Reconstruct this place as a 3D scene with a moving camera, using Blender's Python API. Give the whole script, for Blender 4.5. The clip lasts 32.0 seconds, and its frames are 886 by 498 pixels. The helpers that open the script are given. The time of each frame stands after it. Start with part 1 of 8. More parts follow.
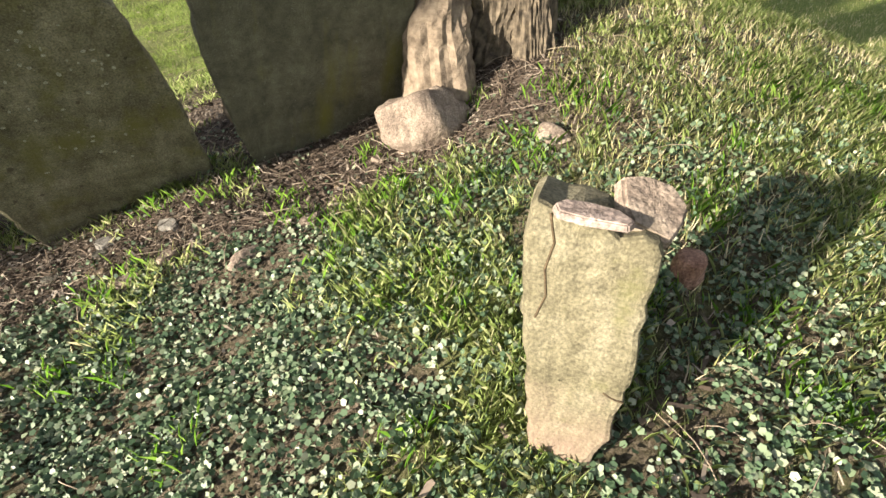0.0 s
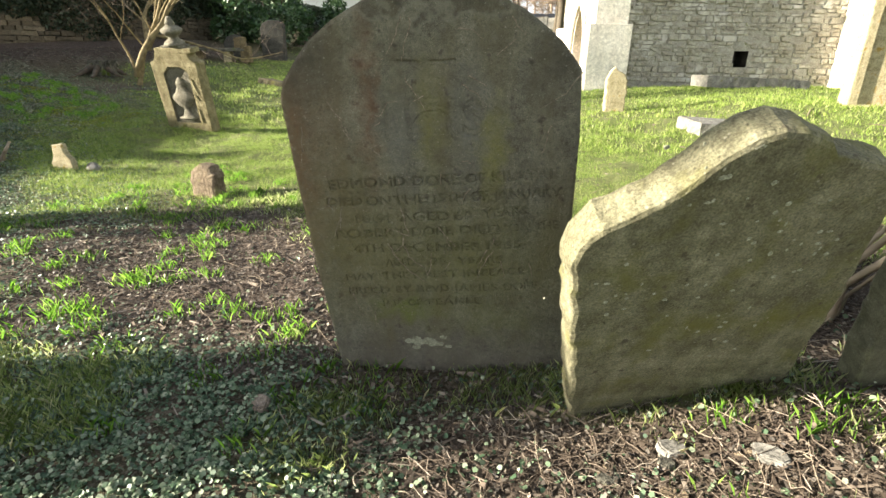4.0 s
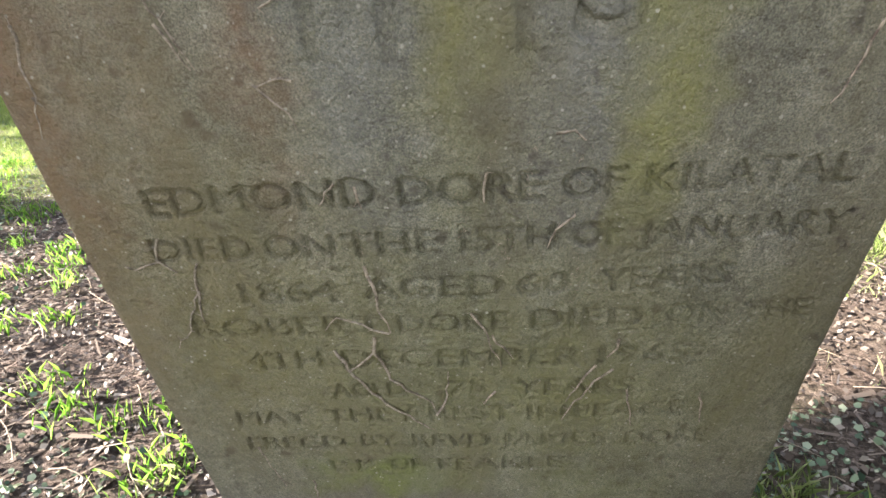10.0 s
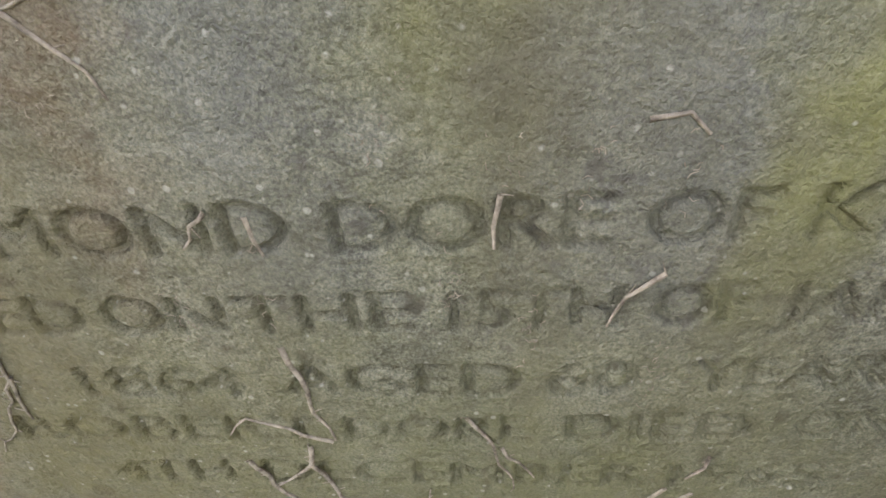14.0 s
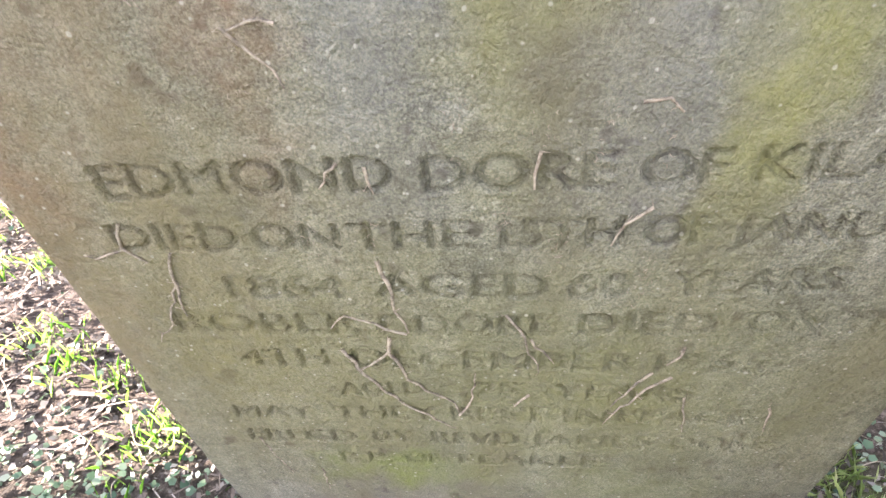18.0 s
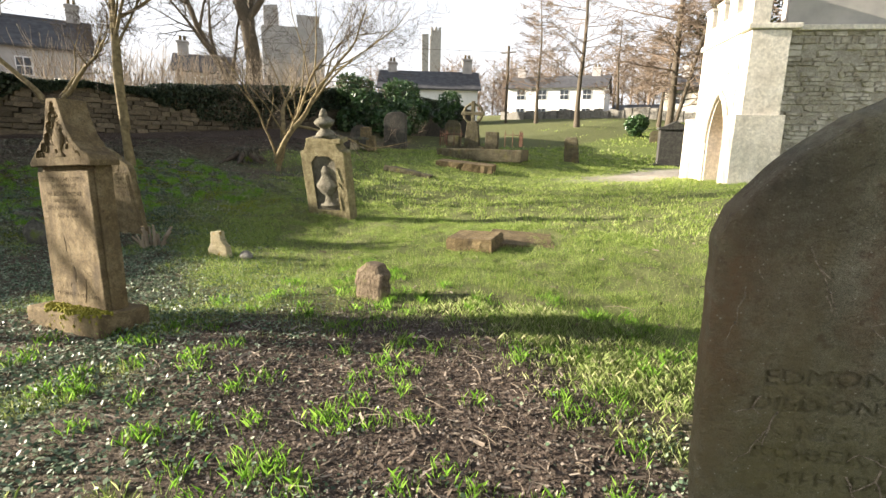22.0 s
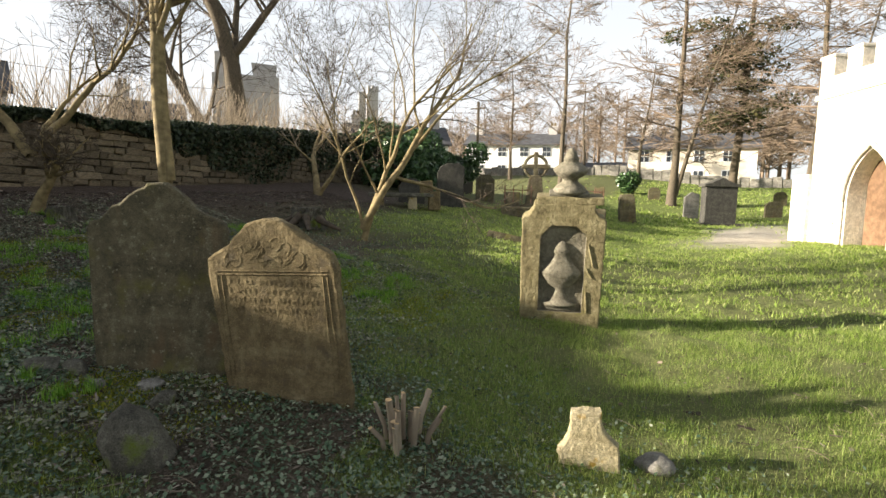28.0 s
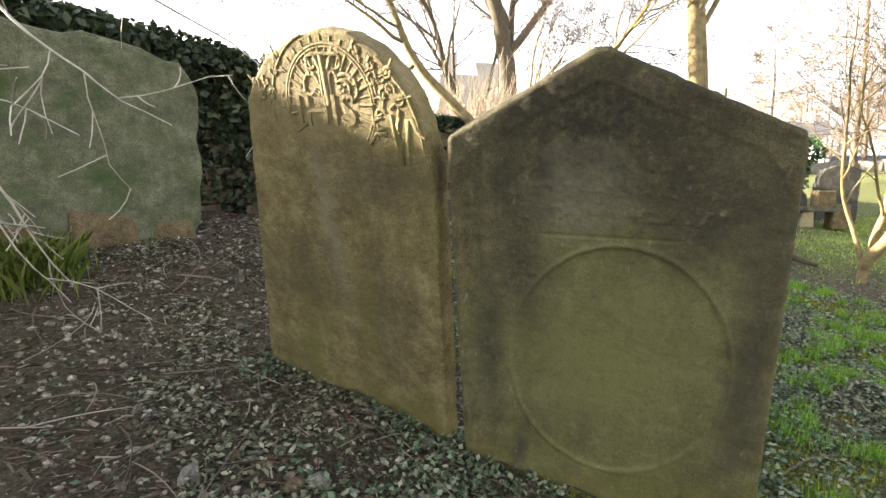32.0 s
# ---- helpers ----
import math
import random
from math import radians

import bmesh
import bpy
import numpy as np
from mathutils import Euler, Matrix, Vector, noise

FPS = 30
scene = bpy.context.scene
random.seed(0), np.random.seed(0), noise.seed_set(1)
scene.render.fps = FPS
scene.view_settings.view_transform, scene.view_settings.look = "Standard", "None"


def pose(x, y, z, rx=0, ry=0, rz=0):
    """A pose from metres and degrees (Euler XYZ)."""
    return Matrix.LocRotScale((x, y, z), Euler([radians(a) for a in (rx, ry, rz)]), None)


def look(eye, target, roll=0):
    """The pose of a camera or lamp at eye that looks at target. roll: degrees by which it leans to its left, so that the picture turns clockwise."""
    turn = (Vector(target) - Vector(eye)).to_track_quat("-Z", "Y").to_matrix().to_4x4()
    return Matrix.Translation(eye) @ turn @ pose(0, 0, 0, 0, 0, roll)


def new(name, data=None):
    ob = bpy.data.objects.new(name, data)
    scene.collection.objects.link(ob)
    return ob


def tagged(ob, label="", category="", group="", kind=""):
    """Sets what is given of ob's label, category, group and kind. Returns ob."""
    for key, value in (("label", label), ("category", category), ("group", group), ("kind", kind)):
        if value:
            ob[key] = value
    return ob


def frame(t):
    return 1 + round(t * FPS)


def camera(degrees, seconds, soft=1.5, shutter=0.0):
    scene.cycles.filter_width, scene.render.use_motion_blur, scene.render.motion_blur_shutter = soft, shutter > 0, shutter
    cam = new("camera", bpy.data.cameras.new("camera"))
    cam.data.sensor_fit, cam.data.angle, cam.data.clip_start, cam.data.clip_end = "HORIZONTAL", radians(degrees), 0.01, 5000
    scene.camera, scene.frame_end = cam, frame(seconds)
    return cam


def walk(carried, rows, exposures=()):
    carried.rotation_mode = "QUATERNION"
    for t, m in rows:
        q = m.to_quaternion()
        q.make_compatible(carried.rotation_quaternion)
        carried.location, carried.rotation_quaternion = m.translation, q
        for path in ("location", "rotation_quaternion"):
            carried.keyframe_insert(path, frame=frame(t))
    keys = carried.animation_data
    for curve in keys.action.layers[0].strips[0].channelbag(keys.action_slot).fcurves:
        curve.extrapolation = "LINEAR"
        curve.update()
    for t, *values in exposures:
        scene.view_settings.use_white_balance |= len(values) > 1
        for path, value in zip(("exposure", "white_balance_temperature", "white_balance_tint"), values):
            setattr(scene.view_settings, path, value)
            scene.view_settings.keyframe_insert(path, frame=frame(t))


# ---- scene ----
cam = camera(81.9, 32.0)
METRES, EYE, TILT, LEAN, TURN = 16.0, 1.5, -36.0, 0.0, 0.0
ROWS = [
    (0.0, 0.0, 0.0, 0.0, 0.0, 0.0, -0.0),
    (0.5, -0.0068, -0.0033, 0.0038, -0.13, 3.66, -0.19),
    (1.0, -0.0129, -0.0049, 0.0052, 1.81, 8.02, -2.54),
    (1.5, -0.0221, -0.006, 0.0052, 7.43, 10.21, -6.75),
    (2.0, -0.0342, 0.0009, 0.0073, 13.68, 10.8, -11.12),
    (2.5, -0.0481, 0.0022, 0.0057, 18.22, 11.4, -14.25),
    (3.0, -0.0643, 0.0008, 0.0028, 21.6, 11.65, -16.3),
    (3.5, -0.0776, 0.0056, 0.002, 23.29, 11.7, -17.15),
    (4.0, -0.0952, 0.0153, 0.0053, 23.72, 12.02, -17.35),
    (4.5, -0.112, 0.0274, 0.0117, 23.66, 12.45, -17.38),
    (6.5, -0.137, 0.0668, 0.0294, 22.44, 13.83, -16.32),
    (7.0, -0.138, 0.0734, 0.0317, 22.22, 13.78, -16.21),
    (7.5, -0.1379, 0.0752, 0.032, 21.99, 12.95, -16.08),
    (8.0, -0.1377, 0.0763, 0.0324, 21.84, 12.0, -15.98),
    (8.5, -0.1373, 0.0768, 0.0328, 21.7, 11.07, -15.95),
    (9.0, -0.1378, 0.0769, 0.0324, 21.57, 10.24, -15.97),
    (9.5, -0.1393, 0.0771, 0.0323, 21.44, 9.4, -16.01),
    (10.0, -0.1401, 0.0807, 0.0339, 21.3, 8.71, -16.06),
    (10.5, -0.1381, 0.0829, 0.0343, 21.16, 7.9, -16.09),
    (11.0, -0.1367, 0.0831, 0.0337, 21.05, 7.59, -16.12),
    (11.5, -0.1363, 0.0833, 0.0333, 20.89, 7.48, -16.17),
    (12.0, -0.1355, 0.0831, 0.0335, 20.76, 7.21, -16.2),
    (12.5, -0.1357, 0.0833, 0.0338, 20.73, 6.98, -16.27),
    (13.0, -0.1394, 0.0844, 0.0354, 20.8, 6.72, -16.33),
    (13.5, -0.1455, 0.091, 0.0388, 20.94, 6.62, -16.48),
    (16.0, -0.1501, 0.1068, 0.0437, 21.76, 0.69, -16.66),
    (16.5, -0.1499, 0.1045, 0.0428, 22.12, -0.14, -16.76),
    (17.0, -0.1496, 0.1007, 0.0417, 22.02, -0.19, -16.88),
    (17.5, -0.1485, 0.0944, 0.0394, 22.12, 0.3, -16.93),
    (18.0, -0.1462, 0.0876, 0.039, 22.35, 0.31, -17.01),
    (18.5, -0.144, 0.0754, 0.0384, 22.45, 0.56, -17.11),
    (19.0, -0.1402, 0.0644, 0.0368, 22.49, 0.88, -17.27),
    (19.5, -0.1306, 0.0573, 0.035, 22.66, 2.03, -17.25),
    (20.0, -0.1224, 0.0501, 0.0325, 22.97, 5.91, -17.31),
    (20.5, -0.1184, 0.0388, 0.0263, 23.24, 9.52, -17.29),
    (21.0, -0.1234, 0.0256, 0.0213, 23.93, 13.14, -17.57),
    (21.5, -0.1422, 0.0206, 0.0158, 26.93, 16.47, -19.62),
    (22.0, -0.1735, 0.0207, 0.0131, 32.11, 18.14, -22.64),
    (22.5, -0.2088, 0.0197, 0.0086, 35.08, 19.33, -24.06),
    (23.0, -0.2441, 0.023, 0.0068, 36.35, 20.09, -24.5),
    (23.5, -0.2801, 0.0206, 0.0052, 36.68, 20.77, -24.67),
    (24.0, -0.3138, 0.0149, 0.0019, 36.74, 21.02, -24.79),
    (24.5, -0.3489, 0.0206, 0.0013, 36.63, 21.22, -24.86),
    (25.0, -0.3792, 0.0221, 0.0028, 36.5, 21.41, -24.89),
    (25.5, -0.4043, 0.0239, 0.0085, 34.85, 22.32, -23.98),
    (27.5, -0.4874, 0.0456, 0.0288, 24.16, 26.77, -18.24),
    (28.0, -0.513, 0.0462, 0.0283, 24.43, 26.95, -18.44),
    (28.5, -0.5418, 0.0402, 0.0282, 26.25, 26.57, -19.46),
    (29.0, -0.5769, 0.0383, 0.0248, 28.66, 25.97, -21.01),
    (29.5, -0.6159, 0.0294, 0.0168, 32.52, 24.78, -23.3),
    (30.0, -0.6539, 0.0164, 0.012, 36.84, 22.68, -25.56),
    (30.5, -0.6893, 0.0065, 0.0056, 39.5, 20.72, -26.87),
    (31.0, -0.7219, -0.0061, -0.0007, 41.06, 20.07, -27.54),
    (31.5, -0.7495, -0.0152, -0.0017, 42.12, 19.54, -27.99),
    (32.0, -0.7755, -0.0166, 0.0007, 42.48, 19.23, -28.22),
]
walk(cam, [(t, pose(0, 0, EYE, TILT, LEAN, TURN) @ pose(METRES * x, METRES * y, METRES * z, 90 + pitch, roll, yaw)) for t, x, y, z, yaw, pitch, roll in ROWS],
     [(0.0, 1.86, 6500, 10), (2.0, 2.02, 6450, 9), (3.0, 2.24, 6400, 12), (4.0, 2.38, 6350, 6), (6.5, 3.08, 6950, 1), (9.0, 3.36, 6100, 16), (13.0, 3.48, 6000, 14), (16.0, 4.5, 5950, 25), (18.5, 4.34, 5950, 20),
      (20.0, 2.88, 6050, 22), (20.5, 2.62, 6300, 14), (21.5, 2.22, 6450, 10), (23.0, 1.76, 6600, 10), (25.5, 1.66, 6700, 9), (28.0, 1.84, 6550, 8), (30.0, 2.62, 6600, 6), (31.0, 2.92, 6650, 10), (32.0, 3.2, 6700, 10)])

# ---- light ----
SUN_DIR = Vector((-0.818, -0.575, 0.287)).normalized()
world = bpy.data.worlds.new("world")
scene.world = world
world.use_nodes = True
wn, wl = world.node_tree.nodes, world.node_tree.links
wn.clear()
sky = wn.new("ShaderNodeTexSky")
sky.sky_type, sky.sun_disc = "NISHITA", False
sky.sun_elevation = math.asin(SUN_DIR.z)
sky.sun_rotation = math.atan2(SUN_DIR.x, SUN_DIR.y)
sky.air_density, sky.dust_density = 1.0, 2.0
wco = wn.new("ShaderNodeTexCoord")
wnoise = wn.new("ShaderNodeTexNoise")
wnoise.inputs["Scale"].default_value, wnoise.inputs["Detail"].default_value = 2.2, 5
wramp = wn.new("ShaderNodeValToRGB")
wramp.color_ramp.elements[0].position, wramp.color_ramp.elements[1].position = 0.18, 0.46
wmix = wn.new("ShaderNodeMixRGB")
# bright haze low over the horizon, deeper grey-blue overhead
wsep = wn.new("ShaderNodeSeparateXYZ")
whaze = wn.new("ShaderNodeValToRGB")
whaze.color_ramp.elements[0].position, whaze.color_ramp.elements[0].color = 0.0, (0.95, 0.95, 0.96, 1)
whaze.color_ramp.elements[1].position, whaze.color_ramp.elements[1].color = 0.85, (0.19, 0.22, 0.28, 1)
whaze.color_ramp.elements.new(0.38).color = (0.68, 0.72, 0.78, 1)
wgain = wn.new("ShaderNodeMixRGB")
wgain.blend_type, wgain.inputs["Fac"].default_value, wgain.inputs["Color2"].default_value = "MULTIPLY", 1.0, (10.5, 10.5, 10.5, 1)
wl.new(wco.outputs["Generated"], wsep.inputs["Vector"])
wl.new(wsep.outputs["Z"], whaze.inputs["Fac"])
wl.new(whaze.outputs["Color"], wgain.inputs["Color1"])
wdot = wn.new("ShaderNodeVectorMath")
wdot.operation, wdot.inputs[1].default_value = "DOT_PRODUCT", SUN_DIR
wpow = wn.new("ShaderNodeMath")
wpow.operation, wpow.inputs[1].default_value = "POWER", 14.0
wpos = wn.new("ShaderNodeMath")
wpos.operation, wpos.inputs[1].default_value = "MAXIMUM", 0.0
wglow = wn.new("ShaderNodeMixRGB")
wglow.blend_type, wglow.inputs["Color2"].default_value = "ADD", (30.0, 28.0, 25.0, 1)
wl.new(wco.outputs["Generated"], wdot.inputs[0])
wl.new(wdot.outputs["Value"], wpos.inputs[0])
wl.new(wpos.outputs[0], wpow.inputs[0])
wl.new(wpow.outputs[0], wglow.inputs["Fac"])
wl.new(wgain.outputs["Color"], wglow.inputs["Color1"])
wl.new(wglow.outputs["Color"], wmix.inputs["Color2"])
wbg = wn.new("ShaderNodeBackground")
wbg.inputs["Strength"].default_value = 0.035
wout = wn.new("ShaderNodeOutputWorld")
wl.new(wco.outputs["Generated"], wnoise.inputs["Vector"])
wl.new(wnoise.outputs["Fac"], wramp.inputs["Fac"])
wl.new(wramp.outputs["Color"], wmix.inputs["Fac"])
wl.new(sky.outputs["Color"], wmix.inputs["Color1"])
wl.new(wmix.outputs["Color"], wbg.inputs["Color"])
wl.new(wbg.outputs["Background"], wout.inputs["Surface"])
sun_data = bpy.data.lights.new("sun", "SUN")
sun_data.energy, sun_data.angle, sun_data.color = 5.0, radians(0.9), (1.0, 0.88, 0.73)
sun = new("sun", sun_data)
sun.matrix_world = look(SUN_DIR * 60, (0, 0, 0))

# ---- small helpers ----
def lerp(a, b, t):
    return a + (b - a) * t


def sstep(a, b, x):
    t = np.clip((np.asarray(x, float) - a) / (b - a), 0, 1)
    return t * t * (3 - 2 * t)


TABLE = np.random.RandomState(7).rand(256, 256)


def vnoise(x, y, scale, seed=0):
    """Smooth value noise from 0 to 1 on a lattice of that many metres."""
    x, y = np.asarray(x, float) / scale + seed * 17.31, np.asarray(y, float) / scale + seed * 9.77
    i, j = np.floor(x).astype(int), np.floor(y).astype(int)
    u, v = x - i, y - j
    u, v = u * u * (3 - 2 * u), v * v * (3 - 2 * v)
    a, b = TABLE[i % 256, j % 256], TABLE[(i + 1) % 256, j % 256]
    c, d = TABLE[i % 256, (j + 1) % 256], TABLE[(i + 1) % 256, (j + 1) % 256]
    return (a * (1 - u) + b * u) * (1 - v) + (c * (1 - u) + d * u) * v


def bump2(x, y, cx, cy, sx, sy):
    return np.exp(-0.5 * (((x - cx) / sx) ** 2 + ((y - cy) / sy) ** 2))


def ground_z(x, y):
    """Height of the ground: a bank up to the boundary wall, a mound under the old tree, a knoll at the church."""
    x, y = np.asarray(x, float), np.asarray(y, float)
    d = -x - 9.5
    d = np.where(d > 3, d, np.log1p(np.exp(np.clip(d, -30, 3) * 1.6)) / 1.6)
    k = 0.112 + 0.05 * sstep(1.0, 4.5, y) - 0.05 * sstep(12, 24, y)
    z = k * np.minimum(d, 9.6)
    z = z + 0.035 * np.maximum(y - 4, 0) + 0.9 * bump2(x, y, 1.2, 3.2, 1.45, 1.8)
    z = z + 0.55 * bump2(x, y, 0.0, 13.0, 4.6, 4.6) + 0.07 * bump2(x, y, -1.1, 2.2, 0.4, 0.35)
    z = z + 0.42 * bump2(x, y, -17.6, 1.2, 1.3, 1.5)
    z = z + 0.075 * np.clip(y - 30, 0, 32) * sstep(70, 40, np.abs(x + 20))
    z = z - 0.1 * bump2(x, y, -0.5, 2.32, 0.5, 0.3) + 0.055 * bump2(x, y, 0.2, 0.72, 0.45, 0.4) - 0.075 * bump2(x, y, -13.4, 1.65, 0.8, 0.6) - 0.14 * bump2(x, y, -14.0, 7.5, 0.9, 0.9)
    near = sstep(45, 20, np.hypot(x + 6, y - 4))
    z = z + near * (0.07 * (vnoise(x, y, 1.3, 3) - 0.5) + 0.03 * (vnoise(x, y, 0.35, 4) - 0.5) + 0.05 * (vnoise(x, y, 0.21, 6) - 0.5) * sstep(3.6, 5.0, y) * sstep(-14, -12, x))
    return z


def gz(x, y):
    return float(ground_z(x, y))


def at_ground(x, y, yaw=0.0, sink=0.0, rx=0.0, ry=0.0):
    return pose(x, y, gz(x, y) - sink, rx, ry, yaw)


def mesh_of(name, bm, mats):
    me = bpy.data.meshes.new(name)
    bm.to_mesh(me)
    bm.free()
    for m in mats if isinstance(mats, (list, tuple)) else [mats]:
        me.materials.append(m)
    return me


def part(name, bm, material, parent=None, label=""):
    """Links a bmesh as one mesh object, under a thing or part if one is given."""
    ob = new(name, mesh_of(name, bm, material))
    ob.parent = parent
    return tagged(ob, label)


def thing(name, m, label, category, group="", kind=""):
    ob = new(name)
    ob.empty_display_size = 0.2
    ob.matrix_world = m
    return tagged(ob, label, category, group, kind)


def poly_mesh(name, verts, material, smooth=False):
    """verts: (n, k, 3), n faces of k corners of their own."""
    n, k, _ = verts.shape
    me = bpy.data.meshes.new(name)
    me.vertices.add(n * k)
    me.loops.add(n * k)
    me.polygons.add(n)
    me.vertices.foreach_set("co", np.ascontiguousarray(verts, np.float32).ravel())
    me.loops.foreach_set("vertex_index", np.arange(n * k, dtype=np.int32))
    me.polygons.foreach_set("loop_start", np.arange(0, n * k, k, dtype=np.int32))
    me.materials.append(material)
    me.update()
    return me


def smooth_all(ob):
    ob.data.polygons.foreach_set("use_smooth", np.ones(len(ob.data.polygons), bool))
    return ob


def box(bm, x0, x1, y0, y1, z0, z1, bevel=0.0, jitter=0.0, rnd=None):
    m = Matrix.Translation(((x0 + x1) / 2, (y0 + y1) / 2, (z0 + z1) / 2)) @ Matrix.Diagonal((x1 - x0, y1 - y0, z1 - z0, 1))
    vs = bmesh.ops.create_cube(bm, size=1, matrix=m)["verts"]
    if jitter:
        for v in vs:
            v.co += Vector([rnd.uniform(-jitter, jitter) for _ in range(3)])
    if bevel:
        es = list({e for v in vs for e in v.link_edges})
        bmesh.ops.bevel(bm, geom=es, offset=bevel, segments=2, affect="EDGES", profile=0.6)
    return vs


def densify(profile, step):
    out = []
    for (a, b), (c, d) in zip(profile, profile[1:] + profile[:1]):
        n = max(1, int(math.hypot(c - a, d - b) / step))
        out += [(lerp(a, c, i / n), lerp(b, d, i / n)) for i in range(n)]
    return out


def arc(cx, cz, r, a0, a1, n, rz=None):
    """Points on an arc, in degrees from the x axis."""
    return [(cx + r * math.cos(radians(lerp(a0, a1, i / n))), cz + (rz or r) * math.sin(radians(lerp(a0, a1, i / n)))) for i in range(n + 1)]


def slab(bm, profile, y0, y1, bevel=0.012, wear=0.006, step=0.04, seed=0, taper=0.0):
    """An upright slab with that outline in x and z, from y0 (front) to y1 (back), with worn edges."""
    rnd = random.Random(seed)
    pts = densify(list(profile), step)
    front, back = [], []
    for x, z in pts:
        w = wear if z > 0.02 else 0
        front.append(bm.verts.new((x + rnd.uniform(-w, w), y0, z + rnd.uniform(-w, w))))
        back.append(bm.verts.new((x * (1 - taper) + rnd.uniform(-w, w), y1, z * (1 - taper) + rnd.uniform(-w, w))))
    f = bm.faces.new(front)
    g = bm.faces.new(back[::-1])
    n = len(pts)
    for i in range(n):
        bm.faces.new((front[i], back[i], back[(i + 1) % n], front[(i + 1) % n]))
    bmesh.ops.recalc_face_normals(bm, faces=list(bm.faces))
    if bevel:
        es = [e for e in f.edges] + [e for e in g.edges]
        bmesh.ops.bevel(bm, geom=es, offset=bevel, segments=2, affect="EDGES", profile=0.5)
    return bm


def lathe(bm, profile, n=20, centre=(0, 0)):
    """Turned shape: profile of (radius, z)."""
    rings = []
    for r, z in profile:
        rings.append([bm.verts.new((centre[0] + r * math.cos(2 * math.pi * i / n), centre[1] + r * math.sin(2 * math.pi * i / n), z)) for i in range(n)])
    for a, b in zip(rings, rings[1:]):
        for i in range(n):
            bm.faces.new((a[i], a[(i + 1) % n], b[(i + 1) % n], b[i]))
    bm.faces.new(rings[0][::-1])
    bm.faces.new(rings[-1])
    return bm


def boulder(bm, sx, sy, sz, seed, sub=3, rough=0.25, cuts=5, flat=0.0):
    """An irregular stone: a ball with flats cut off it and uneven sides."""
    rnd = random.Random(seed)
    vs = bmesh.ops.create_icosphere(bm, subdivisions=sub, radius=1)["verts"]
    planes = [(Vector((rnd.uniform(-1, 1), rnd.uniform(-1, 1), rnd.uniform(-0.6, 1))).normalized(), rnd.uniform(0.6, 0.85)) for _ in range(cuts)]
    off = Vector((seed * 3.1, seed * 1.7, seed * 0.9))
    for v in vs:
        p = v.co.copy()
        for n, d in planes:
            over = p.dot(n) - d
            if over > 0:
                p -= n * over * 0.9
        p *= 1 + rough * (noise.noise(p * 1.3 + off) * 0.8 + noise.noise(p * 3.7 + off) * 0.35)
        v.co = Vector((p.x * sx, p.y * sy, p.z * sz))
    return bm


def tubes(name, lines, n, material):
    """One mesh of many tapered tubes; a line is a list of (point, radius)."""
    V, F = [], []
    base = 0
    for line in lines:
        P = np.array([p for p, _ in line], float)
        R = np.array([r for _, r in line], float)
        if len(P) < 2:
            continue
        T = np.gradient(P, axis=0)
        T /= np.linalg.norm(T, axis=1)[:, None] + 1e-9
        ref = np.array([0.0, 0.0, 1.0]) if abs(T[0][2]) < 0.9 else np.array([1.0, 0.0, 0.0])
        A = np.cross(T, ref)
        A /= np.linalg.norm(A, axis=1)[:, None] + 1e-9
        B = np.cross(T, A)
        ang = 2 * np.pi * np.arange(n) / n
        ring = P[:, None] + R[:, None, None] * (np.cos(ang)[None, :, None] * A[:, None] + np.sin(ang)[None, :, None] * B[:, None])
        V.append(ring.reshape(-1, 3))
        m = len(P)
        i, j = np.meshgrid(np.arange(m - 1), np.arange(n), indexing="ij")
        jj = (j + 1) % n
        F.append((base + np.stack([i * n + j, i * n + jj, (i + 1) * n + jj, (i + 1) * n + j], -1)).reshape(-1, 4))
        base += m * n
    V, F = np.concatenate(V), np.concatenate(F)
    me = bpy.data.meshes.new(name)
    me.vertices.add(len(V))
    me.loops.add(F.size)
    me.polygons.add(len(F))
    me.vertices.foreach_set("co", V.astype(np.float32).ravel())
    me.loops.foreach_set("vertex_index", F.astype(np.int32).ravel())
    me.polygons.foreach_set("loop_start", np.arange(0, F.size, 4, dtype=np.int32))
    me.polygons.foreach_set("use_smooth", np.ones(len(F), bool))
    me.materials.append(material)
    me.update()
    return me


def text_mesh(words, size, width=None, depth=0.004, bold=0.0, vcut=0.0):
    """Letters as a solid mesh, centred on x, standing on z = 0, facing -y, from y = -depth to depth."""
    cu = bpy.data.curves.new("letters", "FONT")
    cu.body, cu.size, cu.align_x = words, size, "CENTER"
    cu.extrude, cu.offset, cu.resolution_u = depth, bold, 3
    cu.bevel_depth, cu.bevel_resolution = vcut, 0
    ob = bpy.data.objects.new("letters", cu)
    scene.collection.objects.link(ob)
    dg = bpy.context.evaluated_depsgraph_get()
    me = bpy.data.meshes.new_from_object(ob.evaluated_get(dg), depsgraph=dg)
    bpy.data.objects.remove(ob)
    bm = bmesh.new()
    bm.from_mesh(me)
    bmesh.ops.remove_doubles(bm, verts=bm.verts, dist=0.0002)
    bm.transform(Matrix.Rotation(radians(90), 4, "X"))
    if width:
        xs = [v.co.x for v in bm.verts]
        w, mid = max(xs) - min(xs), (max(xs) + min(xs)) / 2
        for v in bm.verts:
            v.co.x = (v.co.x - mid) * width / w
    bpy.data.meshes.remove(me)
    return bm


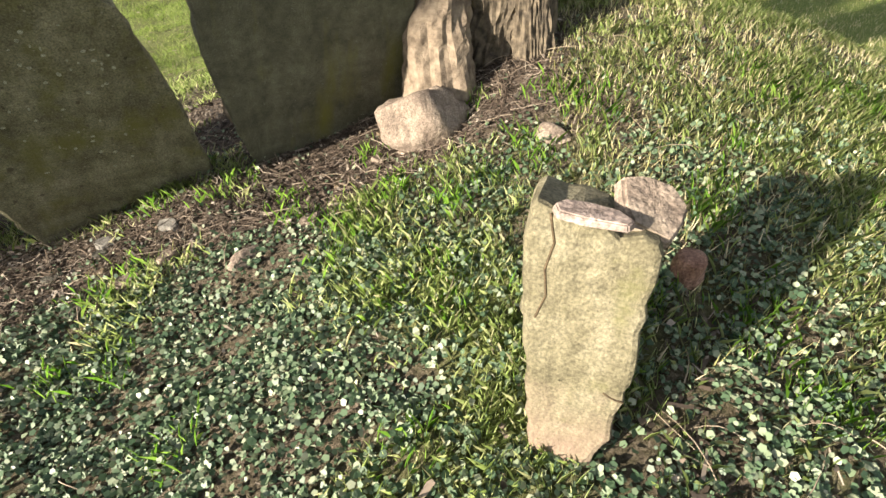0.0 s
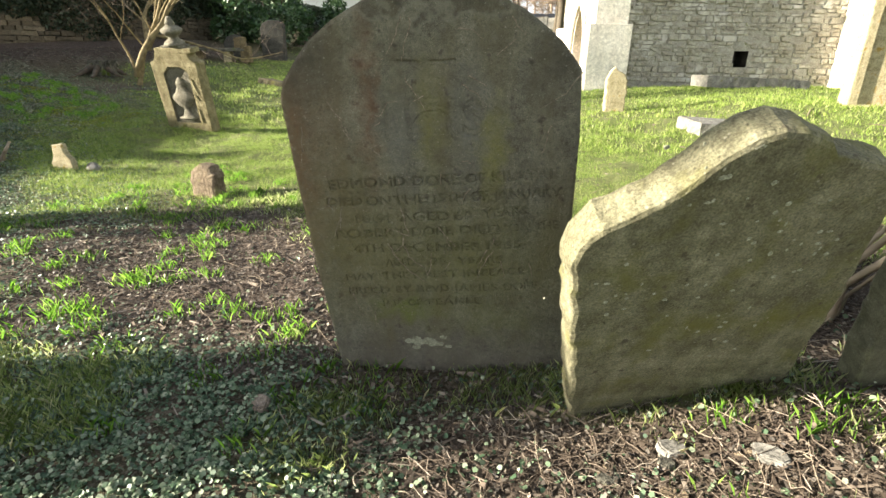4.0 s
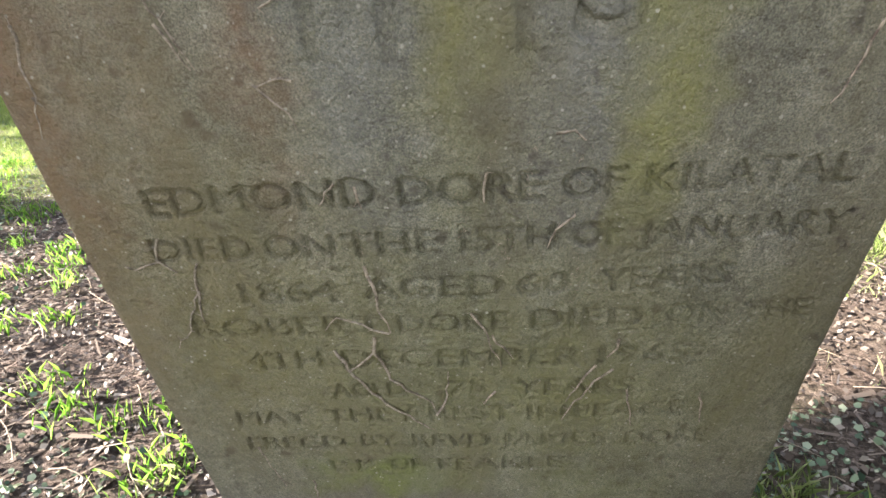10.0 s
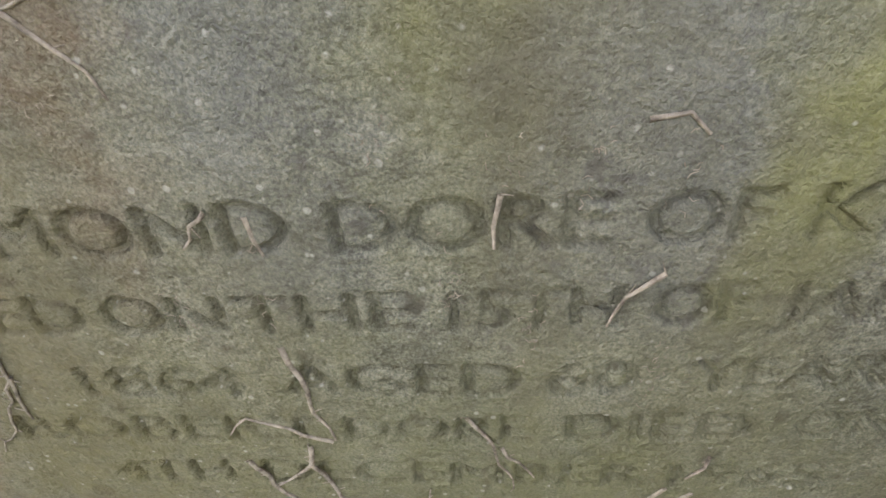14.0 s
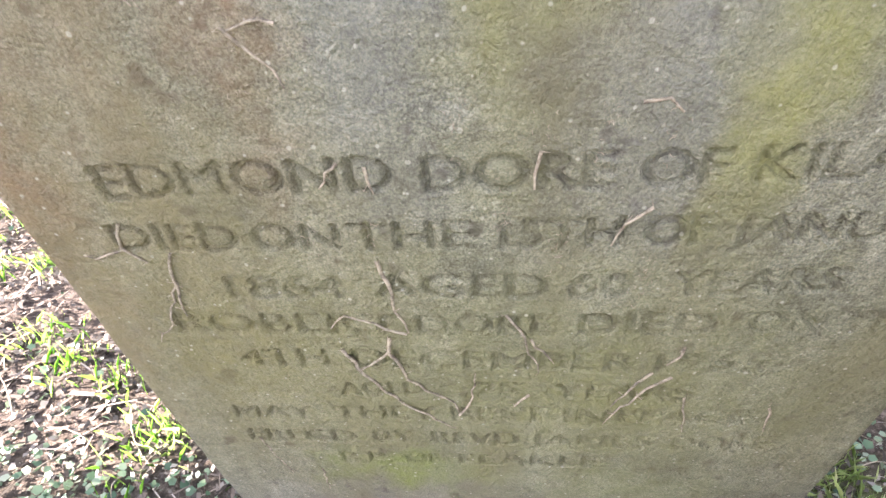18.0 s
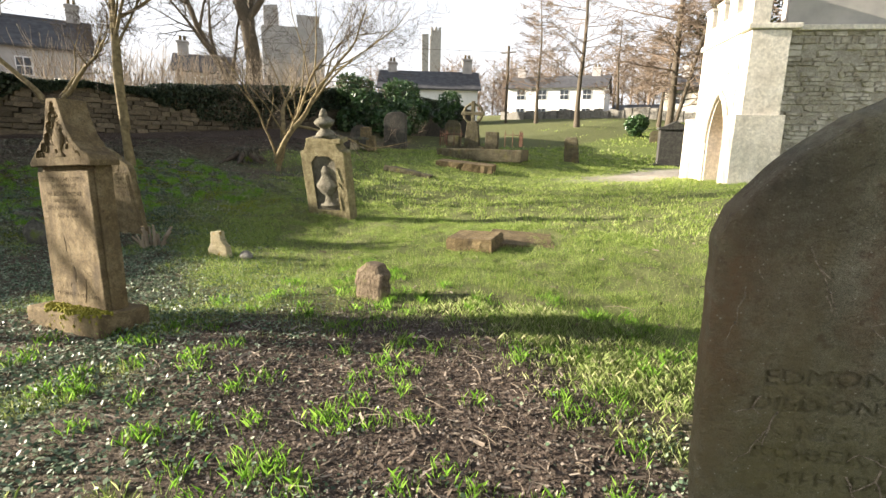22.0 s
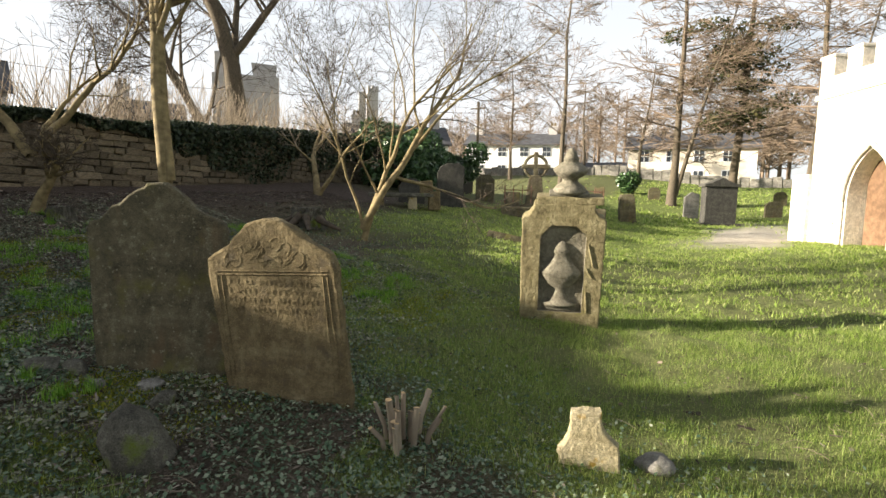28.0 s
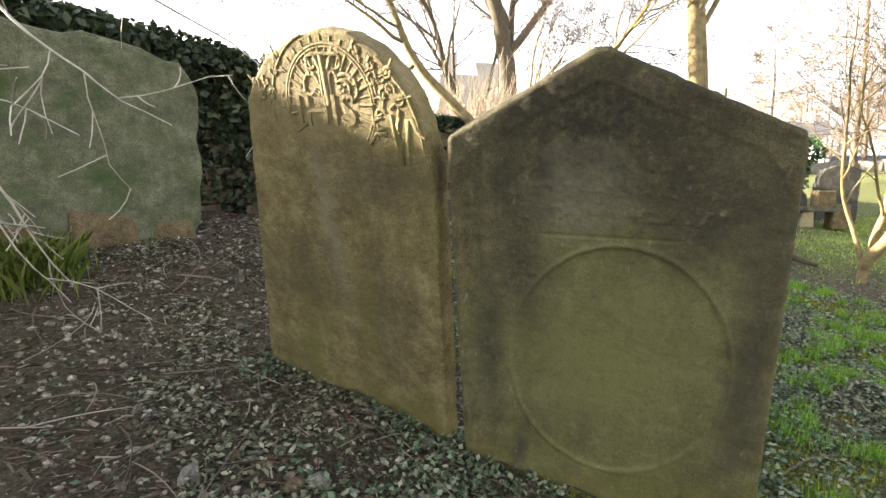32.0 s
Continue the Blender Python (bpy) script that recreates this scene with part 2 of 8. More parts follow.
def carve(ob, cutter_bm, floor_material):
    """Cuts a solid out of a mesh object for good; the cut takes the floor material."""
    cme = mesh_of("cutter", cutter_bm, floor_material)
    cut = new("cutter", cme)
    cut.matrix_world = ob.matrix_world
    def extent(me):
        co = np.empty(len(me.vertices) * 3)
        me.vertices.foreach_get("co", co)
        co = co.reshape(-1, 3)
        return np.concatenate([co.min(0), co.max(0)]) if len(co) else np.zeros(6)

    before = extent(ob.data)
    for solver in ("MANIFOLD", "EXACT"):
        mod = ob.modifiers.new("carve", "BOOLEAN")
        mod.operation, mod.object, mod.solver, mod.material_mode = "DIFFERENCE", cut, solver, "TRANSFER"
        bpy.context.view_layer.update()
        dg = bpy.context.evaluated_depsgraph_get()
        me = bpy.data.meshes.new_from_object(ob.evaluated_get(dg), depsgraph=dg)
        ob.modifiers.clear()
        if len(me.polygons) > len(ob.data.polygons) and np.abs(extent(me) - before).max() < 0.004:
            ob.data = me
            break
    bpy.data.objects.remove(cut)
    return ob


def sunk(name, bm, material, parent, cutter, floor_material, label=""):
    """A part with a solid cut out of it, both in the thing's own coordinates."""
    ob = carve(part(name, bm, material), cutter, floor_material)
    ob.parent = parent
    return tagged(ob, label)


# ---- materials ----
def mat_new(name):
    m = bpy.data.materials.new(name)
    m.use_nodes = True
    nt = m.node_tree
    return m, nt.nodes, nt.links, nt.nodes["Principled BSDF"]


def ramp_of(N, stops):
    r = N.new("ShaderNodeValToRGB")
    el = r.color_ramp.elements
    while len(el) < len(stops):
        el.new(0.5)
    for e, (p, c) in zip(el, stops):
        e.position, e.color = p, (*c, 1) if len(c) == 3 else c
    return r


def noise_of(N, L, co, scale, detail=6, rough=0.6, stretch=None):
    t = N.new("ShaderNodeTexNoise")
    t.inputs["Scale"].default_value, t.inputs["Detail"].default_value, t.inputs["Roughness"].default_value = scale, detail, rough
    if stretch:
        mp = N.new("ShaderNodeMapping")
        mp.inputs["Scale"].default_value = stretch
        L.new(co, mp.inputs["Vector"])
        co = mp.outputs["Vector"]
    L.new(co, t.inputs["Vector"])
    return t.outputs["Fac"]


def mix_of(N, L, fac, a, b):
    m = N.new("ShaderNodeMixRGB")
    for sock, v in (("Fac", fac), ("Color1", a), ("Color2", b)):
        if isinstance(v, bpy.types.NodeSocket):
            L.new(v, m.inputs[sock])
        elif sock == "Fac":
            m.inputs[sock].default_value = v
        else:
            m.inputs[sock].default_value = (*v, 1)
    return m.outputs["Color"]


def stone_mat(name, dark, mid, light, scale=5.0, stains=(), spots=None, bump=0.5, fine=60.0, rough=0.92, pits=0.35, band=None, patches=(), cut_shade=None):
    """Weathered stone. stains: (colour, scale, stretch, low, high); patches: (colour, x, half width, z, half height,
    strength); cut_shade: dark colour painted into the cuts as shade; spots: (colour, scale, size); band: (colour, from
    z, to z).
    """
    m, N, L, bs = mat_new(name)
    co = N.new("ShaderNodeTexCoord").outputs["Object"]
    base = noise_of(N, L, co, scale, 8, 0.65)
    r = ramp_of(N, [(0.3, dark), (0.5, mid), (0.72, light)])
    L.new(base, r.inputs["Fac"])
    col = r.outputs["Color"]
    grain = noise_of(N, L, co, fine * 3, 3, 0.7)
    gr = ramp_of(N, [(0.36, (0.55, 0.55, 0.55)), (0.64, (1.4, 1.4, 1.4))])
    L.new(grain, gr.inputs["Fac"])
    mul = N.new("ShaderNodeMixRGB")
    mul.blend_type, mul.inputs["Fac"].default_value = "MULTIPLY", 0.8
    L.new(col, mul.inputs["Color1"])
    L.new(gr.outputs["Color"], mul.inputs["Color2"])
    col = mul.outputs["Color"]
    mottle = ramp_of(N, [(0.34, (0.62, 0.62, 0.62)), (0.5, (1, 1, 1)), (0.66, (1.35, 1.35, 1.35))])
    L.new(noise_of(N, L, co, scale * 4.5, 7, 0.75), mottle.inputs["Fac"])
    mul = N.new("ShaderNodeMixRGB")
    mul.blend_type, mul.inputs["Fac"].default_value = "MULTIPLY", 0.75
    L.new(col, mul.inputs["Color1"])
    L.new(mottle.outputs["Color"], mul.inputs["Color2"])
    col = mul.outputs["Color"]
    if band:
        c, z0, z1 = band
        sp = N.new("ShaderNodeSeparateXYZ")
        L.new(co, sp.inputs["Vector"])
        wav = N.new("ShaderNodeMath")
        wav.operation, wav.inputs[1].default_value = "MULTIPLY_ADD", abs(z1 - z0) * 1.2
        L.new(noise_of(N, L, co, 7, 6, 0.65), wav.inputs[0])
        L.new(sp.outputs["Z"], wav.inputs[2])
        mr = N.new("ShaderNodeMapRange")
        mr.inputs["From Min"].default_value, mr.inputs["From Max"].default_value = z0, z1
        L.new(wav.outputs[0], mr.inputs["Value"])
        keep = N.new("ShaderNodeMath")
        keep.operation, keep.inputs[1].default_value = "MULTIPLY", 0.8
        L.new(mr.outputs["Result"], keep.inputs[0])
        col = mix_of(N, L, keep.outputs[0], col, c)
    if pits:
        pv = ramp_of(N, [(0.26, (0.35, 0.34, 0.32)), (0.36, (1, 1, 1))])
        L.new(noise_of(N, L, co, fine * 0.9, 3, 0.55), pv.inputs["Fac"])
        mul = N.new("ShaderNodeMixRGB")
        mul.blend_type, mul.inputs["Fac"].default_value = "MULTIPLY", min(1.0, pits * 2)
        L.new(col, mul.inputs["Color1"])
        L.new(pv.outputs["Color"], mul.inputs["Color2"])
        col = mul.outputs["Color"]
    for c, sc, stretch, lo, hi in stains:
        f = noise_of(N, L, co, sc, 6, 0.6, stretch)
        fr = ramp_of(N, [(lo, (0, 0, 0)), (hi, (1, 1, 1))])
        L.new(f, fr.inputs["Fac"])
        col = mix_of(N, L, fr.outputs["Color"], col, c)
    if patches:
        warp = N.new("ShaderNodeMixRGB")
        warp.blend_type, warp.inputs["Fac"].default_value = "ADD", 1.0
        wn_ = N.new("ShaderNodeTexNoise")
        wn_.inputs["Scale"].default_value, wn_.inputs["Detail"].default_value = 13.0, 9
        L.new(co, wn_.inputs["Vector"])
        wsc = N.new("ShaderNodeVectorMath")
        wsc.operation, wsc.inputs[1].default_value = "MULTIPLY_ADD", (0.16, 0.16, 0.3)
        wsc.inputs[2].default_value = (-0.08, -0.08, -0.15)
        L.new(wn_.outputs["Color"], wsc.inputs[0])
        L.new(co, warp.inputs["Color1"])
        L.new(wsc.outputs["Vector"], warp.inputs["Color2"])
        blot = noise_of(N, L, co, 38, 5, 0.7)
        for c, cu, su, cw, sw, power in patches:
            mp = N.new("ShaderNodeMapping")
            mp.inputs["Location"].default_value = (-cu / su, 0, -cw / sw)
            mp.inputs["Scale"].default_value = (1 / su, 0, 1 / sw)
            L.new(warp.outputs["Color"], mp.inputs["Vector"])
            ln_ = N.new("ShaderNodeVectorMath")
            ln_.operation = "LENGTH"
            L.new(mp.outputs["Vector"], ln_.inputs[0])
            mr = N.new("ShaderNodeMapRange")
            mr.inputs["From Min"].default_value, mr.inputs["From Max"].default_value = 1.5, 0.1
            mr.inputs["To Max"].default_value = power * 1.9
            L.new(ln_.outputs["Value"], mr.inputs["Value"])
            ml = N.new("ShaderNodeMath")
            ml.operation, ml.use_clamp = "MULTIPLY", True
            L.new(mr.outputs["Result"], ml.inputs[0])
            L.new(blot, ml.inputs[1])
            col = mix_of(N, L, ml.outputs[0], col, c)
    if spots:
        c, sc, size = spots
        v = N.new("ShaderNodeTexVoronoi")
        v.inputs["Scale"].default_value = sc
        wob = noise_of(N, L, co, sc * 0.6, 4, 0.6)
        L.new(co, v.inputs["Vector"])
        sub = N.new("ShaderNodeMath")
        sub.operation, sub.inputs[1].default_value = "MULTIPLY_ADD", 0.7
        L.new(wob, sub.inputs[0])
        L.new(v.outputs["Distance"], sub.inputs[2])
        fr = ramp_of(N, [(size + 0.37, (0.5, 0.5, 0.5)), (size + 0.47, (0, 0, 0))])
        L.new(sub.outputs[0], fr.inputs["Fac"])
        col = mix_of(N, L, fr.outputs["Color"], col, c)
    # tone painted into the carved cuts to darken them like shade
    if cut_shade:
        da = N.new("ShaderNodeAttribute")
        da.attribute_name = "cut_shade"
        col = mix_of(N, L, da.outputs["Fac"], col, cut_shade)
    L.new(col, bs.inputs["Base Color"])
    bs.inputs["Roughness"].default_value = rough
    bs.inputs["Specular IOR Level"].default_value = 0.25
    h = noise_of(N, L, co, fine, 6, 0.7)
    h2 = noise_of(N, L, co, scale * 3, 5, 0.6)
    add = N.new("ShaderNodeMath")
    add.operation, add.inputs[1].default_value = "MULTIPLY_ADD", 2.5
    L.new(h2, add.inputs[0])
    L.new(h, add.inputs[2])
    bp = N.new("ShaderNodeBump")
    bp.inputs["Strength"].default_value, bp.inputs["Distance"].default_value = bump, 0.01
    L.new(add.outputs[0], bp.inputs["Height"])
    L.new(bp.outputs["Normal"], bs.inputs["Normal"])
    return m


def plain_mat(name, a, b, scale=6.0, rough=0.8, metal=0.0, bump=0.2, fine=40, random_value=0.0):
    """Two tones by noise, with fine relief; random_value: how far single pieces differ in brightness."""
    m, N, L, bs = mat_new(name)
    co = N.new("ShaderNodeTexCoord").outputs["Object"]
    r = ramp_of(N, [(0.35, a), (0.65, b)])
    L.new(noise_of(N, L, co, scale, 6, 0.6), r.inputs["Fac"])
    col = r.outputs["Color"]
    if random_value:
        info = N.new("ShaderNodeObjectInfo").outputs["Random"]
        mr = N.new("ShaderNodeMapRange")
        mr.inputs["To Min"].default_value, mr.inputs["To Max"].default_value = 1 - random_value, 1 + random_value
        L.new(info, mr.inputs["Value"])
        hs = N.new("ShaderNodeHueSaturation")
        L.new(col, hs.inputs["Color"])
        L.new(mr.outputs["Result"], hs.inputs["Value"])
        col = hs.outputs["Color"]
    L.new(col, bs.inputs["Base Color"])
    bs.inputs["Roughness"].default_value, bs.inputs["Metallic"].default_value = rough, metal
    bs.inputs["Specular IOR Level"].default_value = 0.3
    bp = N.new("ShaderNodeBump")
    bp.inputs["Strength"].default_value, bp.inputs["Distance"].default_value = bump, 0.01
    L.new(noise_of(N, L, co, fine, 5, 0.65), bp.inputs["Height"])
    L.new(bp.outputs["Normal"], bs.inputs["Normal"])
    return m


def leaf_mat(name, stops, through_light=0.35, rough=0.5, gloss=0.4):
    """Leaves and blades: each piece takes a tone of its own, and light shines through it."""
    m, N, L, bs = mat_new(name)
    rnd_out = N.new("ShaderNodeNewGeometry").outputs["Random Per Island"]
    r = ramp_of(N, stops)
    L.new(rnd_out, r.inputs["Fac"])
    L.new(r.outputs["Color"], bs.inputs["Base Color"])
    bs.inputs["Roughness"].default_value = rough
    bs.inputs["Specular IOR Level"].default_value = gloss
    tr = N.new("ShaderNodeBsdfTranslucent")
    L.new(r.outputs["Color"], tr.inputs["Color"])
    mx = N.new("ShaderNodeMixShader")
    mx.inputs["Fac"].default_value = through_light
    L.new(bs.outputs["BSDF"], mx.inputs[1])
    L.new(tr.outputs["BSDF"], mx.inputs[2])
    L.new(mx.outputs["Shader"], N["Material Output"].inputs["Surface"])
    return m


def ground_mat():
    m, N, L, bs = mat_new("earth")
    co = N.new("ShaderNodeNewGeometry").outputs["Position"]
    soil = ramp_of(N, [(0.36, (0.022, 0.017, 0.013)), (0.5, (0.08, 0.06, 0.047)), (0.64, (0.24, 0.19, 0.155))])
    L.new(noise_of(N, L, co, 45, 10, 0.85), soil.inputs["Fac"])
    turf = ramp_of(N, [(0.32, (0.035, 0.05, 0.016)), (0.48, (0.12, 0.16, 0.04)), (0.66, (0.3, 0.33, 0.11))])
    L.new(noise_of(N, L, co, 48, 10, 0.85), turf.inputs["Fac"])
    at = N.new("ShaderNodeAttribute")
    at.attribute_name = "turf"
    col = mix_of(N, L, at.outputs["Fac"], soil.outputs["Color"], turf.outputs["Color"])
    pt = N.new("ShaderNodeAttribute")
    pt.attribute_name = "path"
    pale = ramp_of(N, [(0.3, (0.28, 0.25, 0.2)), (0.7, (0.45, 0.42, 0.36))])
    L.new(noise_of(N, L, co, 6, 8, 0.7), pale.inputs["Fac"])
    col = mix_of(N, L, pt.outputs["Fac"], col, pale.outputs["Color"])
    L.new(col, bs.inputs["Base Color"])
    bs.inputs["Roughness"].default_value = 0.95
    bs.inputs["Specular IOR Level"].default_value = 0.15
    bp = N.new("ShaderNodeBump")
    bp.inputs["Strength"].default_value, bp.inputs["Distance"].default_value = 0.9, 0.03
    L.new(noise_of(N, L, co, 30, 8, 0.75), bp.inputs["Height"])
    L.new(bp.outputs["Normal"], bs.inputs["Normal"])
    return m


M_EARTH = ground_mat()
OLIVE, GREEN, RUST, PALE = (0.13, 0.125, 0.03), (0.16, 0.19, 0.03), (0.17, 0.075, 0.035), (0.36, 0.34, 0.27)
FACE_STAINS = (
    ((0.17, 0.105, 0.058), -0.08, 0.07, 1.1, 0.5, 0.75), ((0.165, 0.095, 0.055), 0.2, 0.04, 1.27, 0.28, 0.65), ((0.17, 0.122, 0.068), 0.05, 0.09, 1.15, 0.32, 0.5),
    ((0.17, 0.167, 0.148), 0.31, 0.07, 1.14, 0.2, 0.5), ((0.165, 0.163, 0.148), 0.57, 0.065, 1.2, 0.24, 0.5), ((0.185, 0.177, 0.066), 0.43, 0.045, 1.2, 0.2, 0.6),
    ((0.212, 0.21, 0.06), 0.665, 0.045, 1.12, 0.16, 0.62), ((0.165, 0.14, 0.058), 0.1, 0.24, 0.7, 0.34, 0.6))
EDGE_STAINS = (
    ((0.16, 0.155, 0.06), 0.6, 0.42, 0.62, 0.24, 0.6),
    ((0.15, 0.17, 0.045), 0.31, 0.13, 0.37, 0.06, 0.7), ((0.15, 0.155, 0.055), 0.7, 0.22, 0.32, 0.09, 0.45), ((0.132, 0.112, 0.1), 0.45, 0.7, 0.06, 0.2, 0.55),
    ((0.065, 0.06, 0.045), -0.02, 0.11, 1.42, 0.13, 0.7), ((0.065, 0.06, 0.045), 0.42, 0.44, 1.64, 0.06, 0.7), ((0.065, 0.06, 0.045), 0.86, 0.11, 1.42, 0.13, 0.7), ((0.25, 0.24, 0.19), 0.45, 0.34, 1.575, 0.018, 0.5),
    ((0.09, 0.075, 0.06), 0.46, 0.03, 1.08, 0.045, 0.4))
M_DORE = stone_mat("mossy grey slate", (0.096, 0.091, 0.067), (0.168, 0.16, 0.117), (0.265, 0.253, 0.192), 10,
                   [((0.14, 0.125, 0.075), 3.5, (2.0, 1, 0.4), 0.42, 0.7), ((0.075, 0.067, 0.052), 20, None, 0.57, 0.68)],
                   ((0.42, 0.4, 0.33), 70, 0.015), bump=0.78, fine=120, cut_shade=(0.062, 0.052, 0.026),
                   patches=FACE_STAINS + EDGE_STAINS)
M_WAVY = stone_mat("lichened sandstone", (0.085, 0.079, 0.046), (0.155, 0.145, 0.088), (0.265, 0.248, 0.168), 6,
                   [(OLIVE, 4, None, 0.5, 0.7), ((0.08, 0.07, 0.045), 22, None, 0.6, 0.68)], ((0.34, 0.325, 0.25), 40, 0.0), bump=0.7, fine=45, pits=0.6)
M_TALL = stone_mat("dark grey slate", (0.063, 0.061, 0.041), (0.104, 0.101, 0.068), (0.155, 0.15, 0.102), 5,
                   [(OLIVE, 3, (1.5, 1, 0.4), 0.55, 0.75)], ((0.3, 0.3, 0.25), 60, -0.01), bump=0.3, fine=80)
M_STUB = stone_mat("yellow-green weathered sandstone", (0.085, 0.076, 0.045), (0.148, 0.134, 0.085), (0.235, 0.215, 0.15), 6,
                   [((0.12, 0.12, 0.045), 5, None, 0.56, 0.72)], bump=0.55, fine=42, pits=0.5, band=((0.25, 0.175, 0.14), 0.42, 0.1))
M_PALE = stone_mat("pale broken stone", (0.13, 0.1, 0.08), (0.23, 0.185, 0.145), (0.36, 0.3, 0.24), 7, [((0.14, 0.115, 0.08), 8, None, 0.55, 0.7)], bump=0.6, fine=45)
M_LICHEN = stone_mat("pale lichen crust", (0.2, 0.2, 0.14), (0.3, 0.3, 0.22), (0.4, 0.4, 0.31), 30, bump=0.5)
M_PINK = stone_mat("pale pinkish stone", (0.16, 0.125, 0.105), (0.27, 0.215, 0.185), (0.37, 0.315, 0.275), 7, bump=0.4, fine=45)
M_RED = stone_mat("reddish stone", (0.16, 0.085, 0.06), (0.24, 0.14, 0.1), (0.33, 0.22, 0.17), 8, bump=0.6, fine=45)
M_CORK = stone_mat("brown sandstone", (0.08, 0.057, 0.027), (0.145, 0.107, 0.054), (0.215, 0.168, 0.094), 6,
                   [((0.07, 0.052, 0.03), 5, (1, 1, 0.4), 0.55, 0.72), ((0.25, 0.21, 0.14), 26, None, 0.66, 0.74)], bump=0.6, fine=60)
M_CORK_CUT = stone_mat("dark letters", (0.045, 0.033, 0.02), (0.075, 0.055, 0.032), (0.11, 0.083, 0.05), 9, bump=0.3)
M_P1 = stone_mat("grey lichened stone", (0.05, 0.044, 0.027), (0.1, 0.087, 0.053), (0.175, 0.157, 0.1), 6,
                 [((0.13, 0.085, 0.045), 3, (1.5, 1, 0.6), 0.55, 0.8), (OLIVE, 4, None, 0.55, 0.75), ((0.2, 0.19, 0.13), 24, None, 0.6, 0.68)], ((0.27, 0.255, 0.185), 30, 0.06), bump=0.5, fine=60)
M_P2 = stone_mat("ochre lichened stone", (0.082, 0.062, 0.03), (0.157, 0.121, 0.063), (0.255, 0.205, 0.115), 7,
                 [((0.1, 0.08, 0.05), 9, None, 0.55, 0.7)], ((0.42, 0.38, 0.28), 50, 0.0), bump=0.7, fine=55)
M_URN = stone_mat("yellowish carved stone", (0.11, 0.09, 0.045), (0.2, 0.17, 0.09), (0.3, 0.265, 0.155), 8,
                  [((0.07, 0.06, 0.04), 9, None, 0.6, 0.72), (OLIVE, 5, None, 0.6, 0.75)], bump=0.7, fine=50)
M_URN_GREY = stone_mat("grey carved stone", (0.1, 0.09, 0.065), (0.17, 0.155, 0.115), (0.25, 0.23, 0.175), 9, bump=0.6, fine=60)
M_Q = stone_mat("green-stained slab", (0.06, 0.054, 0.028), (0.115, 0.104, 0.052), (0.18, 0.165, 0.09), 6,
                [((0.05, 0.044, 0.034), 4, (1.6, 1, 0.5), 0.55, 0.72), ((0.2, 0.19, 0.14), 30, (1.2, 1, 0.5), 0.63, 0.7)], None, bump=0.5, fine=70, band=((0.17, 0.165, 0.03), 0.55, 0.05),
                patches=(((0.155, 0.155, 0.06), 0.6, 0.42, 0.6, 0.5, 0.9), ((0.032, 0.028, 0.022), 0.5, 0.75, 1.52, 0.3, 0.9), ((0.04, 0.035, 0.027), 0.85, 0.2, 1.2, 0.2, 0.8), ((0.04, 0.035, 0.027), 0.25, 0.12, 1.0, 0.25, 0.8),
                         ((0.17, 0.16, 0.12), 0.45, 0.15, 1.25, 0.14, 0.55), ((0.045, 0.04, 0.03), 1.04, 0.07, 0.7, 0.6, 0.8), ((0.045, 0.04, 0.03), 0.13, 0.06, 0.6, 0.35, 0.7)))
M_Q1 = stone_mat("ochre carved slab", (0.09, 0.073, 0.034), (0.165, 0.135, 0.063), (0.26, 0.22, 0.115), 7,
                 [((0.13, 0.125, 0.04), 2.4, (1.6, 1, 0.4), 0.52, 0.74)], ((0.36, 0.33, 0.26), 48, -0.01), bump=0.5, fine=60, band=((0.15, 0.15, 0.03), 0.5, 0.05),
                 # the first patch paints the sunlit upper part in a paler tone
                 patches=(((0.21, 0.17, 0.095), 0.85, 0.5, 1.58, 0.2, 0.8), ((0.06, 0.05, 0.034), 1.0, 0.3, 1.2, 0.12, 0.7), ((0.19, 0.175, 0.13), 0.72, 0.05, 0.95, 0.35, 0.6), ((0.06, 0.05, 0.034), 0.5, 0.25, 0.75, 0.2, 0.5), ((0.07, 0.058, 0.038), 0.95, 0.15, 0.6, 0.35, 0.5)))
M_SMALL = stone_mat("pale lichened footstone", (0.22, 0.185, 0.1), (0.36, 0.31, 0.19), (0.5, 0.45, 0.32), 9, [((0.3, 0.2, 0.05), 9, None, 0.58, 0.68)], bump=0.7, fine=50)
M_ROCK = stone_mat("mossy grey rock", (0.05, 0.047, 0.038), (0.1, 0.095, 0.075), (0.18, 0.17, 0.14), 7, [((0.1, 0.13, 0.02), 4, None, 0.56, 0.66)], bump=0.8, fine=40)
M_BROWNROCK = stone_mat("brown rounded stone", (0.085, 0.064, 0.042), (0.155, 0.118, 0.078), (0.25, 0.2, 0.14), 9, [((0.22, 0.2, 0.09), 6, None, 0.55, 0.7)], bump=0.9, fine=45)
M_DARKST = stone_mat("dark grey headstone", (0.035, 0.034, 0.03), (0.06, 0.058, 0.05), (0.1, 0.096, 0.08), 7, bump=0.3)
M_GREYST = stone_mat("light grey stone", (0.11, 0.104, 0.09), (0.19, 0.18, 0.158), (0.3, 0.285, 0.25), 6, [(OLIVE, 5, None, 0.6, 0.78)], bump=0.5)
M_ASHLAR = stone_mat("pale limewashed ashlar", (0.55, 0.5, 0.42), (0.68, 0.63, 0.54), (0.78, 0.74, 0.66), 3, [((0.45, 0.41, 0.33), 6, None, 0.6, 0.8)], bump=0.3)
M_RUBBLE = stone_mat("rubble masonry", (0.22, 0.195, 0.145), (0.36, 0.33, 0.265), (0.52, 0.49, 0.41), 3.5, [((0.55, 0.52, 0.46), 2.2, None, 0.52, 0.62), ((0.14, 0.13, 0.07), 3, None, 0.6, 0.72)], bump=1.0, fine=22)
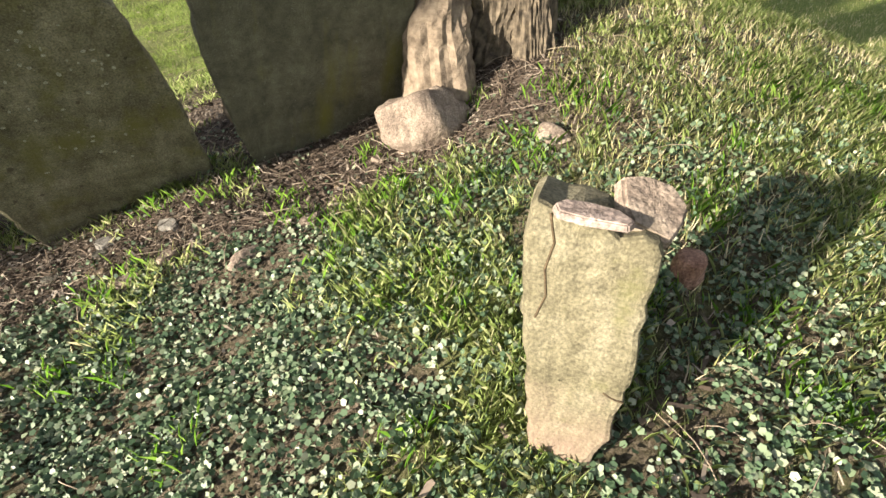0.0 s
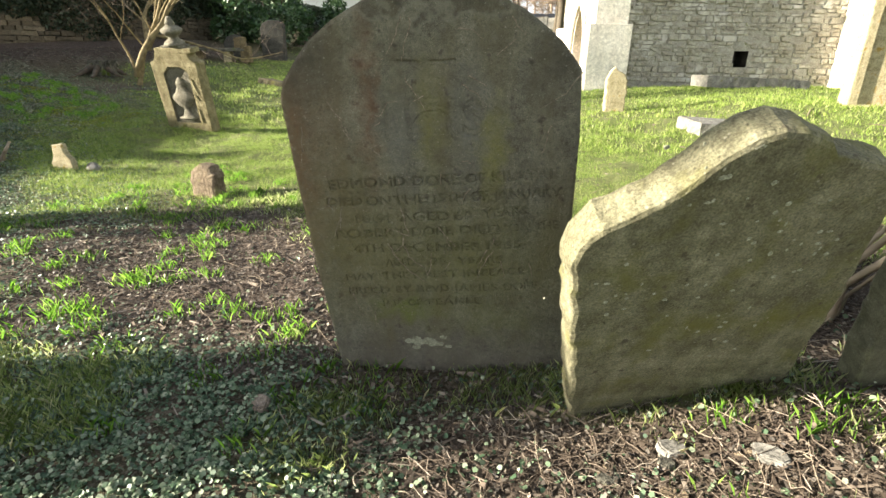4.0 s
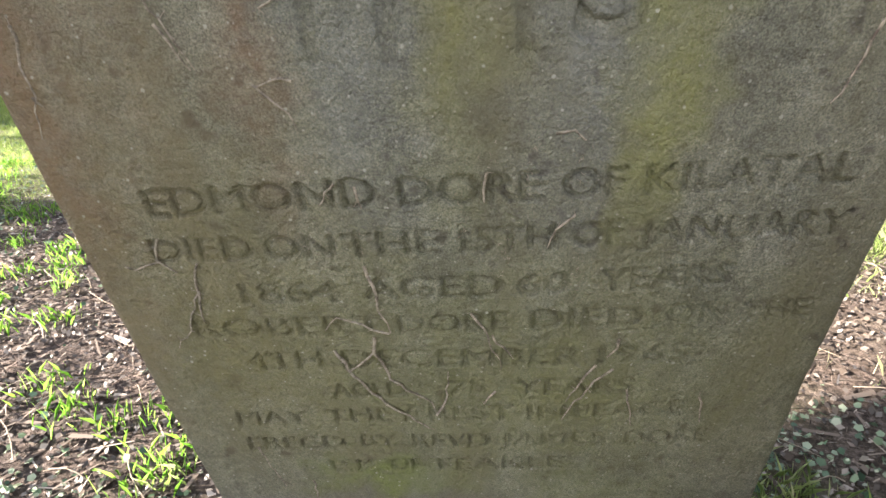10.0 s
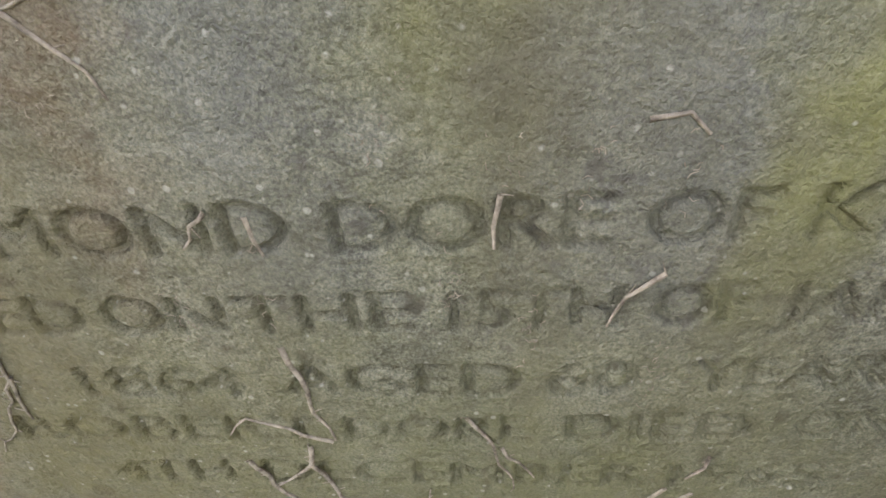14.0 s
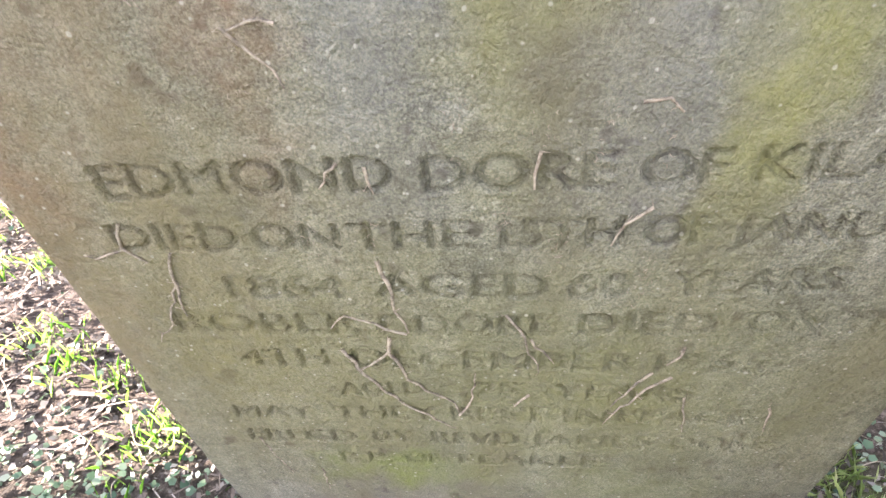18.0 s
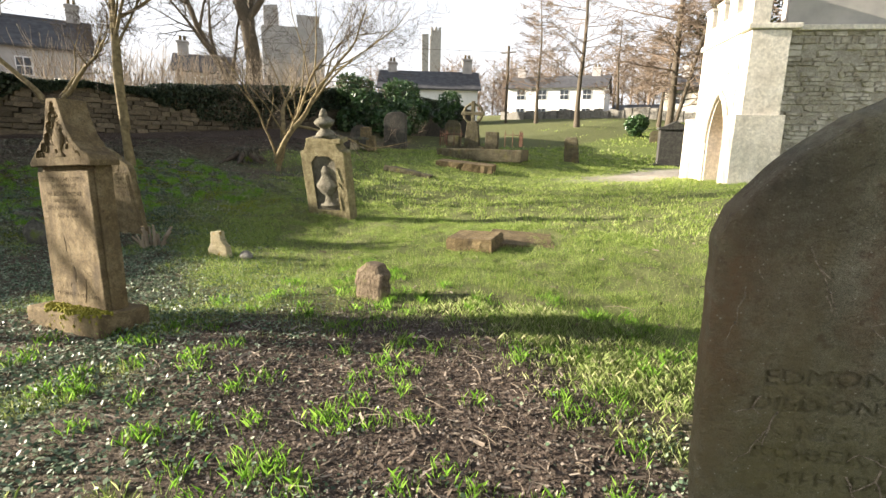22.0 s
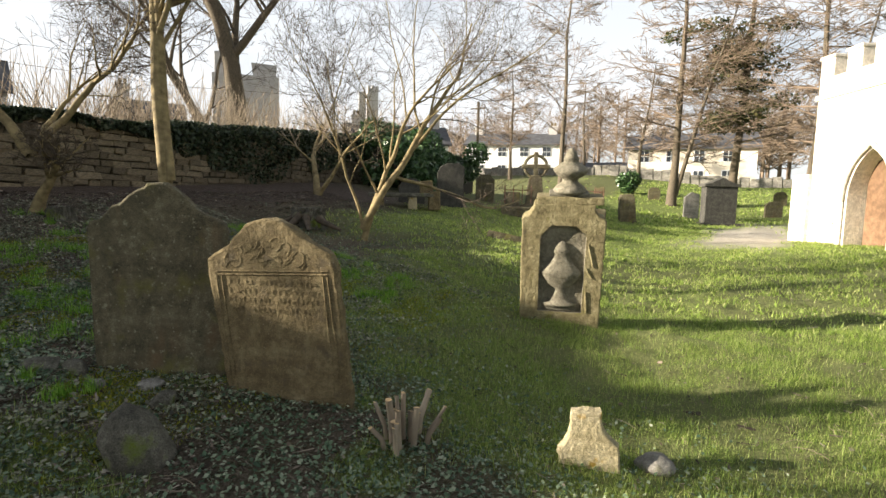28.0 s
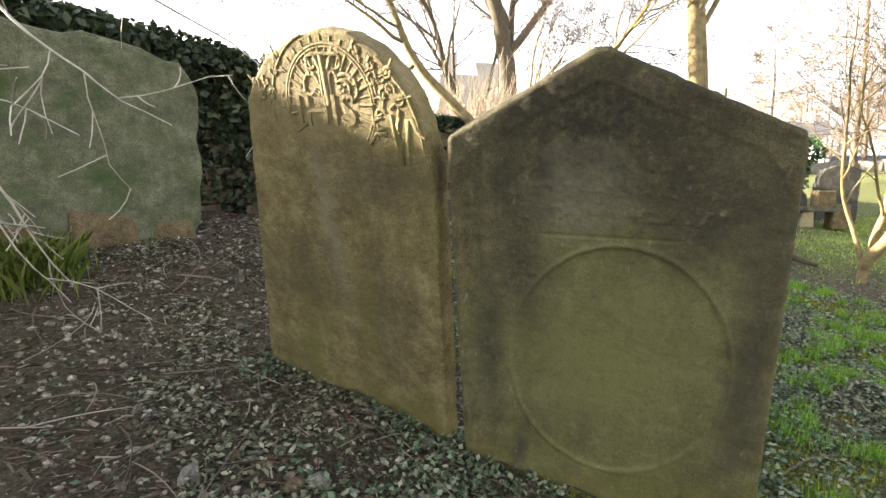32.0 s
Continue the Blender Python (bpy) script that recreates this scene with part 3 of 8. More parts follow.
M_MORTAR = stone_mat("lime mortar", (0.26, 0.24, 0.2), (0.36, 0.335, 0.28), (0.46, 0.43, 0.37), 6, bump=1.0, fine=26)
M_WALLSTONE = plain_mat("dry wall stone", (0.085, 0.07, 0.045), (0.19, 0.155, 0.105), 7, 0.9, bump=0.7, fine=35, random_value=0.35)
M_WALLCORE = plain_mat("dark wall joints", (0.025, 0.022, 0.017), (0.055, 0.048, 0.036), 9, 0.95, bump=0.8)
M_BARK = plain_mat("furrowed grey-brown bark", (0.04, 0.033, 0.024), (0.15, 0.122, 0.085), 26, 0.92, bump=1.0, fine=34)
M_ROOT = plain_mat("smooth grey-brown root bark", (0.11, 0.085, 0.06), (0.25, 0.2, 0.145), 22, 0.9, bump=1.0, fine=30)
M_BARK_TAN = plain_mat("tan sapling bark", (0.12, 0.092, 0.045), (0.28, 0.22, 0.11), 9, 0.85, bump=0.4, fine=30)
M_BARK_DARK = plain_mat("dark twig bark", (0.05, 0.04, 0.03), (0.11, 0.085, 0.06), 9, 0.9, bump=0.3)
M_TWIG_TAN = plain_mat("pale winter twigs", (0.2, 0.16, 0.115), (0.35, 0.29, 0.215), 3, 0.9, bump=0.0)
M_TWIG_PALE = plain_mat("silvery pale twigs", (0.3, 0.27, 0.23), (0.5, 0.46, 0.4), 12, 0.7, bump=0.1)
M_ROOTLET = plain_mat("dry creeper rootlets", (0.11, 0.088, 0.064), (0.37, 0.31, 0.235), 90, 0.9, bump=0.5, fine=200)
M_TWIG_FAR = plain_mat("brown winter twigs", (0.135, 0.1, 0.072), (0.25, 0.19, 0.14), 1, 0.9, bump=0.0)
M_CUTWOOD = plain_mat("freshly cut pale wood", (0.38, 0.26, 0.13), (0.6, 0.45, 0.26), 12, 0.8, bump=0.4)
M_MOSS = plain_mat("yellow-green moss", (0.12, 0.12, 0.012), (0.26, 0.24, 0.03), 22, 1.0, bump=1.0, fine=90)
M_IRON = plain_mat("rusty iron", (0.09, 0.05, 0.035), (0.2, 0.11, 0.07), 12, 0.8, 0.3)
M_LIMEWASH = plain_mat("white render", (0.72, 0.72, 0.72), (0.82, 0.82, 0.82), 1.2, 0.9, bump=0.1)
M_CREAM = plain_mat("cream render", (0.62, 0.55, 0.45), (0.74, 0.67, 0.56), 1.2, 0.9, bump=0.1)
M_SLATE = plain_mat("dark roof slate", (0.05, 0.05, 0.055), (0.1, 0.1, 0.105), 2, 0.7, bump=0.4)
M_HOUSESTONE = plain_mat("grey stone house wall", (0.36, 0.34, 0.32), (0.48, 0.45, 0.42), 1.5, 0.9, bump=0.3)
M_PANE = plain_mat("dark window glass", (0.03, 0.035, 0.045), (0.06, 0.07, 0.08), 0.6, 0.15, bump=0.0)
M_GRASS_PALE = leaf_mat("fresh pale grass blades", [(0, (0.16, 0.23, 0.06)), (0.45, (0.36, 0.46, 0.15)), (0.8, (0.54, 0.6, 0.28)), (1, (0.68, 0.64, 0.42))], 0.6, 0.5, 0.4)
M_GRASS = leaf_mat("grass blades", [(0, (0.13, 0.2, 0.035)), (0.45, (0.29, 0.4, 0.08)), (0.8, (0.45, 0.53, 0.16)), (1, (0.53, 0.53, 0.25))], 0.58, 0.5, 0.4)
M_TURF = leaf_mat("short lawn blades", [(0, (0.09, 0.15, 0.025)), (0.45, (0.21, 0.31, 0.055)), (0.8, (0.34, 0.43, 0.11)), (1, (0.44, 0.45, 0.19))], 0.55, 0.5, 0.4)
M_MOSSLEAF = leaf_mat("low yellow-green moss", [(0, (0.08, 0.1, 0.012)), (0.5, (0.25, 0.27, 0.03)), (1, (0.42, 0.41, 0.06))], 0.35, 0.9, 0.1)
M_TUFT = leaf_mat("bright green tuft blades", [(0, (0.09, 0.2, 0.02)), (0.5, (0.19, 0.38, 0.045)), (1, (0.34, 0.52, 0.1))], 0.6, 0.5, 0.3)
M_BANKLEAF = leaf_mat("flat grey-green leaves", [(0, (0.05, 0.05, 0.036)), (0.4, (0.14, 0.145, 0.09)), (0.8, (0.25, 0.255, 0.165)), (1, (0.42, 0.41, 0.31))], 0.12, 0.55, 0.4)
M_STRAW = leaf_mat("dry grass blades", [(0, (0.16, 0.17, 0.06)), (0.4, (0.33, 0.32, 0.13)), (0.75, (0.52, 0.46, 0.28)), (1, (0.68, 0.6, 0.42))], 0.35, 0.6, 0.3)
M_CLOVER = leaf_mat("ground cover leaves", [(0, (0.03, 0.06, 0.03)), (0.35, (0.085, 0.14, 0.075)), (0.75, (0.185, 0.24, 0.145)), (1, (0.33, 0.355, 0.25))], 0.15, 0.46, 0.35)
M_DEADLEAF = leaf_mat("grey-brown fallen leaves", [(0, (0.035, 0.028, 0.022)), (0.4, (0.085, 0.07, 0.055)), (0.8, (0.155, 0.13, 0.105)), (1, (0.28, 0.245, 0.2))], 0.08, 0.6, 0.35)
M_IVY = leaf_mat("ivy leaves", [(0, (0.012, 0.022, 0.011)), (0.6, (0.028, 0.046, 0.022)), (1, (0.075, 0.09, 0.05))], 0.1, 0.5, 0.35)
M_HOLLY = leaf_mat("evergreen leaves", [(0, (0.02, 0.05, 0.015)), (0.6, (0.045, 0.1, 0.03)), (1, (0.1, 0.16, 0.06))], 0.15, 0.35, 0.5)
M_LITTER = leaf_mat("dead twigs and leaves", [(0, (0.035, 0.027, 0.02)), (0.5, (0.1, 0.077, 0.058)), (0.85, (0.21, 0.168, 0.13)), (1, (0.42, 0.36, 0.29))], 0.05, 0.85, 0.2)
M_FERN = leaf_mat("conifer sprays", [(0, (0.03, 0.045, 0.02)), (0.6, (0.08, 0.085, 0.04)), (1, (0.17, 0.15, 0.06))], 0.2, 0.7, 0.2)

# ---- ground ----
def soil_mask(x, y):
    """Bare brown earth and litter, from 0 to 1."""
    s = 1.3 * sstep(0.42, 0.1, np.abs(y - 1.98 - 0.4 * (x + 1.0) - 0.12 * sstep(-0.6, 0.2, x))) * sstep(-2.6, -2.0, x) * sstep(0.8, 0.3, x) + 0.9 * bump2(x, y, -0.6, 2.75, 0.5, 0.4)
    s = s + 0.6 * bump2(x, y, -2.4, 1.85, 0.6, 0.25) + 0.85 * bump2(x, y, -4.6, 2.25, 0.9, 0.55)
    s = s + 0.8 * bump2(x, y, -4.9, 3.3, 0.8, 0.5) + 0.6 * bump2(x, y, 0.75, 0.75, 0.3, 0.25)
    s = s + 1.1 * bump2(x, y, 0.35, 2.3, 0.5, 0.25) + 0.6 * bump2(x, y, 1.9, 2.9, 0.7, 0.35)
    s = s + 1.1 * bump2(x, y, -4.3, 2.35, 0.9, 0.5) + 1.2 * bump2(x, y, -1.35, 3.35, 0.65, 0.6) + 0.7 * bump2(x, y, -5.6, 2.0, 0.7, 0.35)
    s = s + 0.75 * bump2(x, y, -11.4, 2.3, 0.9, 0.35) + 1.1 * sstep(-13.2, -14.6, x) * sstep(6.5, 3.0, y) + 1.1 * sstep(-14.5, -16.0, x)
    return np.clip(s + 0.5 * (vnoise(x, y, 0.6, 5) - 0.55) * np.clip(4 * s, 0, 1), 0, 1)


def lawn_mask(x, y):
    lawn = sstep(2.5 - 0.3 * sstep(-4.8, -6, x), 3.6 - 0.5 * sstep(-4.8, -6, x), y + 0.25 * (x + 6) * sstep(-6, -11, x)) * sstep(-12.6, -10.6, x + 0.15 * y)
    lawn = np.maximum(lawn, sstep(7, 10, y) * sstep(-17, -14, x))
    return np.maximum(lawn, sstep(12, 17, y) * sstep(-19.5, -17.5, x + 0.118 * (y - 13)))


def grass_mask(x, y):
    start = 0.75 * sstep(-0.9, 0.2, x) * sstep(-0.5, 0.4, x + 0.4 * y - 0.3) * (0.25 + 0.75 * sstep(3.2, 2.2, y))
    spots = 0.95 * sstep(0.6, 0.72, vnoise(x, y, 0.5, 8)) * sstep(-12.2, -11.0, x)
    g = np.maximum(np.maximum(lawn_mask(x, y), start), spots)
    clump = 0.2 + 1.25 * sstep(0.28, 0.72, 0.6 * vnoise(x, y, 0.33, 9) + 0.4 * vnoise(x, y, 0.12, 10) - 0.1 * sstep(-2.0, -0.5, x) * sstep(3.0, 2.0, y))
    return np.clip(g * clump * (1 - 0.97 * soil_mask(x, y)) * (1 - path_mask(x, y)), 0, 1)


def clover_mask(x, y):
    c = 1.0 * sstep(0.6, -0.6, x - 0.25 * y) * sstep(-5.2, -3.2, x) * sstep(2.2, 1.2, y - 0.12 * (x + 2) * 0)
    c = np.maximum(c, 1.0 * sstep(-4.2, -6.0, x) * sstep(-15.8, -13.6, x) * sstep(5.0, 3.2, y + 0.3 * (x + 9)))
    c = np.maximum(c, 0.85 * bump2(x, y, 0.7, 0.7, 1.0, 0.9))
    c = np.maximum(c, 0.6 * bump2(x, y, -2.2, 2.6, 0.9, 0.5))
    c = np.maximum(c, 0.55 * sstep(-9.5, -11, x) * sstep(-18, -16, x) * sstep(14, 9, y))
    return np.clip(c * (0.35 + 1.0 * vnoise(x, y, 0.33, 11)) * (1 - 0.8 * soil_mask(x, y)) * (1 - 0.7 * lawn_mask(x, y)), 0, 1)


def moss_mask(x, y):
    """Patches of low moss on the bank under the trees."""
    m = sstep(0.47, 0.62, 0.6 * vnoise(x, y, 0.5, 61) + 0.4 * vnoise(x, y, 0.16, 62))
    return m * sstep(-15.4, -14.6, x) * sstep(-10.4, -11.2, x) * sstep(0.9, 1.8, y) * sstep(6.4, 5.4, y)


def path_mask(x, y):
    """The pale gravel path that runs past the church door."""
    px = -8.6 + 0.25 * (y - 16) + 0.5 * np.sin(y * 0.5)
    along = sstep(14.2, 15.2, y) * sstep(27, 22, y)
    return np.clip(along * sstep(1.5, 0.7, np.abs(x - px) + 0.5 * (vnoise(x, y, 0.6, 21) - 0.5)), 0, 1)


def axis(lo, hi, fine_lo, fine_hi, fine, far):
    a = list(np.arange(fine_lo, fine_hi + 1e-6, fine))
    step = fine
    left, right = [], []
    p = fine_lo
    while p > lo:
        step = min(step * 1.25, far)
        p -= step
        left.append(p)
    p, step = fine_hi, fine
    while p < hi:
        step = min(step * 1.25, far)
        p += step
        right.append(p)
    return np.array(left[::-1] + a + right)


gx, gy = axis(-900, 900, -19.5, 3.0, 0.085, 60), axis(-700, 1100, -1.5, 9.0, 0.085, 60)
GX, GY = np.meshgrid(gx, gy, indexing="ij")
GZ = ground_z(GX, GY)
nx_, ny_ = len(gx), len(gy)
gi, gj = np.meshgrid(np.arange(nx_ - 1), np.arange(ny_ - 1), indexing="ij")
gf = np.stack([gi * ny_ + gj, (gi + 1) * ny_ + gj, (gi + 1) * ny_ + gj + 1, gi * ny_ + gj + 1], -1).reshape(-1, 4)
gme = bpy.data.meshes.new("ground")
gme.vertices.add(nx_ * ny_)
gme.loops.add(gf.size)
gme.polygons.add(len(gf))
gme.vertices.foreach_set("co", np.stack([GX, GY, GZ], -1).astype(np.float32).ravel())
gme.loops.foreach_set("vertex_index", gf.astype(np.int32).ravel())
gme.polygons.foreach_set("loop_start", np.arange(0, gf.size, 4, dtype=np.int32))
gme.polygons.foreach_set("use_smooth", np.ones(len(gf), bool))
gme.materials.append(M_EARTH)
gme.update()
turf = gme.attributes.new("turf", "FLOAT", "POINT")
farlawn = sstep(8, 12, np.hypot(GX + 6, GY - 3))
turf.data.foreach_set("value", np.clip(np.maximum(np.maximum(grass_mask(GX, GY) * 0.85, 0.62 * lawn_mask(GX, GY) * (1 - soil_mask(GX, GY))), np.maximum(0.12 * clover_mask(GX, GY), 0.8 * moss_mask(GX, GY))) + 0.55 * farlawn * np.maximum(sstep(-17, -14, GX), sstep(12, 17, GY)), 0, 1).astype(np.float32).ravel())
pth = gme.attributes.new("path", "FLOAT", "POINT")
pth.data.foreach_set("value", path_mask(GX, GY).astype(np.float32).ravel())
ground = tagged(new("ground", gme), "uneven churchyard earth with turf, litter and bare soil", "ground", kind="structure")

# ---- boundary wall ----
WALL_A, WALL_B = Vector((-17.9, 0.75, 0)), Vector((-20.5, 22.7, 0))
WALL_DIR = (WALL_B - WALL_A).normalized()
WALL_N = Vector((WALL_DIR.y, -WALL_DIR.x, 0))
WALL_YAW = math.degrees(math.atan2(WALL_DIR.y, WALL_DIR.x))


def wall_top(s):
    """Height of the wall's uneven top, s metres along it."""
    base = np.interp(s, [-30, -3, 0.6, 3.3, 5.8, 7.6, 11, 12.5, 20, 26], [2.96, 2.96, 2.94, 2.74, 2.76, 2.92, 3.2, 3.35, 3.6, 3.5])
    return float(base + 0.1 * (vnoise(s, 0.0, 0.5, 31) - 0.5))


def wall_place(s, out, z):
    p = WALL_A + WALL_DIR * s + WALL_N * out
    return (p.x, p.y, z)


bm = bmesh.new()
ss = np.arange(-24, 25.4, 0.35)
rows_ = []
for s in ss:
    zt = wall_top(s) - 0.06
    rows_.append([bm.verts.new(wall_place(s, o, z)) for o, z in ((-0.06, 0.2), (-0.06, zt - 0.05), (-0.14, zt), (-0.5, zt + 0.03), (-0.62, zt - 0.1), (-0.62, 0.2))])
for a, b in zip(rows_, rows_[1:]):
    for i in range(5):
        bm.faces.new((a[i], b[i], b[i + 1], a[i + 1]))
bm.faces.new(rows_[0][::-1])
bm.faces.new(rows_[-1])
bmesh.ops.recalc_face_normals(bm, faces=list(bm.faces))
boundary_wall = part("boundary_wall", bm, M_WALLCORE)
tagged(boundary_wall, "old dry-stone boundary wall with ivy hanging over its top", "wall", kind="structure")


# ---- headstones ----
def headstone(name, label, m, profile, thick, material, bevel=0.012, wear=0.006, seed=1, group="", step=0.04):
    bm = slab(bmesh.new(), profile, 0.0, thick, bevel, wear, step, seed)
    ob = part(name, bm, material)
    ob.matrix_world = m
    return tagged(ob, label, "headstone", group)


def place(x, y, z, yaw, lean=0.0, side=0.0):
    return pose(x, y, z, 0, 0, yaw) @ pose(0, 0, 0, lean, side, 0)


DORE_PROFILE = [(0.01, -0.35), (-0.008, -0.04), (-0.077, 0.6), (-0.104, 0.93), (-0.126, 1.287), (-0.107, 1.349), (-0.042, 1.437), (0.0, 1.485), (0.09, 1.555), (0.236, 1.636), (0.37, 1.667), (0.45, 1.672),
                (0.575, 1.658), (0.675, 1.625), (0.75, 1.588), (0.8, 1.555), (0.882, 1.49), (0.947, 1.412), (0.968, 1.21), (0.977, 1.02), (0.988, 0.74), (1.014, 0.43), (1.045, 0.17), (1.05, -0.05), (1.03, -0.35)]
dore = part("round_topped_headstone", slab(bmesh.new(), DORE_PROFILE, 0.007, 0.1, 0.008, 0.002, 0.03, 3), M_DORE)
dore.matrix_world = place(-2.954, 1.888, 0.0, 24.2, 9.1)
tagged(dore, "dark mossy round-topped slate headstone with a worn inscription", "headstone")


def add_words(cutter, words, u, w, size, width, tilt, depth=0.004, bold=0.0, vcut=0.0):
    b = text_mesh(words, size, width, depth, bold, vcut)
    b.transform(Matrix.Translation((u, 0, w)) @ Matrix.Rotation(radians(-tilt), 4, "Y"))
    me = bpy.data.meshes.new("t")
    b.to_mesh(me)
    b.free()
    cutter.from_mesh(me)
    bpy.data.meshes.remove(me)


# words of the inscription: start and end of each on its base line, and the height of its letters
DORE_UPPER = (
    ("EDMOND", 0.026, 0.939, 0.331, 0.968, 0.041), ("DORE", 0.36, 0.968, 0.541, 0.983, 0.041), ("OF", 0.566, 0.986, 0.64, 0.993, 0.04), ("KILATAL", 0.666, 0.996, 0.909, 1.02, 0.04),
    ("DIED", 0.01, 0.866, 0.154, 0.875, 0.038), ("ON", 0.172, 0.877, 0.269, 0.885, 0.038), ("THE", 0.28, 0.886, 0.412, 0.898, 0.038), ("15TH", 0.441, 0.899, 0.565, 0.911, 0.038), ("OF", 0.589, 0.913, 0.653, 0.921, 0.038), ("JANUARY", 0.674, 0.922, 0.93, 0.948, 0.037),
    ("1864", 0.122, 0.794, 0.267, 0.806, 0.038), ("AGED", 0.302, 0.813, 0.503, 0.827, 0.038), ("60", 0.525, 0.829, 0.595, 0.837, 0.038), ("YEARS", 0.638, 0.841, 0.813, 0.862, 0.038))
DORE_LOWER = (
    ("ROBERT", 0.033, 0.72, 0.33, 0.746, 0.037), ("DORE", 0.351, 0.747, 0.517, 0.762, 0.037), ("DIED", 0.549, 0.766, 0.71, 0.781, 0.037), ("ON", 0.745, 0.786, 0.827, 0.795, 0.036), ("THE", 0.848, 0.797, 0.936, 0.809, 0.036),
    ("4TH", 0.104, 0.654, 0.227, 0.667, 0.037), ("DECEMBER", 0.259, 0.669, 0.636, 0.695, 0.037), ("1965", 0.662, 0.699, 0.798, 0.713, 0.036), ("AGED", 0.235, 0.594, 0.36, 0.607, 0.034), ("75", 0.431, 0.612, 0.492, 0.618, 0.034), ("YEARS", 0.542, 0.621, 0.728, 0.638, 0.034))
DORE_FOOT = (
    ("MAY", 0.057, 0.512, 0.185, 0.525, 0.034), ("THEY", 0.218, 0.528, 0.376, 0.544, 0.034), ("REST", 0.4, 0.545, 0.541, 0.559, 0.034), ("IN", 0.567, 0.56, 0.629, 0.567, 0.034), ("PEACE", 0.644, 0.568, 0.822, 0.59, 0.034),
    ("ERECD", 0.064, 0.442, 0.244, 0.457, 0.035), ("BY", 0.274, 0.461, 0.341, 0.467, 0.035), ("REVD", 0.37, 0.47, 0.506, 0.482, 0.035), ("JAMES", 0.525, 0.484, 0.711, 0.501, 0.035), ("DORE", 0.743, 0.503, 0.88, 0.523, 0.034),
    ("P.P.", 0.212, 0.383, 0.302, 0.391, 0.034), ("OF", 0.325, 0.395, 0.383, 0.401, 0.034), ("FEAKLE", 0.417, 0.403, 0.646, 0.428, 0.034))


def near_line(U, W, pts):
    """Distance of each place on a face from a broken line."""
    best = np.full(U.shape, 9.0)
    for (x0, z0), (x1, z1) in zip(pts, pts[1:]):
        dx, dz = x1 - x0, z1 - z0
        t = np.clip(((U - x0) * dx + (W - z0) * dz) / (dx * dx + dz * dz + 1e-12), 0, 1)
        best = np.minimum(best, np.hypot(U - x0 - t * dx, W - z0 - t * dz))
    return best


def inside(U, W, pts):
    """Which places on a face lie within a closed outline."""
    hit = np.zeros(U.shape, bool)
    for (x0, z0), (x1, z1) in zip(pts, pts[1:] + pts[:1]):
        if z0 != z1:
            hit ^= ((z0 > W) != (z1 > W)) & (U < (x1 - x0) * (W - z0) / (z1 - z0) + x0)
    return hit


def lettered(us, ws, words, bold=0.0):
    """Where the letters of some words cover a face: 1 inside a letter, 0 outside."""
    M = np.zeros((len(us), len(ws)))
    for word, u0, w0, u1, w1, h in words:
        b = text_mesh(word, h / 0.7, math.hypot(u1 - u0, w1 - w0), 0.0, bold)
        b.transform(Matrix.Translation(((u0 + u1) / 2, 0, (w0 + w1) / 2)) @ Matrix.Rotation(-math.atan2(w1 - w0, u1 - u0), 4, "Y"))
        bmesh.ops.triangulate(b, faces=list(b.faces))
        for f in b.faces:
            (ax, az), (bx, bz), (cx, cz) = [(v.co.x, v.co.z) for v in f.verts]
            i0, i1 = np.searchsorted(us, (min(ax, bx, cx), max(ax, bx, cx)))
            j0, j1 = np.searchsorted(ws, (min(az, bz, cz), max(az, bz, cz)))
            area = (bx - ax) * (cz - az) - (cx - ax) * (bz - az)
            if i0 == i1 or j0 == j1 or abs(area) < 1e-12:
                continue
            X, Z = np.meshgrid(us[i0:i1], ws[j0:j1], indexing="ij")
            p = ((bx - X) * (cz - Z) - (cx - X) * (bz - Z)) / area
            q = ((cx - X) * (az - Z) - (ax - X) * (cz - Z)) / area
            M[i0:i1, j0:j1] = np.maximum(M[i0:i1, j0:j1], (p >= 0) & (q >= 0) & (p + q <= 1))
        b.free()
    return M


def softened(M, times):
    for _ in range(times):
        M = 0.25 * np.roll(M, 1, 0) + 0.5 * M + 0.25 * np.roll(M, -1, 0)
        M = 0.25 * np.roll(M, 1, 1) + 0.5 * M + 0.25 * np.roll(M, -1, 1)
    return M


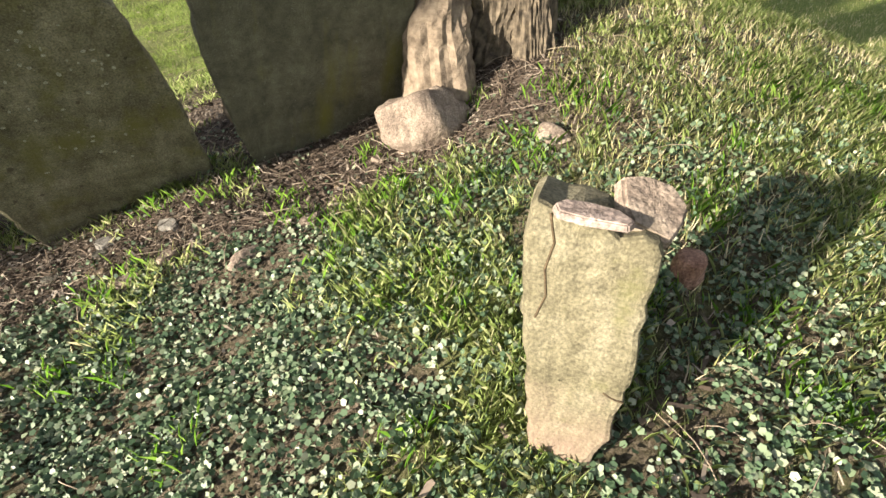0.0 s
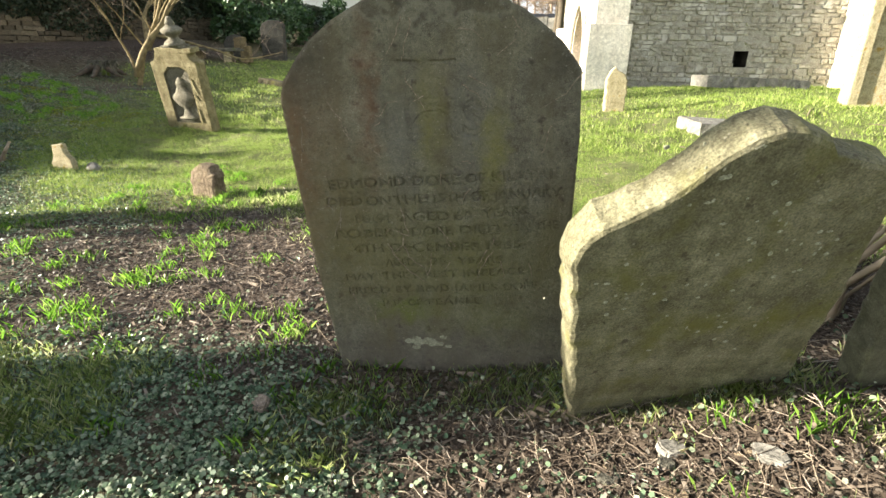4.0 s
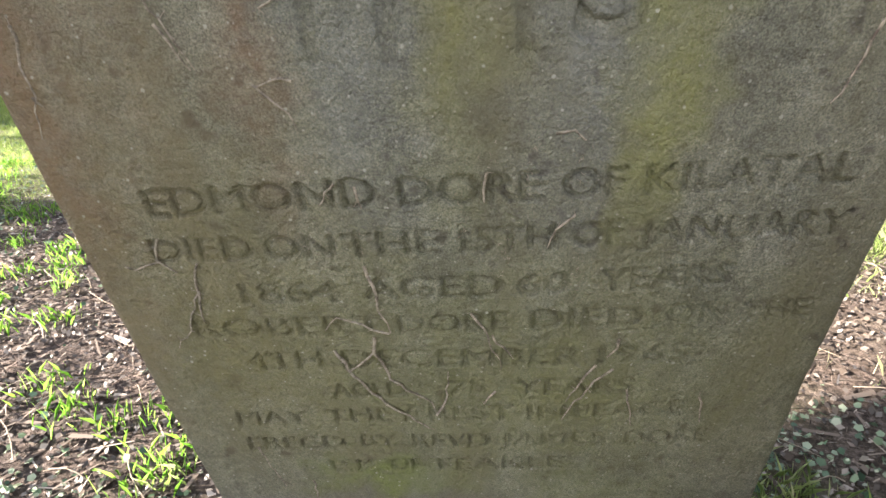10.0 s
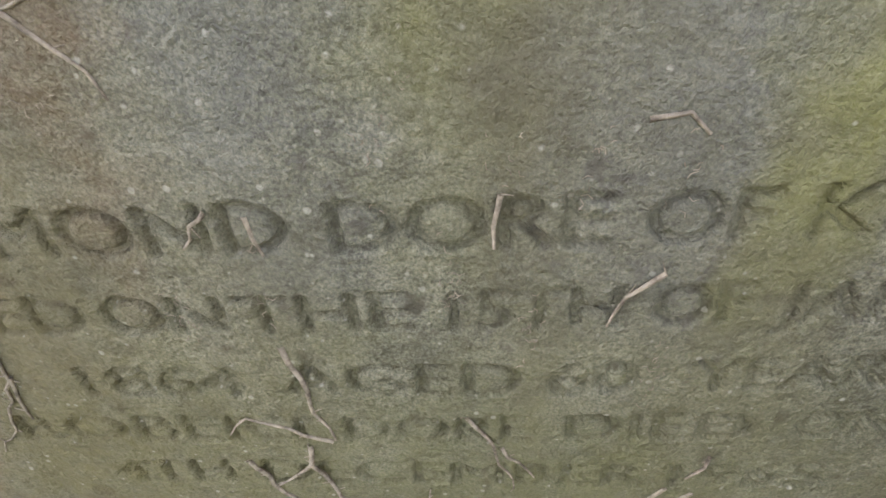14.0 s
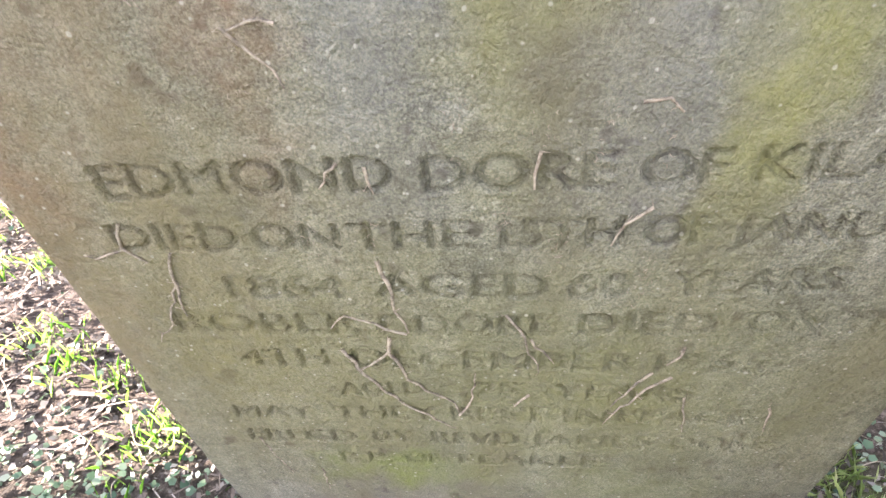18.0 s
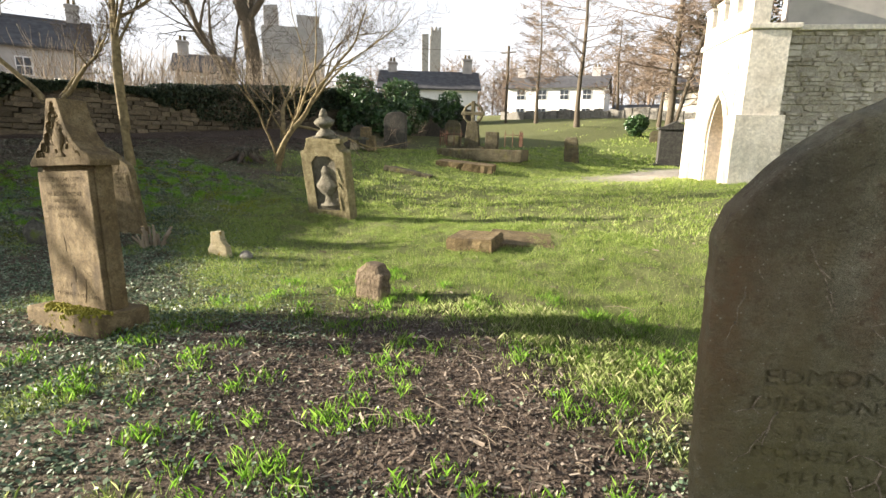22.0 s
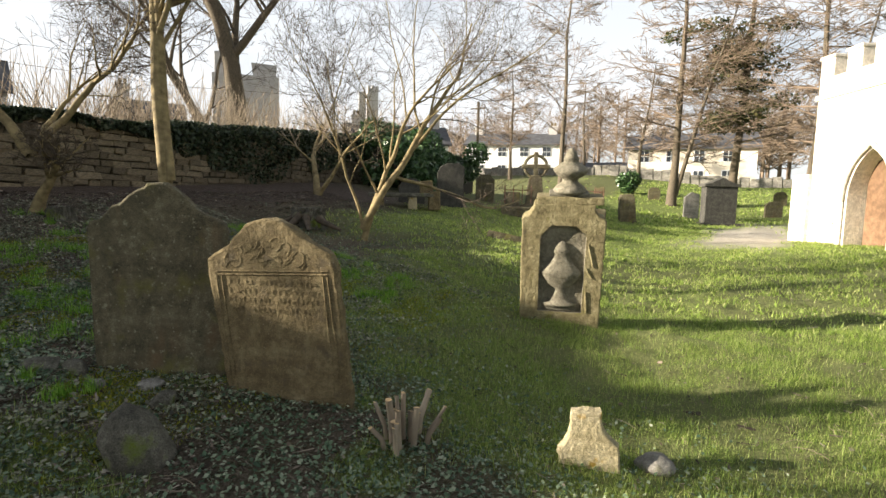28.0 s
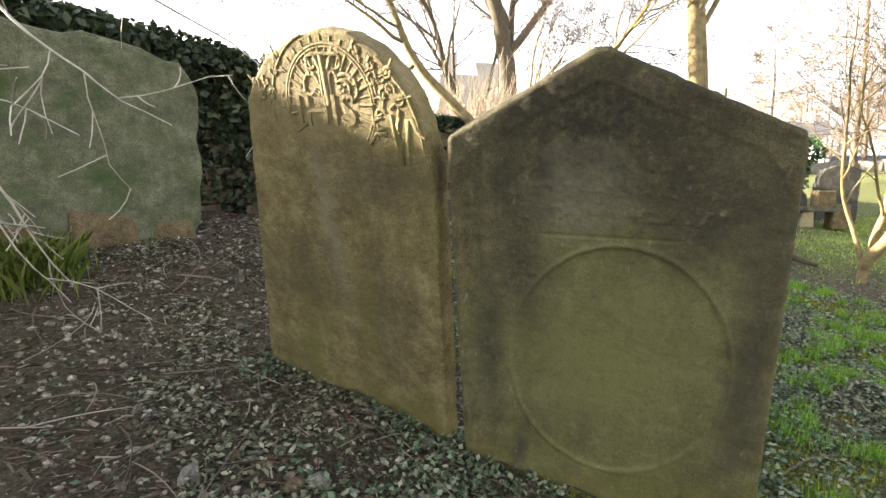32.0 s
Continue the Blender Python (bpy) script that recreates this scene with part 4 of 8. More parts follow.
def worn_face(name, outline, us, ws, depth, material, parent, label, lip=0.016, skirt=0.013, groove_shade=None):
    """The front of a slab as a finely worked surface that rounds over at the outline; depth: how far it is cut in."""
    U, W = np.meshgrid(us, ws, indexing="ij")
    d = near_line(U, W, outline + outline[:1]) * np.where(inside(U, W, outline), 1, -1)
    beyond, best = d < 0, np.full(U.shape, 9.0)
    EU, EW = U.copy(), W.copy()
    for (x0, z0), (x1, z1) in zip(outline, outline[1:] + outline[:1]):
        dx, dz = x1 - x0, z1 - z0
        t = np.clip(((U - x0) * dx + (W - z0) * dz) / (dx * dx + dz * dz + 1e-12), 0, 1)
        px, pz = x0 + t * dx, z0 + t * dz
        gap = np.hypot(U - px, W - pz)
        EU, EW, best = np.where(beyond & (gap < best), px, EU), np.where(beyond & (gap < best), pz, EW), np.minimum(best, gap)
    Y = depth + skirt * np.clip((lip - d) / lip, 0, 1) ** 2
    nw = len(ws)
    i, j = np.meshgrid(np.arange(len(us) - 1), np.arange(nw - 1), indexing="ij")
    quads = np.stack([i * nw + j, (i + 1) * nw + j, (i + 1) * nw + j + 1, i * nw + j + 1], -1).reshape(-1, 4)
    quads = quads[(d.ravel()[quads] > 0).any(1)]
    used, quads = np.unique(quads, return_inverse=True)
    quads = quads.reshape(-1, 4)
    me = bpy.data.meshes.new(name)
    me.vertices.add(len(used))
    me.loops.add(quads.size)
    me.polygons.add(len(quads))
    me.vertices.foreach_set("co", np.stack([EU, Y, EW], -1).reshape(-1, 3)[used].astype(np.float32).ravel())
    me.loops.foreach_set("vertex_index", quads.astype(np.int32).ravel())
    me.polygons.foreach_set("loop_start", np.arange(0, quads.size, 4, dtype=np.int32))
    me.polygons.foreach_set("use_smooth", np.ones(len(quads), bool))
    me.materials.append(material)
    me.update()
    if groove_shade is not None:
        me.attributes.new("cut_shade", "FLOAT", "POINT").data.foreach_set("value", groove_shade.ravel()[used].astype(np.float32))
    ob = new(name, me)
    ob.parent = parent
    return tagged(ob, label)


def steps_of(*runs):
    """Grid lines: runs of (from, to, spacing)."""
    return np.unique(np.concatenate([np.linspace(a, b, max(2, int(round((b - a) / st)) + 1)) for a, b, st in runs]).round(6))


us = steps_of((-0.14, -0.09, 0.006), (-0.09, 0.0, 0.008), (0.0, 0.945, 0.0021), (0.945, 1.07, 0.006))
ws = steps_of((-0.1, 0.375, 0.01), (0.375, 0.78, 0.0025), (0.78, 1.075, 0.0019), (1.075, 1.14, 0.008), (1.14, 1.31, 0.0032), (1.31, 1.4, 0.009), (1.4, 1.45, 0.004), (1.45, 1.64, 0.01), (1.64, 1.68, 0.005))
U, W = np.meshgrid(us, ws, indexing="ij")
wear = np.minimum(0.7 + 0.6 * vnoise(U, W, 0.13, 51), 1.0)
upper, lower = softened(lettered(us, ws, DORE_UPPER, 0.0), 1), softened(lettered(us, ws, DORE_LOWER + DORE_FOOT, -0.0002), 1)
cut_in = (0.0105 * upper + 0.0095 * lower) * wear
# dark olive painted into the letter cuts, so that they read as shaded
groove_shade = np.clip(cut_in / 0.0085, 0, 1) ** 1.5 * (0.05 + 0.28 * vnoise(U, W, 0.05, 57))
# the monogram under a barred cross
for pts, half, deep in ((((0.262, 1.285), (0.27, 1.15)), 0.010, 0.0045), (((0.247, 1.147), (0.292, 1.146)), 0.003, 0.004), (((0.342, 1.297), (0.354, 1.153)), 0.011, 0.0045), (((0.332, 1.151), (0.376, 1.148)), 0.003, 0.004), (((0.487, 1.305), (0.501, 1.165)), 0.011, 0.0045),
                        (((0.48, 1.164), (0.522, 1.162)), 0.003, 0.004), (((0.476, 1.307), (0.512, 1.306)), 0.003, 0.004), (((0.33, 1.297), (0.362, 1.297)), 0.003, 0.004),
                        (((0.36, 1.2), (0.371, 1.225), (0.388, 1.246), (0.412, 1.259), (0.422, 1.261)), 0.0042, 0.0045), (((0.422, 1.258), (0.45, 1.262), (0.475, 1.256), (0.495, 1.24)), 0.0042, 0.0045),
                        (((0.313, 1.429), (0.388, 1.428)), 0.0055, 0.007), (((0.43, 1.431), (0.514, 1.436)), 0.0055, 0.007), (((0.418, 1.48), (0.428, 1.33)), 0.006, 0.0012)):
    cut_in = np.maximum(cut_in, 0.95 * deep * np.clip((half - near_line(U, W, list(pts))) / 0.0035, 0, 1))
cut_in = np.maximum(cut_in, 0.009 * softened(lettered(us, ws, (("S", 0.549, 1.176, 0.622, 1.179, 0.123),), 0.003), 1))
# the monogram's cuts get the same painted shade, fainter
groove_shade = np.maximum(groove_shade, 0.22 * np.clip(cut_in / 0.006, 0, 1))
# shallow dents, and a sunk line inside the arched margin
cut_in = cut_in + 0.004 * (vnoise(U, W, 0.16, 52) - 0.5) + 0.0008 * (vnoise(U, W, 0.035, 53) - 0.5) + 0.0008 * (vnoise(U, W, 0.011, 54) - 0.5)
margin = near_line(U, W, DORE_PROFILE[4:18])
cut_in = cut_in + 0.0022 * np.clip((0.012 - np.abs(margin - 0.095)) / 0.008, 0, 1) * sstep(1.25, 1.4, W) + 0.0012 * np.clip((margin - 0.09) / 0.01, 0, 1) * sstep(1.3, 1.4, W)
worn_face("inscribed_face", DORE_PROFILE, us, ws, cut_in, M_DORE, dore, "mossy face with worn incised lettering", groove_shade=groove_shade)
bm = bmesh.new()
rnd = random.Random(88)
for k in range(34):
    boulder(b3 := bmesh.new(), 0.022, 0.0035, 0.013, 300 + k, 1, 0.3, 3)
    b3.transform(Matrix.Translation((0.385 + rnd.gauss(0, 0.045), -0.0005, 0.195 + rnd.gauss(0, 0.014))))
    me_t = bpy.data.meshes.new("t")
    b3.to_mesh(me_t)
    b3.free()
    bm.from_mesh(me_t)
part("lichen_patch", bm, M_LICHEN, dore, "pale grey-green lichen patch")

WAVY_PROFILE = [(0.1, -0.25), (0.0, 0.1), (-0.2, 0.93), (-0.205, 1.0), (-0.15, 1.08), (-0.03, 1.155), (0.03, 1.225), (0.08, 1.29), (0.13, 1.338), (0.19, 1.36), (0.25, 1.352), (0.315, 1.325), (0.41, 1.285), (0.5, 1.265), (0.555, 1.25), (0.6, 1.2), (0.62, 1.12), (0.725, 0.72), (0.81, 0.28), (0.88, -0.1)]
wavy = headstone("curved_headstone", "leaning lichened sandstone headstone with a wavy worn top", place(-1.894, 1.961, 0.05, 35.3, 24.8), WAVY_PROFILE, 0.12, M_WAVY, 0.018, 0.008, 5)
TALL_PROFILE = [(0.03, -0.35), (0.01, -0.05), (-0.063, 0.2), (-0.118, 0.48), (-0.15, 0.66), (-0.15, 0.8), (-0.182, 1.04), (-0.212, 1.25), (-0.24, 1.45), (-0.22, 1.6), (-0.08, 1.74), (0.23, 1.82), (0.53, 1.74), (0.66, 1.58), (0.69, 1.42), (0.735, 1.23), (0.787, 1.05), (0.815, 0.77), (0.836, 0.52), (0.858, 0.25), (0.87, -0.1), (0.87, -0.35)]
tall = headstone("tall_headstone", "tall dark grey slate headstone leaning forward beside the old tree", place(-0.947, 2.38, 0.29, 31, 18), TALL_PROFILE, 0.11, M_TALL, 0.012, 0.006, 7)

# broken footstone with loose stones lying on it
STUB_PROFILE = [(0.015, -0.2), (0.0, -0.02), (-0.018, 0.09), (-0.036, 0.25), (-0.062, 0.38), (-0.075, 0.5), (-0.078, 0.645), (-0.06, 0.655), (-0.02, 0.645), (0.02, 0.64), (0.06, 0.63), (0.1, 0.612), (0.16, 0.615), (0.17, 0.595), (0.173, 0.485), (0.18, 0.345), (0.176, 0.215), (0.17, 0.105), (0.148, 0.045), (0.14, -0.2)]
stub = headstone("broken_footstone", "broken yellow-green sandstone stump of a headstone", place(0.21, 0.72, 0.37, -18, -5.7), STUB_PROFILE, 0.16, M_STUB, 0.014, 0.006, 9, step=0.03)
def flagstone(a, b, h, seed, material, name="loose_stone"):
    """A flat broken stone with angular sides."""
    rnd = random.Random(seed)
    bm = bmesh.new()
    n = 8
    ang = [2 * math.pi * (i + rnd.uniform(-0.3, 0.3)) / n for i in range(n)]
    rad = [rnd.uniform(0.78, 1.08) for _ in range(n)]
    top = [bm.verts.new((a * r * 0.93 * math.cos(q), b * r * 0.93 * math.sin(q), h * rnd.uniform(0.42, 0.58))) for q, r in zip(ang, rad)]
    bot = [bm.verts.new((a * r * math.cos(q), b * r * math.sin(q), -h * rnd.uniform(0.42, 0.5))) for q, r in zip(ang, rad)]
    bm.faces.new(top)
    bm.faces.new(bot[::-1])
    for i in range(n):
        bm.faces.new((bot[i], bot[(i + 1) % n], top[(i + 1) % n], top[i]))
    bmesh.ops.bevel(bm, geom=list(bm.edges), offset=h * 0.16, segments=2, affect="EDGES")
    bmesh.ops.triangulate(bm, faces=[f for f in bm.faces if len(f.verts) > 4])
    return part(name, bm, material)


ob = flagstone(0.085, 0.034, 0.019, 12, M_PINK)
ob.matrix_world = pose(0.262, 0.775, 1.012, 2, 4, -16)
tagged(ob, "flat pale pinkish stone resting on a broken headstone", "stone", "loose stones")
ob = flagstone(0.086, 0.076, 0.04, 16, M_PALE)
ob.matrix_world = pose(0.396, 0.83, 0.992, 18, 26, -35)
tagged(ob, "angular pale stone leaning on a broken headstone", "stone", "loose stones")
bm = lathe(bmesh.new(), [(0.05, -0.06), (0.052, 0.0), (0.05, 0.04), (0.046, 0.07), (0.04, 0.08), (0.02, 0.082)], 14)
for v in bm.verts:
    v.co *= 1 + 0.18 * noise.noise(v.co * 14)
ob = part("loose_stone", bm, M_RED)
ob.matrix_world = at_ground(0.75, 1.23, 20, -0.01, 8, -6)
tagged(smooth_all(ob), "reddish stone lying in the grass", "stone", "loose stones")


# pointed memorial with a carved cap on a mossy plinth
cork = thing("pointed_memorial", place(-7.745, 1.572, 0.12, 11.6, -1.4, -3.4), "brown sandstone memorial with a pointed carved cap and mossy plinth", "headstone")
bm = slab(bmesh.new(), [(-0.005, -0.05), (-0.002, 1.10), (0.73, 1.10), (0.738, -0.05)], 0.03, 0.15, 0.01, 0.003, 0.08, 2)
part("body", bm, M_CORK, cork)
bm = slab(bmesh.new(), [(0.01, 0.0), (0.01, 1.06), (0.7, 1.06), (0.715, 0.0)], -0.012, 0.034, 0.008, 0.004, 0.05, 3)
face_bm, cut = bm, bmesh.new()
for words, w, h, width in (("ERECTED BY JOHN CORKERY", 0.982, 0.036, 0.61), ("IN MEMORY OF", 0.932, 0.032, 0.33), ("HIS BELOVED MOTHER", 0.874, 0.033, 0.46),
                           ("HANORA CORKERY", 0.818, 0.033, 0.335), ("DIED 15TH OF JANUARY 1875", 0.766, 0.032, 0.52), ("AGED 66 YEARS", 0.708, 0.032, 0.29),
                           ("MAY SHE REST IN PEACE AMEN", 0.085, 0.03, 0.58)):
    add_words(cut, words, 0.363, w, h / 0.7, width, 0, 0.017)
sunk("inscribed_panel", face_bm, M_CORK, cork, cut, M_CORK_CUT, "panel with dark incised lettering")
CAP = [(-0.03, 1.10), (-0.03, 1.14), (-0.017, 1.153), (0.098, 1.236), (0.188, 1.306), (0.242, 1.409), (0.275, 1.51), (0.306, 1.586), (0.32, 1.595), (0.435, 1.592), (0.448, 1.58), (0.48, 1.48), (0.51, 1.401), (0.557, 1.317), (0.635, 1.236), (0.745, 1.177), (0.78, 1.14), (0.78, 1.10)]
cap_bm = slab(bmesh.new(), CAP, -0.03, 0.18, 0.008, 0.004, 0.05, 4)
def lobes(points, bulge):
    """Scallops between cusps, swelling to the left of the way walked."""
    out = []
    for (x0, z0), (x1, z1) in zip(points, points[1:]):
        cx, cz, dx, dz = (x0 + x1) / 2, (z0 + z1) / 2, x1 - x0, z1 - z0
        for k in range(6):
            t = k / 6
            s = math.sin(math.pi * t) * bulge
            out.append((x0 + dx * t - dz * s, z0 + dz * t + dx * s))
    return out


LEFT = [(0.065, 1.165), (0.145, 1.222), (0.218, 1.274), (0.264, 1.35), (0.306, 1.432), (0.338, 1.497), (0.352, 1.535)]
RIGHT = [(0.396, 1.535), (0.41, 1.497), (0.436, 1.41), (0.478, 1.325), (0.53, 1.257), (0.6, 1.202), (0.668, 1.165)]
recess = lobes(LEFT, 0.28) + arc(0.374, 1.545, 0.026, 180, 0, 8) + lobes(RIGHT, 0.28) + [RIGHT[-1]]
bmc = bmesh.new()
fr = [bmc.verts.new((x, -0.06, z)) for x, z in recess[::-1]]
bk = [bmc.verts.new((x, -0.006, z)) for x, z in recess[::-1]]
bmc.faces.new(fr)
bmc.faces.new(bk[::-1])
for i in range(len(fr)):
    bmc.faces.new((fr[i], bk[i], bk[(i + 1) % len(fr)], fr[(i + 1) % len(fr)]))
bmesh.ops.recalc_face_normals(bmc, faces=list(bmc.faces))
sunk("cap", cap_bm, M_CORK, cork, bmc, M_CORK)
bm = lathe(bmesh.new(), [(0.035, 1.166), (0.035, 1.18), (0.014, 1.2), (0.016, 1.22), (0.04, 1.27), (0.046, 1.31), (0.03, 1.345), (0.02, 1.36), (0.026, 1.37), (0.012, 1.41), (0.003, 1.43)], 16)
for v in bm.verts:
    v.co = Vector((v.co.x * 1.6 + 0.37, v.co.y * 0.55 - 0.01, v.co.z))
smooth_all(part("carved_urn", bm, M_CORK, cork))
# roundels and a vine of leaves carved in the gable
for u, w, r in ((0.374, 1.5, 0.034), (0.29, 1.41, 0.03), (0.455, 1.4, 0.032), (0.245, 1.315, 0.034), (0.51, 1.3, 0.034), (0.175, 1.235, 0.03), (0.585, 1.225, 0.03), (0.11, 1.185, 0.022), (0.635, 1.182, 0.022)):
    ring_ = [((u + r * math.cos(a), -0.01, w + r * math.sin(a)), 0.007) for a in np.linspace(0, 2 * math.pi, 17)]
    ob = new("carved_roundel", tubes("carved_roundel", [ring_], 6, M_CORK))
    ob.parent = cork
for k in range(9):
    u = 0.335 + 0.055 * math.sin(k * 1.9)
    w = 1.21 + 0.033 * k
    bm = boulder(bmesh.new(), 0.026, 0.012, 0.018, 500 + k, 2, 0.25, 2)
    bm.transform(Matrix.Translation((u + (0.07 if k % 2 else -0.02), -0.008, w)) @ Matrix.Rotation(radians(40 * (-1) ** k), 4, "Y"))
    smooth_all(part("carved_leaf", bm, M_CORK, cork))
bm = bmesh.new()
box(bm, -0.13, 0.83, -0.15, 0.25, -0.32, 0.0, 0.025, 0.008, random.Random(4))
part("plinth", bm, M_CORK, cork)
bm = bmesh.new()
rnd = random.Random(40)
bits = []
for _ in range(520):
    x, y = rnd.gauss(0.42, 0.2), rnd.uniform(-0.15, -0.012)
    z = 0.0 if y > -0.13 else -rnd.random() ** 2 * 0.13
    if 0.04 < x < 0.84:
        d = Vector((rnd.gauss(0, 0.5), rnd.gauss(-0.2, 0.5), 1)).normalized() * rnd.uniform(0.012, 0.03)
        bits.append([((x, y, z - 0.006), rnd.uniform(0.009, 0.016)), ((x + d.x * 0.6, y + d.y * 0.6, z + d.z * 0.7), 0.011), ((x + d.x, y + d.y, z + d.z), 0.002)])
bm.free()
moss = new("moss_cushion", tubes("moss_cushion", bits, 5, M_MOSS))
moss.parent = cork
tagged(moss, "yellow-green moss on the plinth")
for pts in (((0.27, 0.56), (0.285, 0.5), (0.28, 0.44)), ((0.36, 0.33), (0.375, 0.28), (0.36, 0.23), (0.365, 0.2)), ((0.5, 0.24), (0.495, 0.17), (0.475, 0.1), (0.46, 0.05)), ((0.3, 0.2), (0.285, 0.17))):
    ck = new("crack", tubes("crack", [[((u, -0.0115, w), 0.0042) for u, w in pts]], 5, M_CORK_CUT))
    ck.parent = cork
for pts in (((-0.035, 0.64), (-0.02, 0.58), (-0.03, 0.52), (-0.02, 0.46), (-0.035, 0.4)), ((0.13, 0.24), (0.15, 0.23), (0.175, 0.225))):
    ck = new("crack", tubes("crack", [[((u, 0.0005, w), 0.0028) for u, w in pts]], 5, M_CORK_CUT))
    ck.parent = stub

# pair of old headstones under the trees
P1_PROFILE = [(0.0, -0.3), (0.0, 0.0), (-0.045, 1.02), (-0.03, 1.06), (0.04, 1.09), (0.105, 1.17), (0.15, 1.18), (0.2, 1.235), (0.26, 1.275), (0.30, 1.29), (0.315, 1.315), (0.42, 1.325), (0.48, 1.29), (0.55, 1.225), (0.625, 1.15), (0.72, 1.1), (0.79, 1.07), (0.805, 1.0), (0.825, -0.1), (0.82, -0.35)]
p1 = part("shouldered_headstone", slab(bmesh.new(), P1_PROFILE, 0.006, 0.08, 0.009, 0.005, 0.04, 11), M_P1)
p1.matrix_world = place(-11.727, 2.519, 0.18, 37.7, -2.0)
tagged(p1, "grey lichen-spotted headstone with a stepped shouldered top", "headstone")
us, ws = steps_of((-0.06, 0.84, 0.007)), steps_of((-0.15, 1.34, 0.007))
U, W = np.meshgrid(us, ws, indexing="ij")
cut_in = 0.004 * (vnoise(U, W, 0.17, 68) - 0.5) + 0.003 * (vnoise(U, W, 0.04, 69) - 0.5) + 0.0015 * np.clip(vnoise(U, W, 0.018, 70) * 2 - 1, 0, 1) * (np.abs((W - 0.4) % 0.09 - 0.045) < 0.022) * (np.abs(U - 0.4) < 0.3) * sstep(0.3, 0.4, W) * sstep(1.08, 1.0, W)
worn_face("worn_face", P1_PROFILE, us, ws, cut_in, M_P1, p1, "lichen-spotted worn face")
P2_PROFILE = [(0.02, -0.3), (0.0, 0.0), (-0.113, 0.9), (-0.11, 0.95), (-0.062, 0.985), (0.038, 1.05), (0.09, 1.12), (0.144, 1.175), (0.2, 1.2), (0.266, 1.21), (0.36, 1.2), (0.44, 1.165), (0.5, 1.11), (0.55, 1.07), (0.63, 1.035), (0.685, 1.005), (0.71, 0.94), (0.815, -0.05), (0.83, -0.3)]
p2 = headstone("carved_headstone", "ochre leaning headstone with carved wreath and worn letters", place(-10.951, 2.931, 0.09, 22.5, 3.0), P2_PROFILE, 0.09, M_P2, 0.016, 0.007, 13)
# carved border, wreath and worn lines of lettering on its face
rnd = random.Random(5)


def ribbon(name, pts, r, material, parent, n=5, label=""):
    ob = new(name, tubes(name, [[(p, r) for p in pts]], n, material))
    ob.parent = parent
    return tagged(ob, label)


def on(u, w, d=0.0):
    return (u, d, w)


for a, b in (((-0.05, 0.875), (0.66, 0.9)), ((-0.04, 0.855), (0.66, 0.88)), ((-0.055, 0.85), (0.02, 0.15)), ((-0.02, 0.85), (0.05, 0.15)), ((0.66, 0.87), (0.74, 0.15)), ((0.63, 0.87), (0.7, 0.15))):
    ribbon("carved_border", [on(lerp(a[0], b[0], t), lerp(a[1], b[1], t)) for t in np.linspace(0, 1, 6)], 0.006, M_P2, p2)
lines = []
for k in range(26):
    cx = 0.27 + rnd.uniform(-0.22, 0.22)
    cz = 0.9 + rnd.uniform(0.03, 0.22) * (1 - abs(cx - 0.27) / 0.35)
    a = rnd.uniform(0, 6.28)
    lines.append([(on(cx + 0.05 * math.cos(a + q), cz + 0.035 * math.sin(a + q * 1.4), 0.003), 0.0065) for q in np.linspace(0, 1.6, 5)])
ob = new("wreath_carving", tubes("wreath_carving", lines, 5, M_P2))
ob.parent = p2
tagged(ob, kind="stuff")
bm = bmesh.new()
for row, w in enumerate((0.80, 0.745, 0.69, 0.63)):
    u = 0.03
    while u < 0.60:
        wd = rnd.uniform(0.012, 0.03)
        if rnd.random() < 0.8:
            box(bm, u, u + min(wd * 0.3, 0.006), -0.003, 0.01, w, w + rnd.uniform(0.022, 0.034))
            if rnd.random() < 0.6:
                q0 = w + rnd.choice((0, 0.012, 0.026))
                box(bm, u, u + wd, -0.0027, 0.01, q0, q0 + 0.0055)
        u += wd + 0.012
tagged(part("worn_lettering", bm, M_P2, p2), kind="stuff")

# memorial with a carved urn in a framed panel and an urn on top
urn = thing("urn_memorial", place(-10.20, 5.939, 0.19, 19.5, 11.1), "yellowish stone memorial with a carved urn panel and stone urn", "headstone")
BODY = [(0.02, -0.25), (0.01, 1.09), (0.03, 1.12), (0.08, 1.14), (0.12, 1.2), (0.13, 1.26), (0.72, 1.26), (0.73, 1.2), (0.77, 1.14), (0.82, 1.12), (0.84, 1.09), (0.835, -0.25)]
bm = slab(bmesh.new(), BODY, 0.0, 0.24, 0.012, 0.005, 0.05, 21)
bmc = slab(bmesh.new(), [(0.2, 0.11), (0.2, 0.93), (0.26, 0.99), (0.3, 1.04), (0.55, 1.04), (0.6, 0.99), (0.655, 0.93), (0.65, 0.11)], -0.05, 0.055, 0, 0)
sunk("body", bm, M_URN, urn, bmc, M_URN_GREY)
bm = bmesh.new()
box(bm, 0.15, 0.80, 0.0, 0.26, 1.255, 1.33, 0.012, 0.004, random.Random(2))
part("top_block", bm, M_URN, urn)
bm = bmesh.new()
box(bm, 0.27, 0.66, 0.02, 0.25, 1.33, 1.365, 0.01)
part("urn_plinth", bm, M_URN_GREY, urn)
bm = lathe(bmesh.new(), [(0.15, 1.36), (0.165, 1.38), (0.14, 1.42), (0.09, 1.455), (0.075, 1.48), (0.085, 1.5), (0.12, 1.52), (0.155, 1.555), (0.172, 1.585), (0.165, 1.6), (0.11, 1.64), (0.075, 1.66), (0.07, 1.675), (0.078, 1.69), (0.06, 1.72), (0.05, 1.76), (0.025, 1.79), (0.004, 1.8)], 22, (0.47, 0.13))
smooth_all(part("stone_urn", bm, M_URN_GREY, urn))
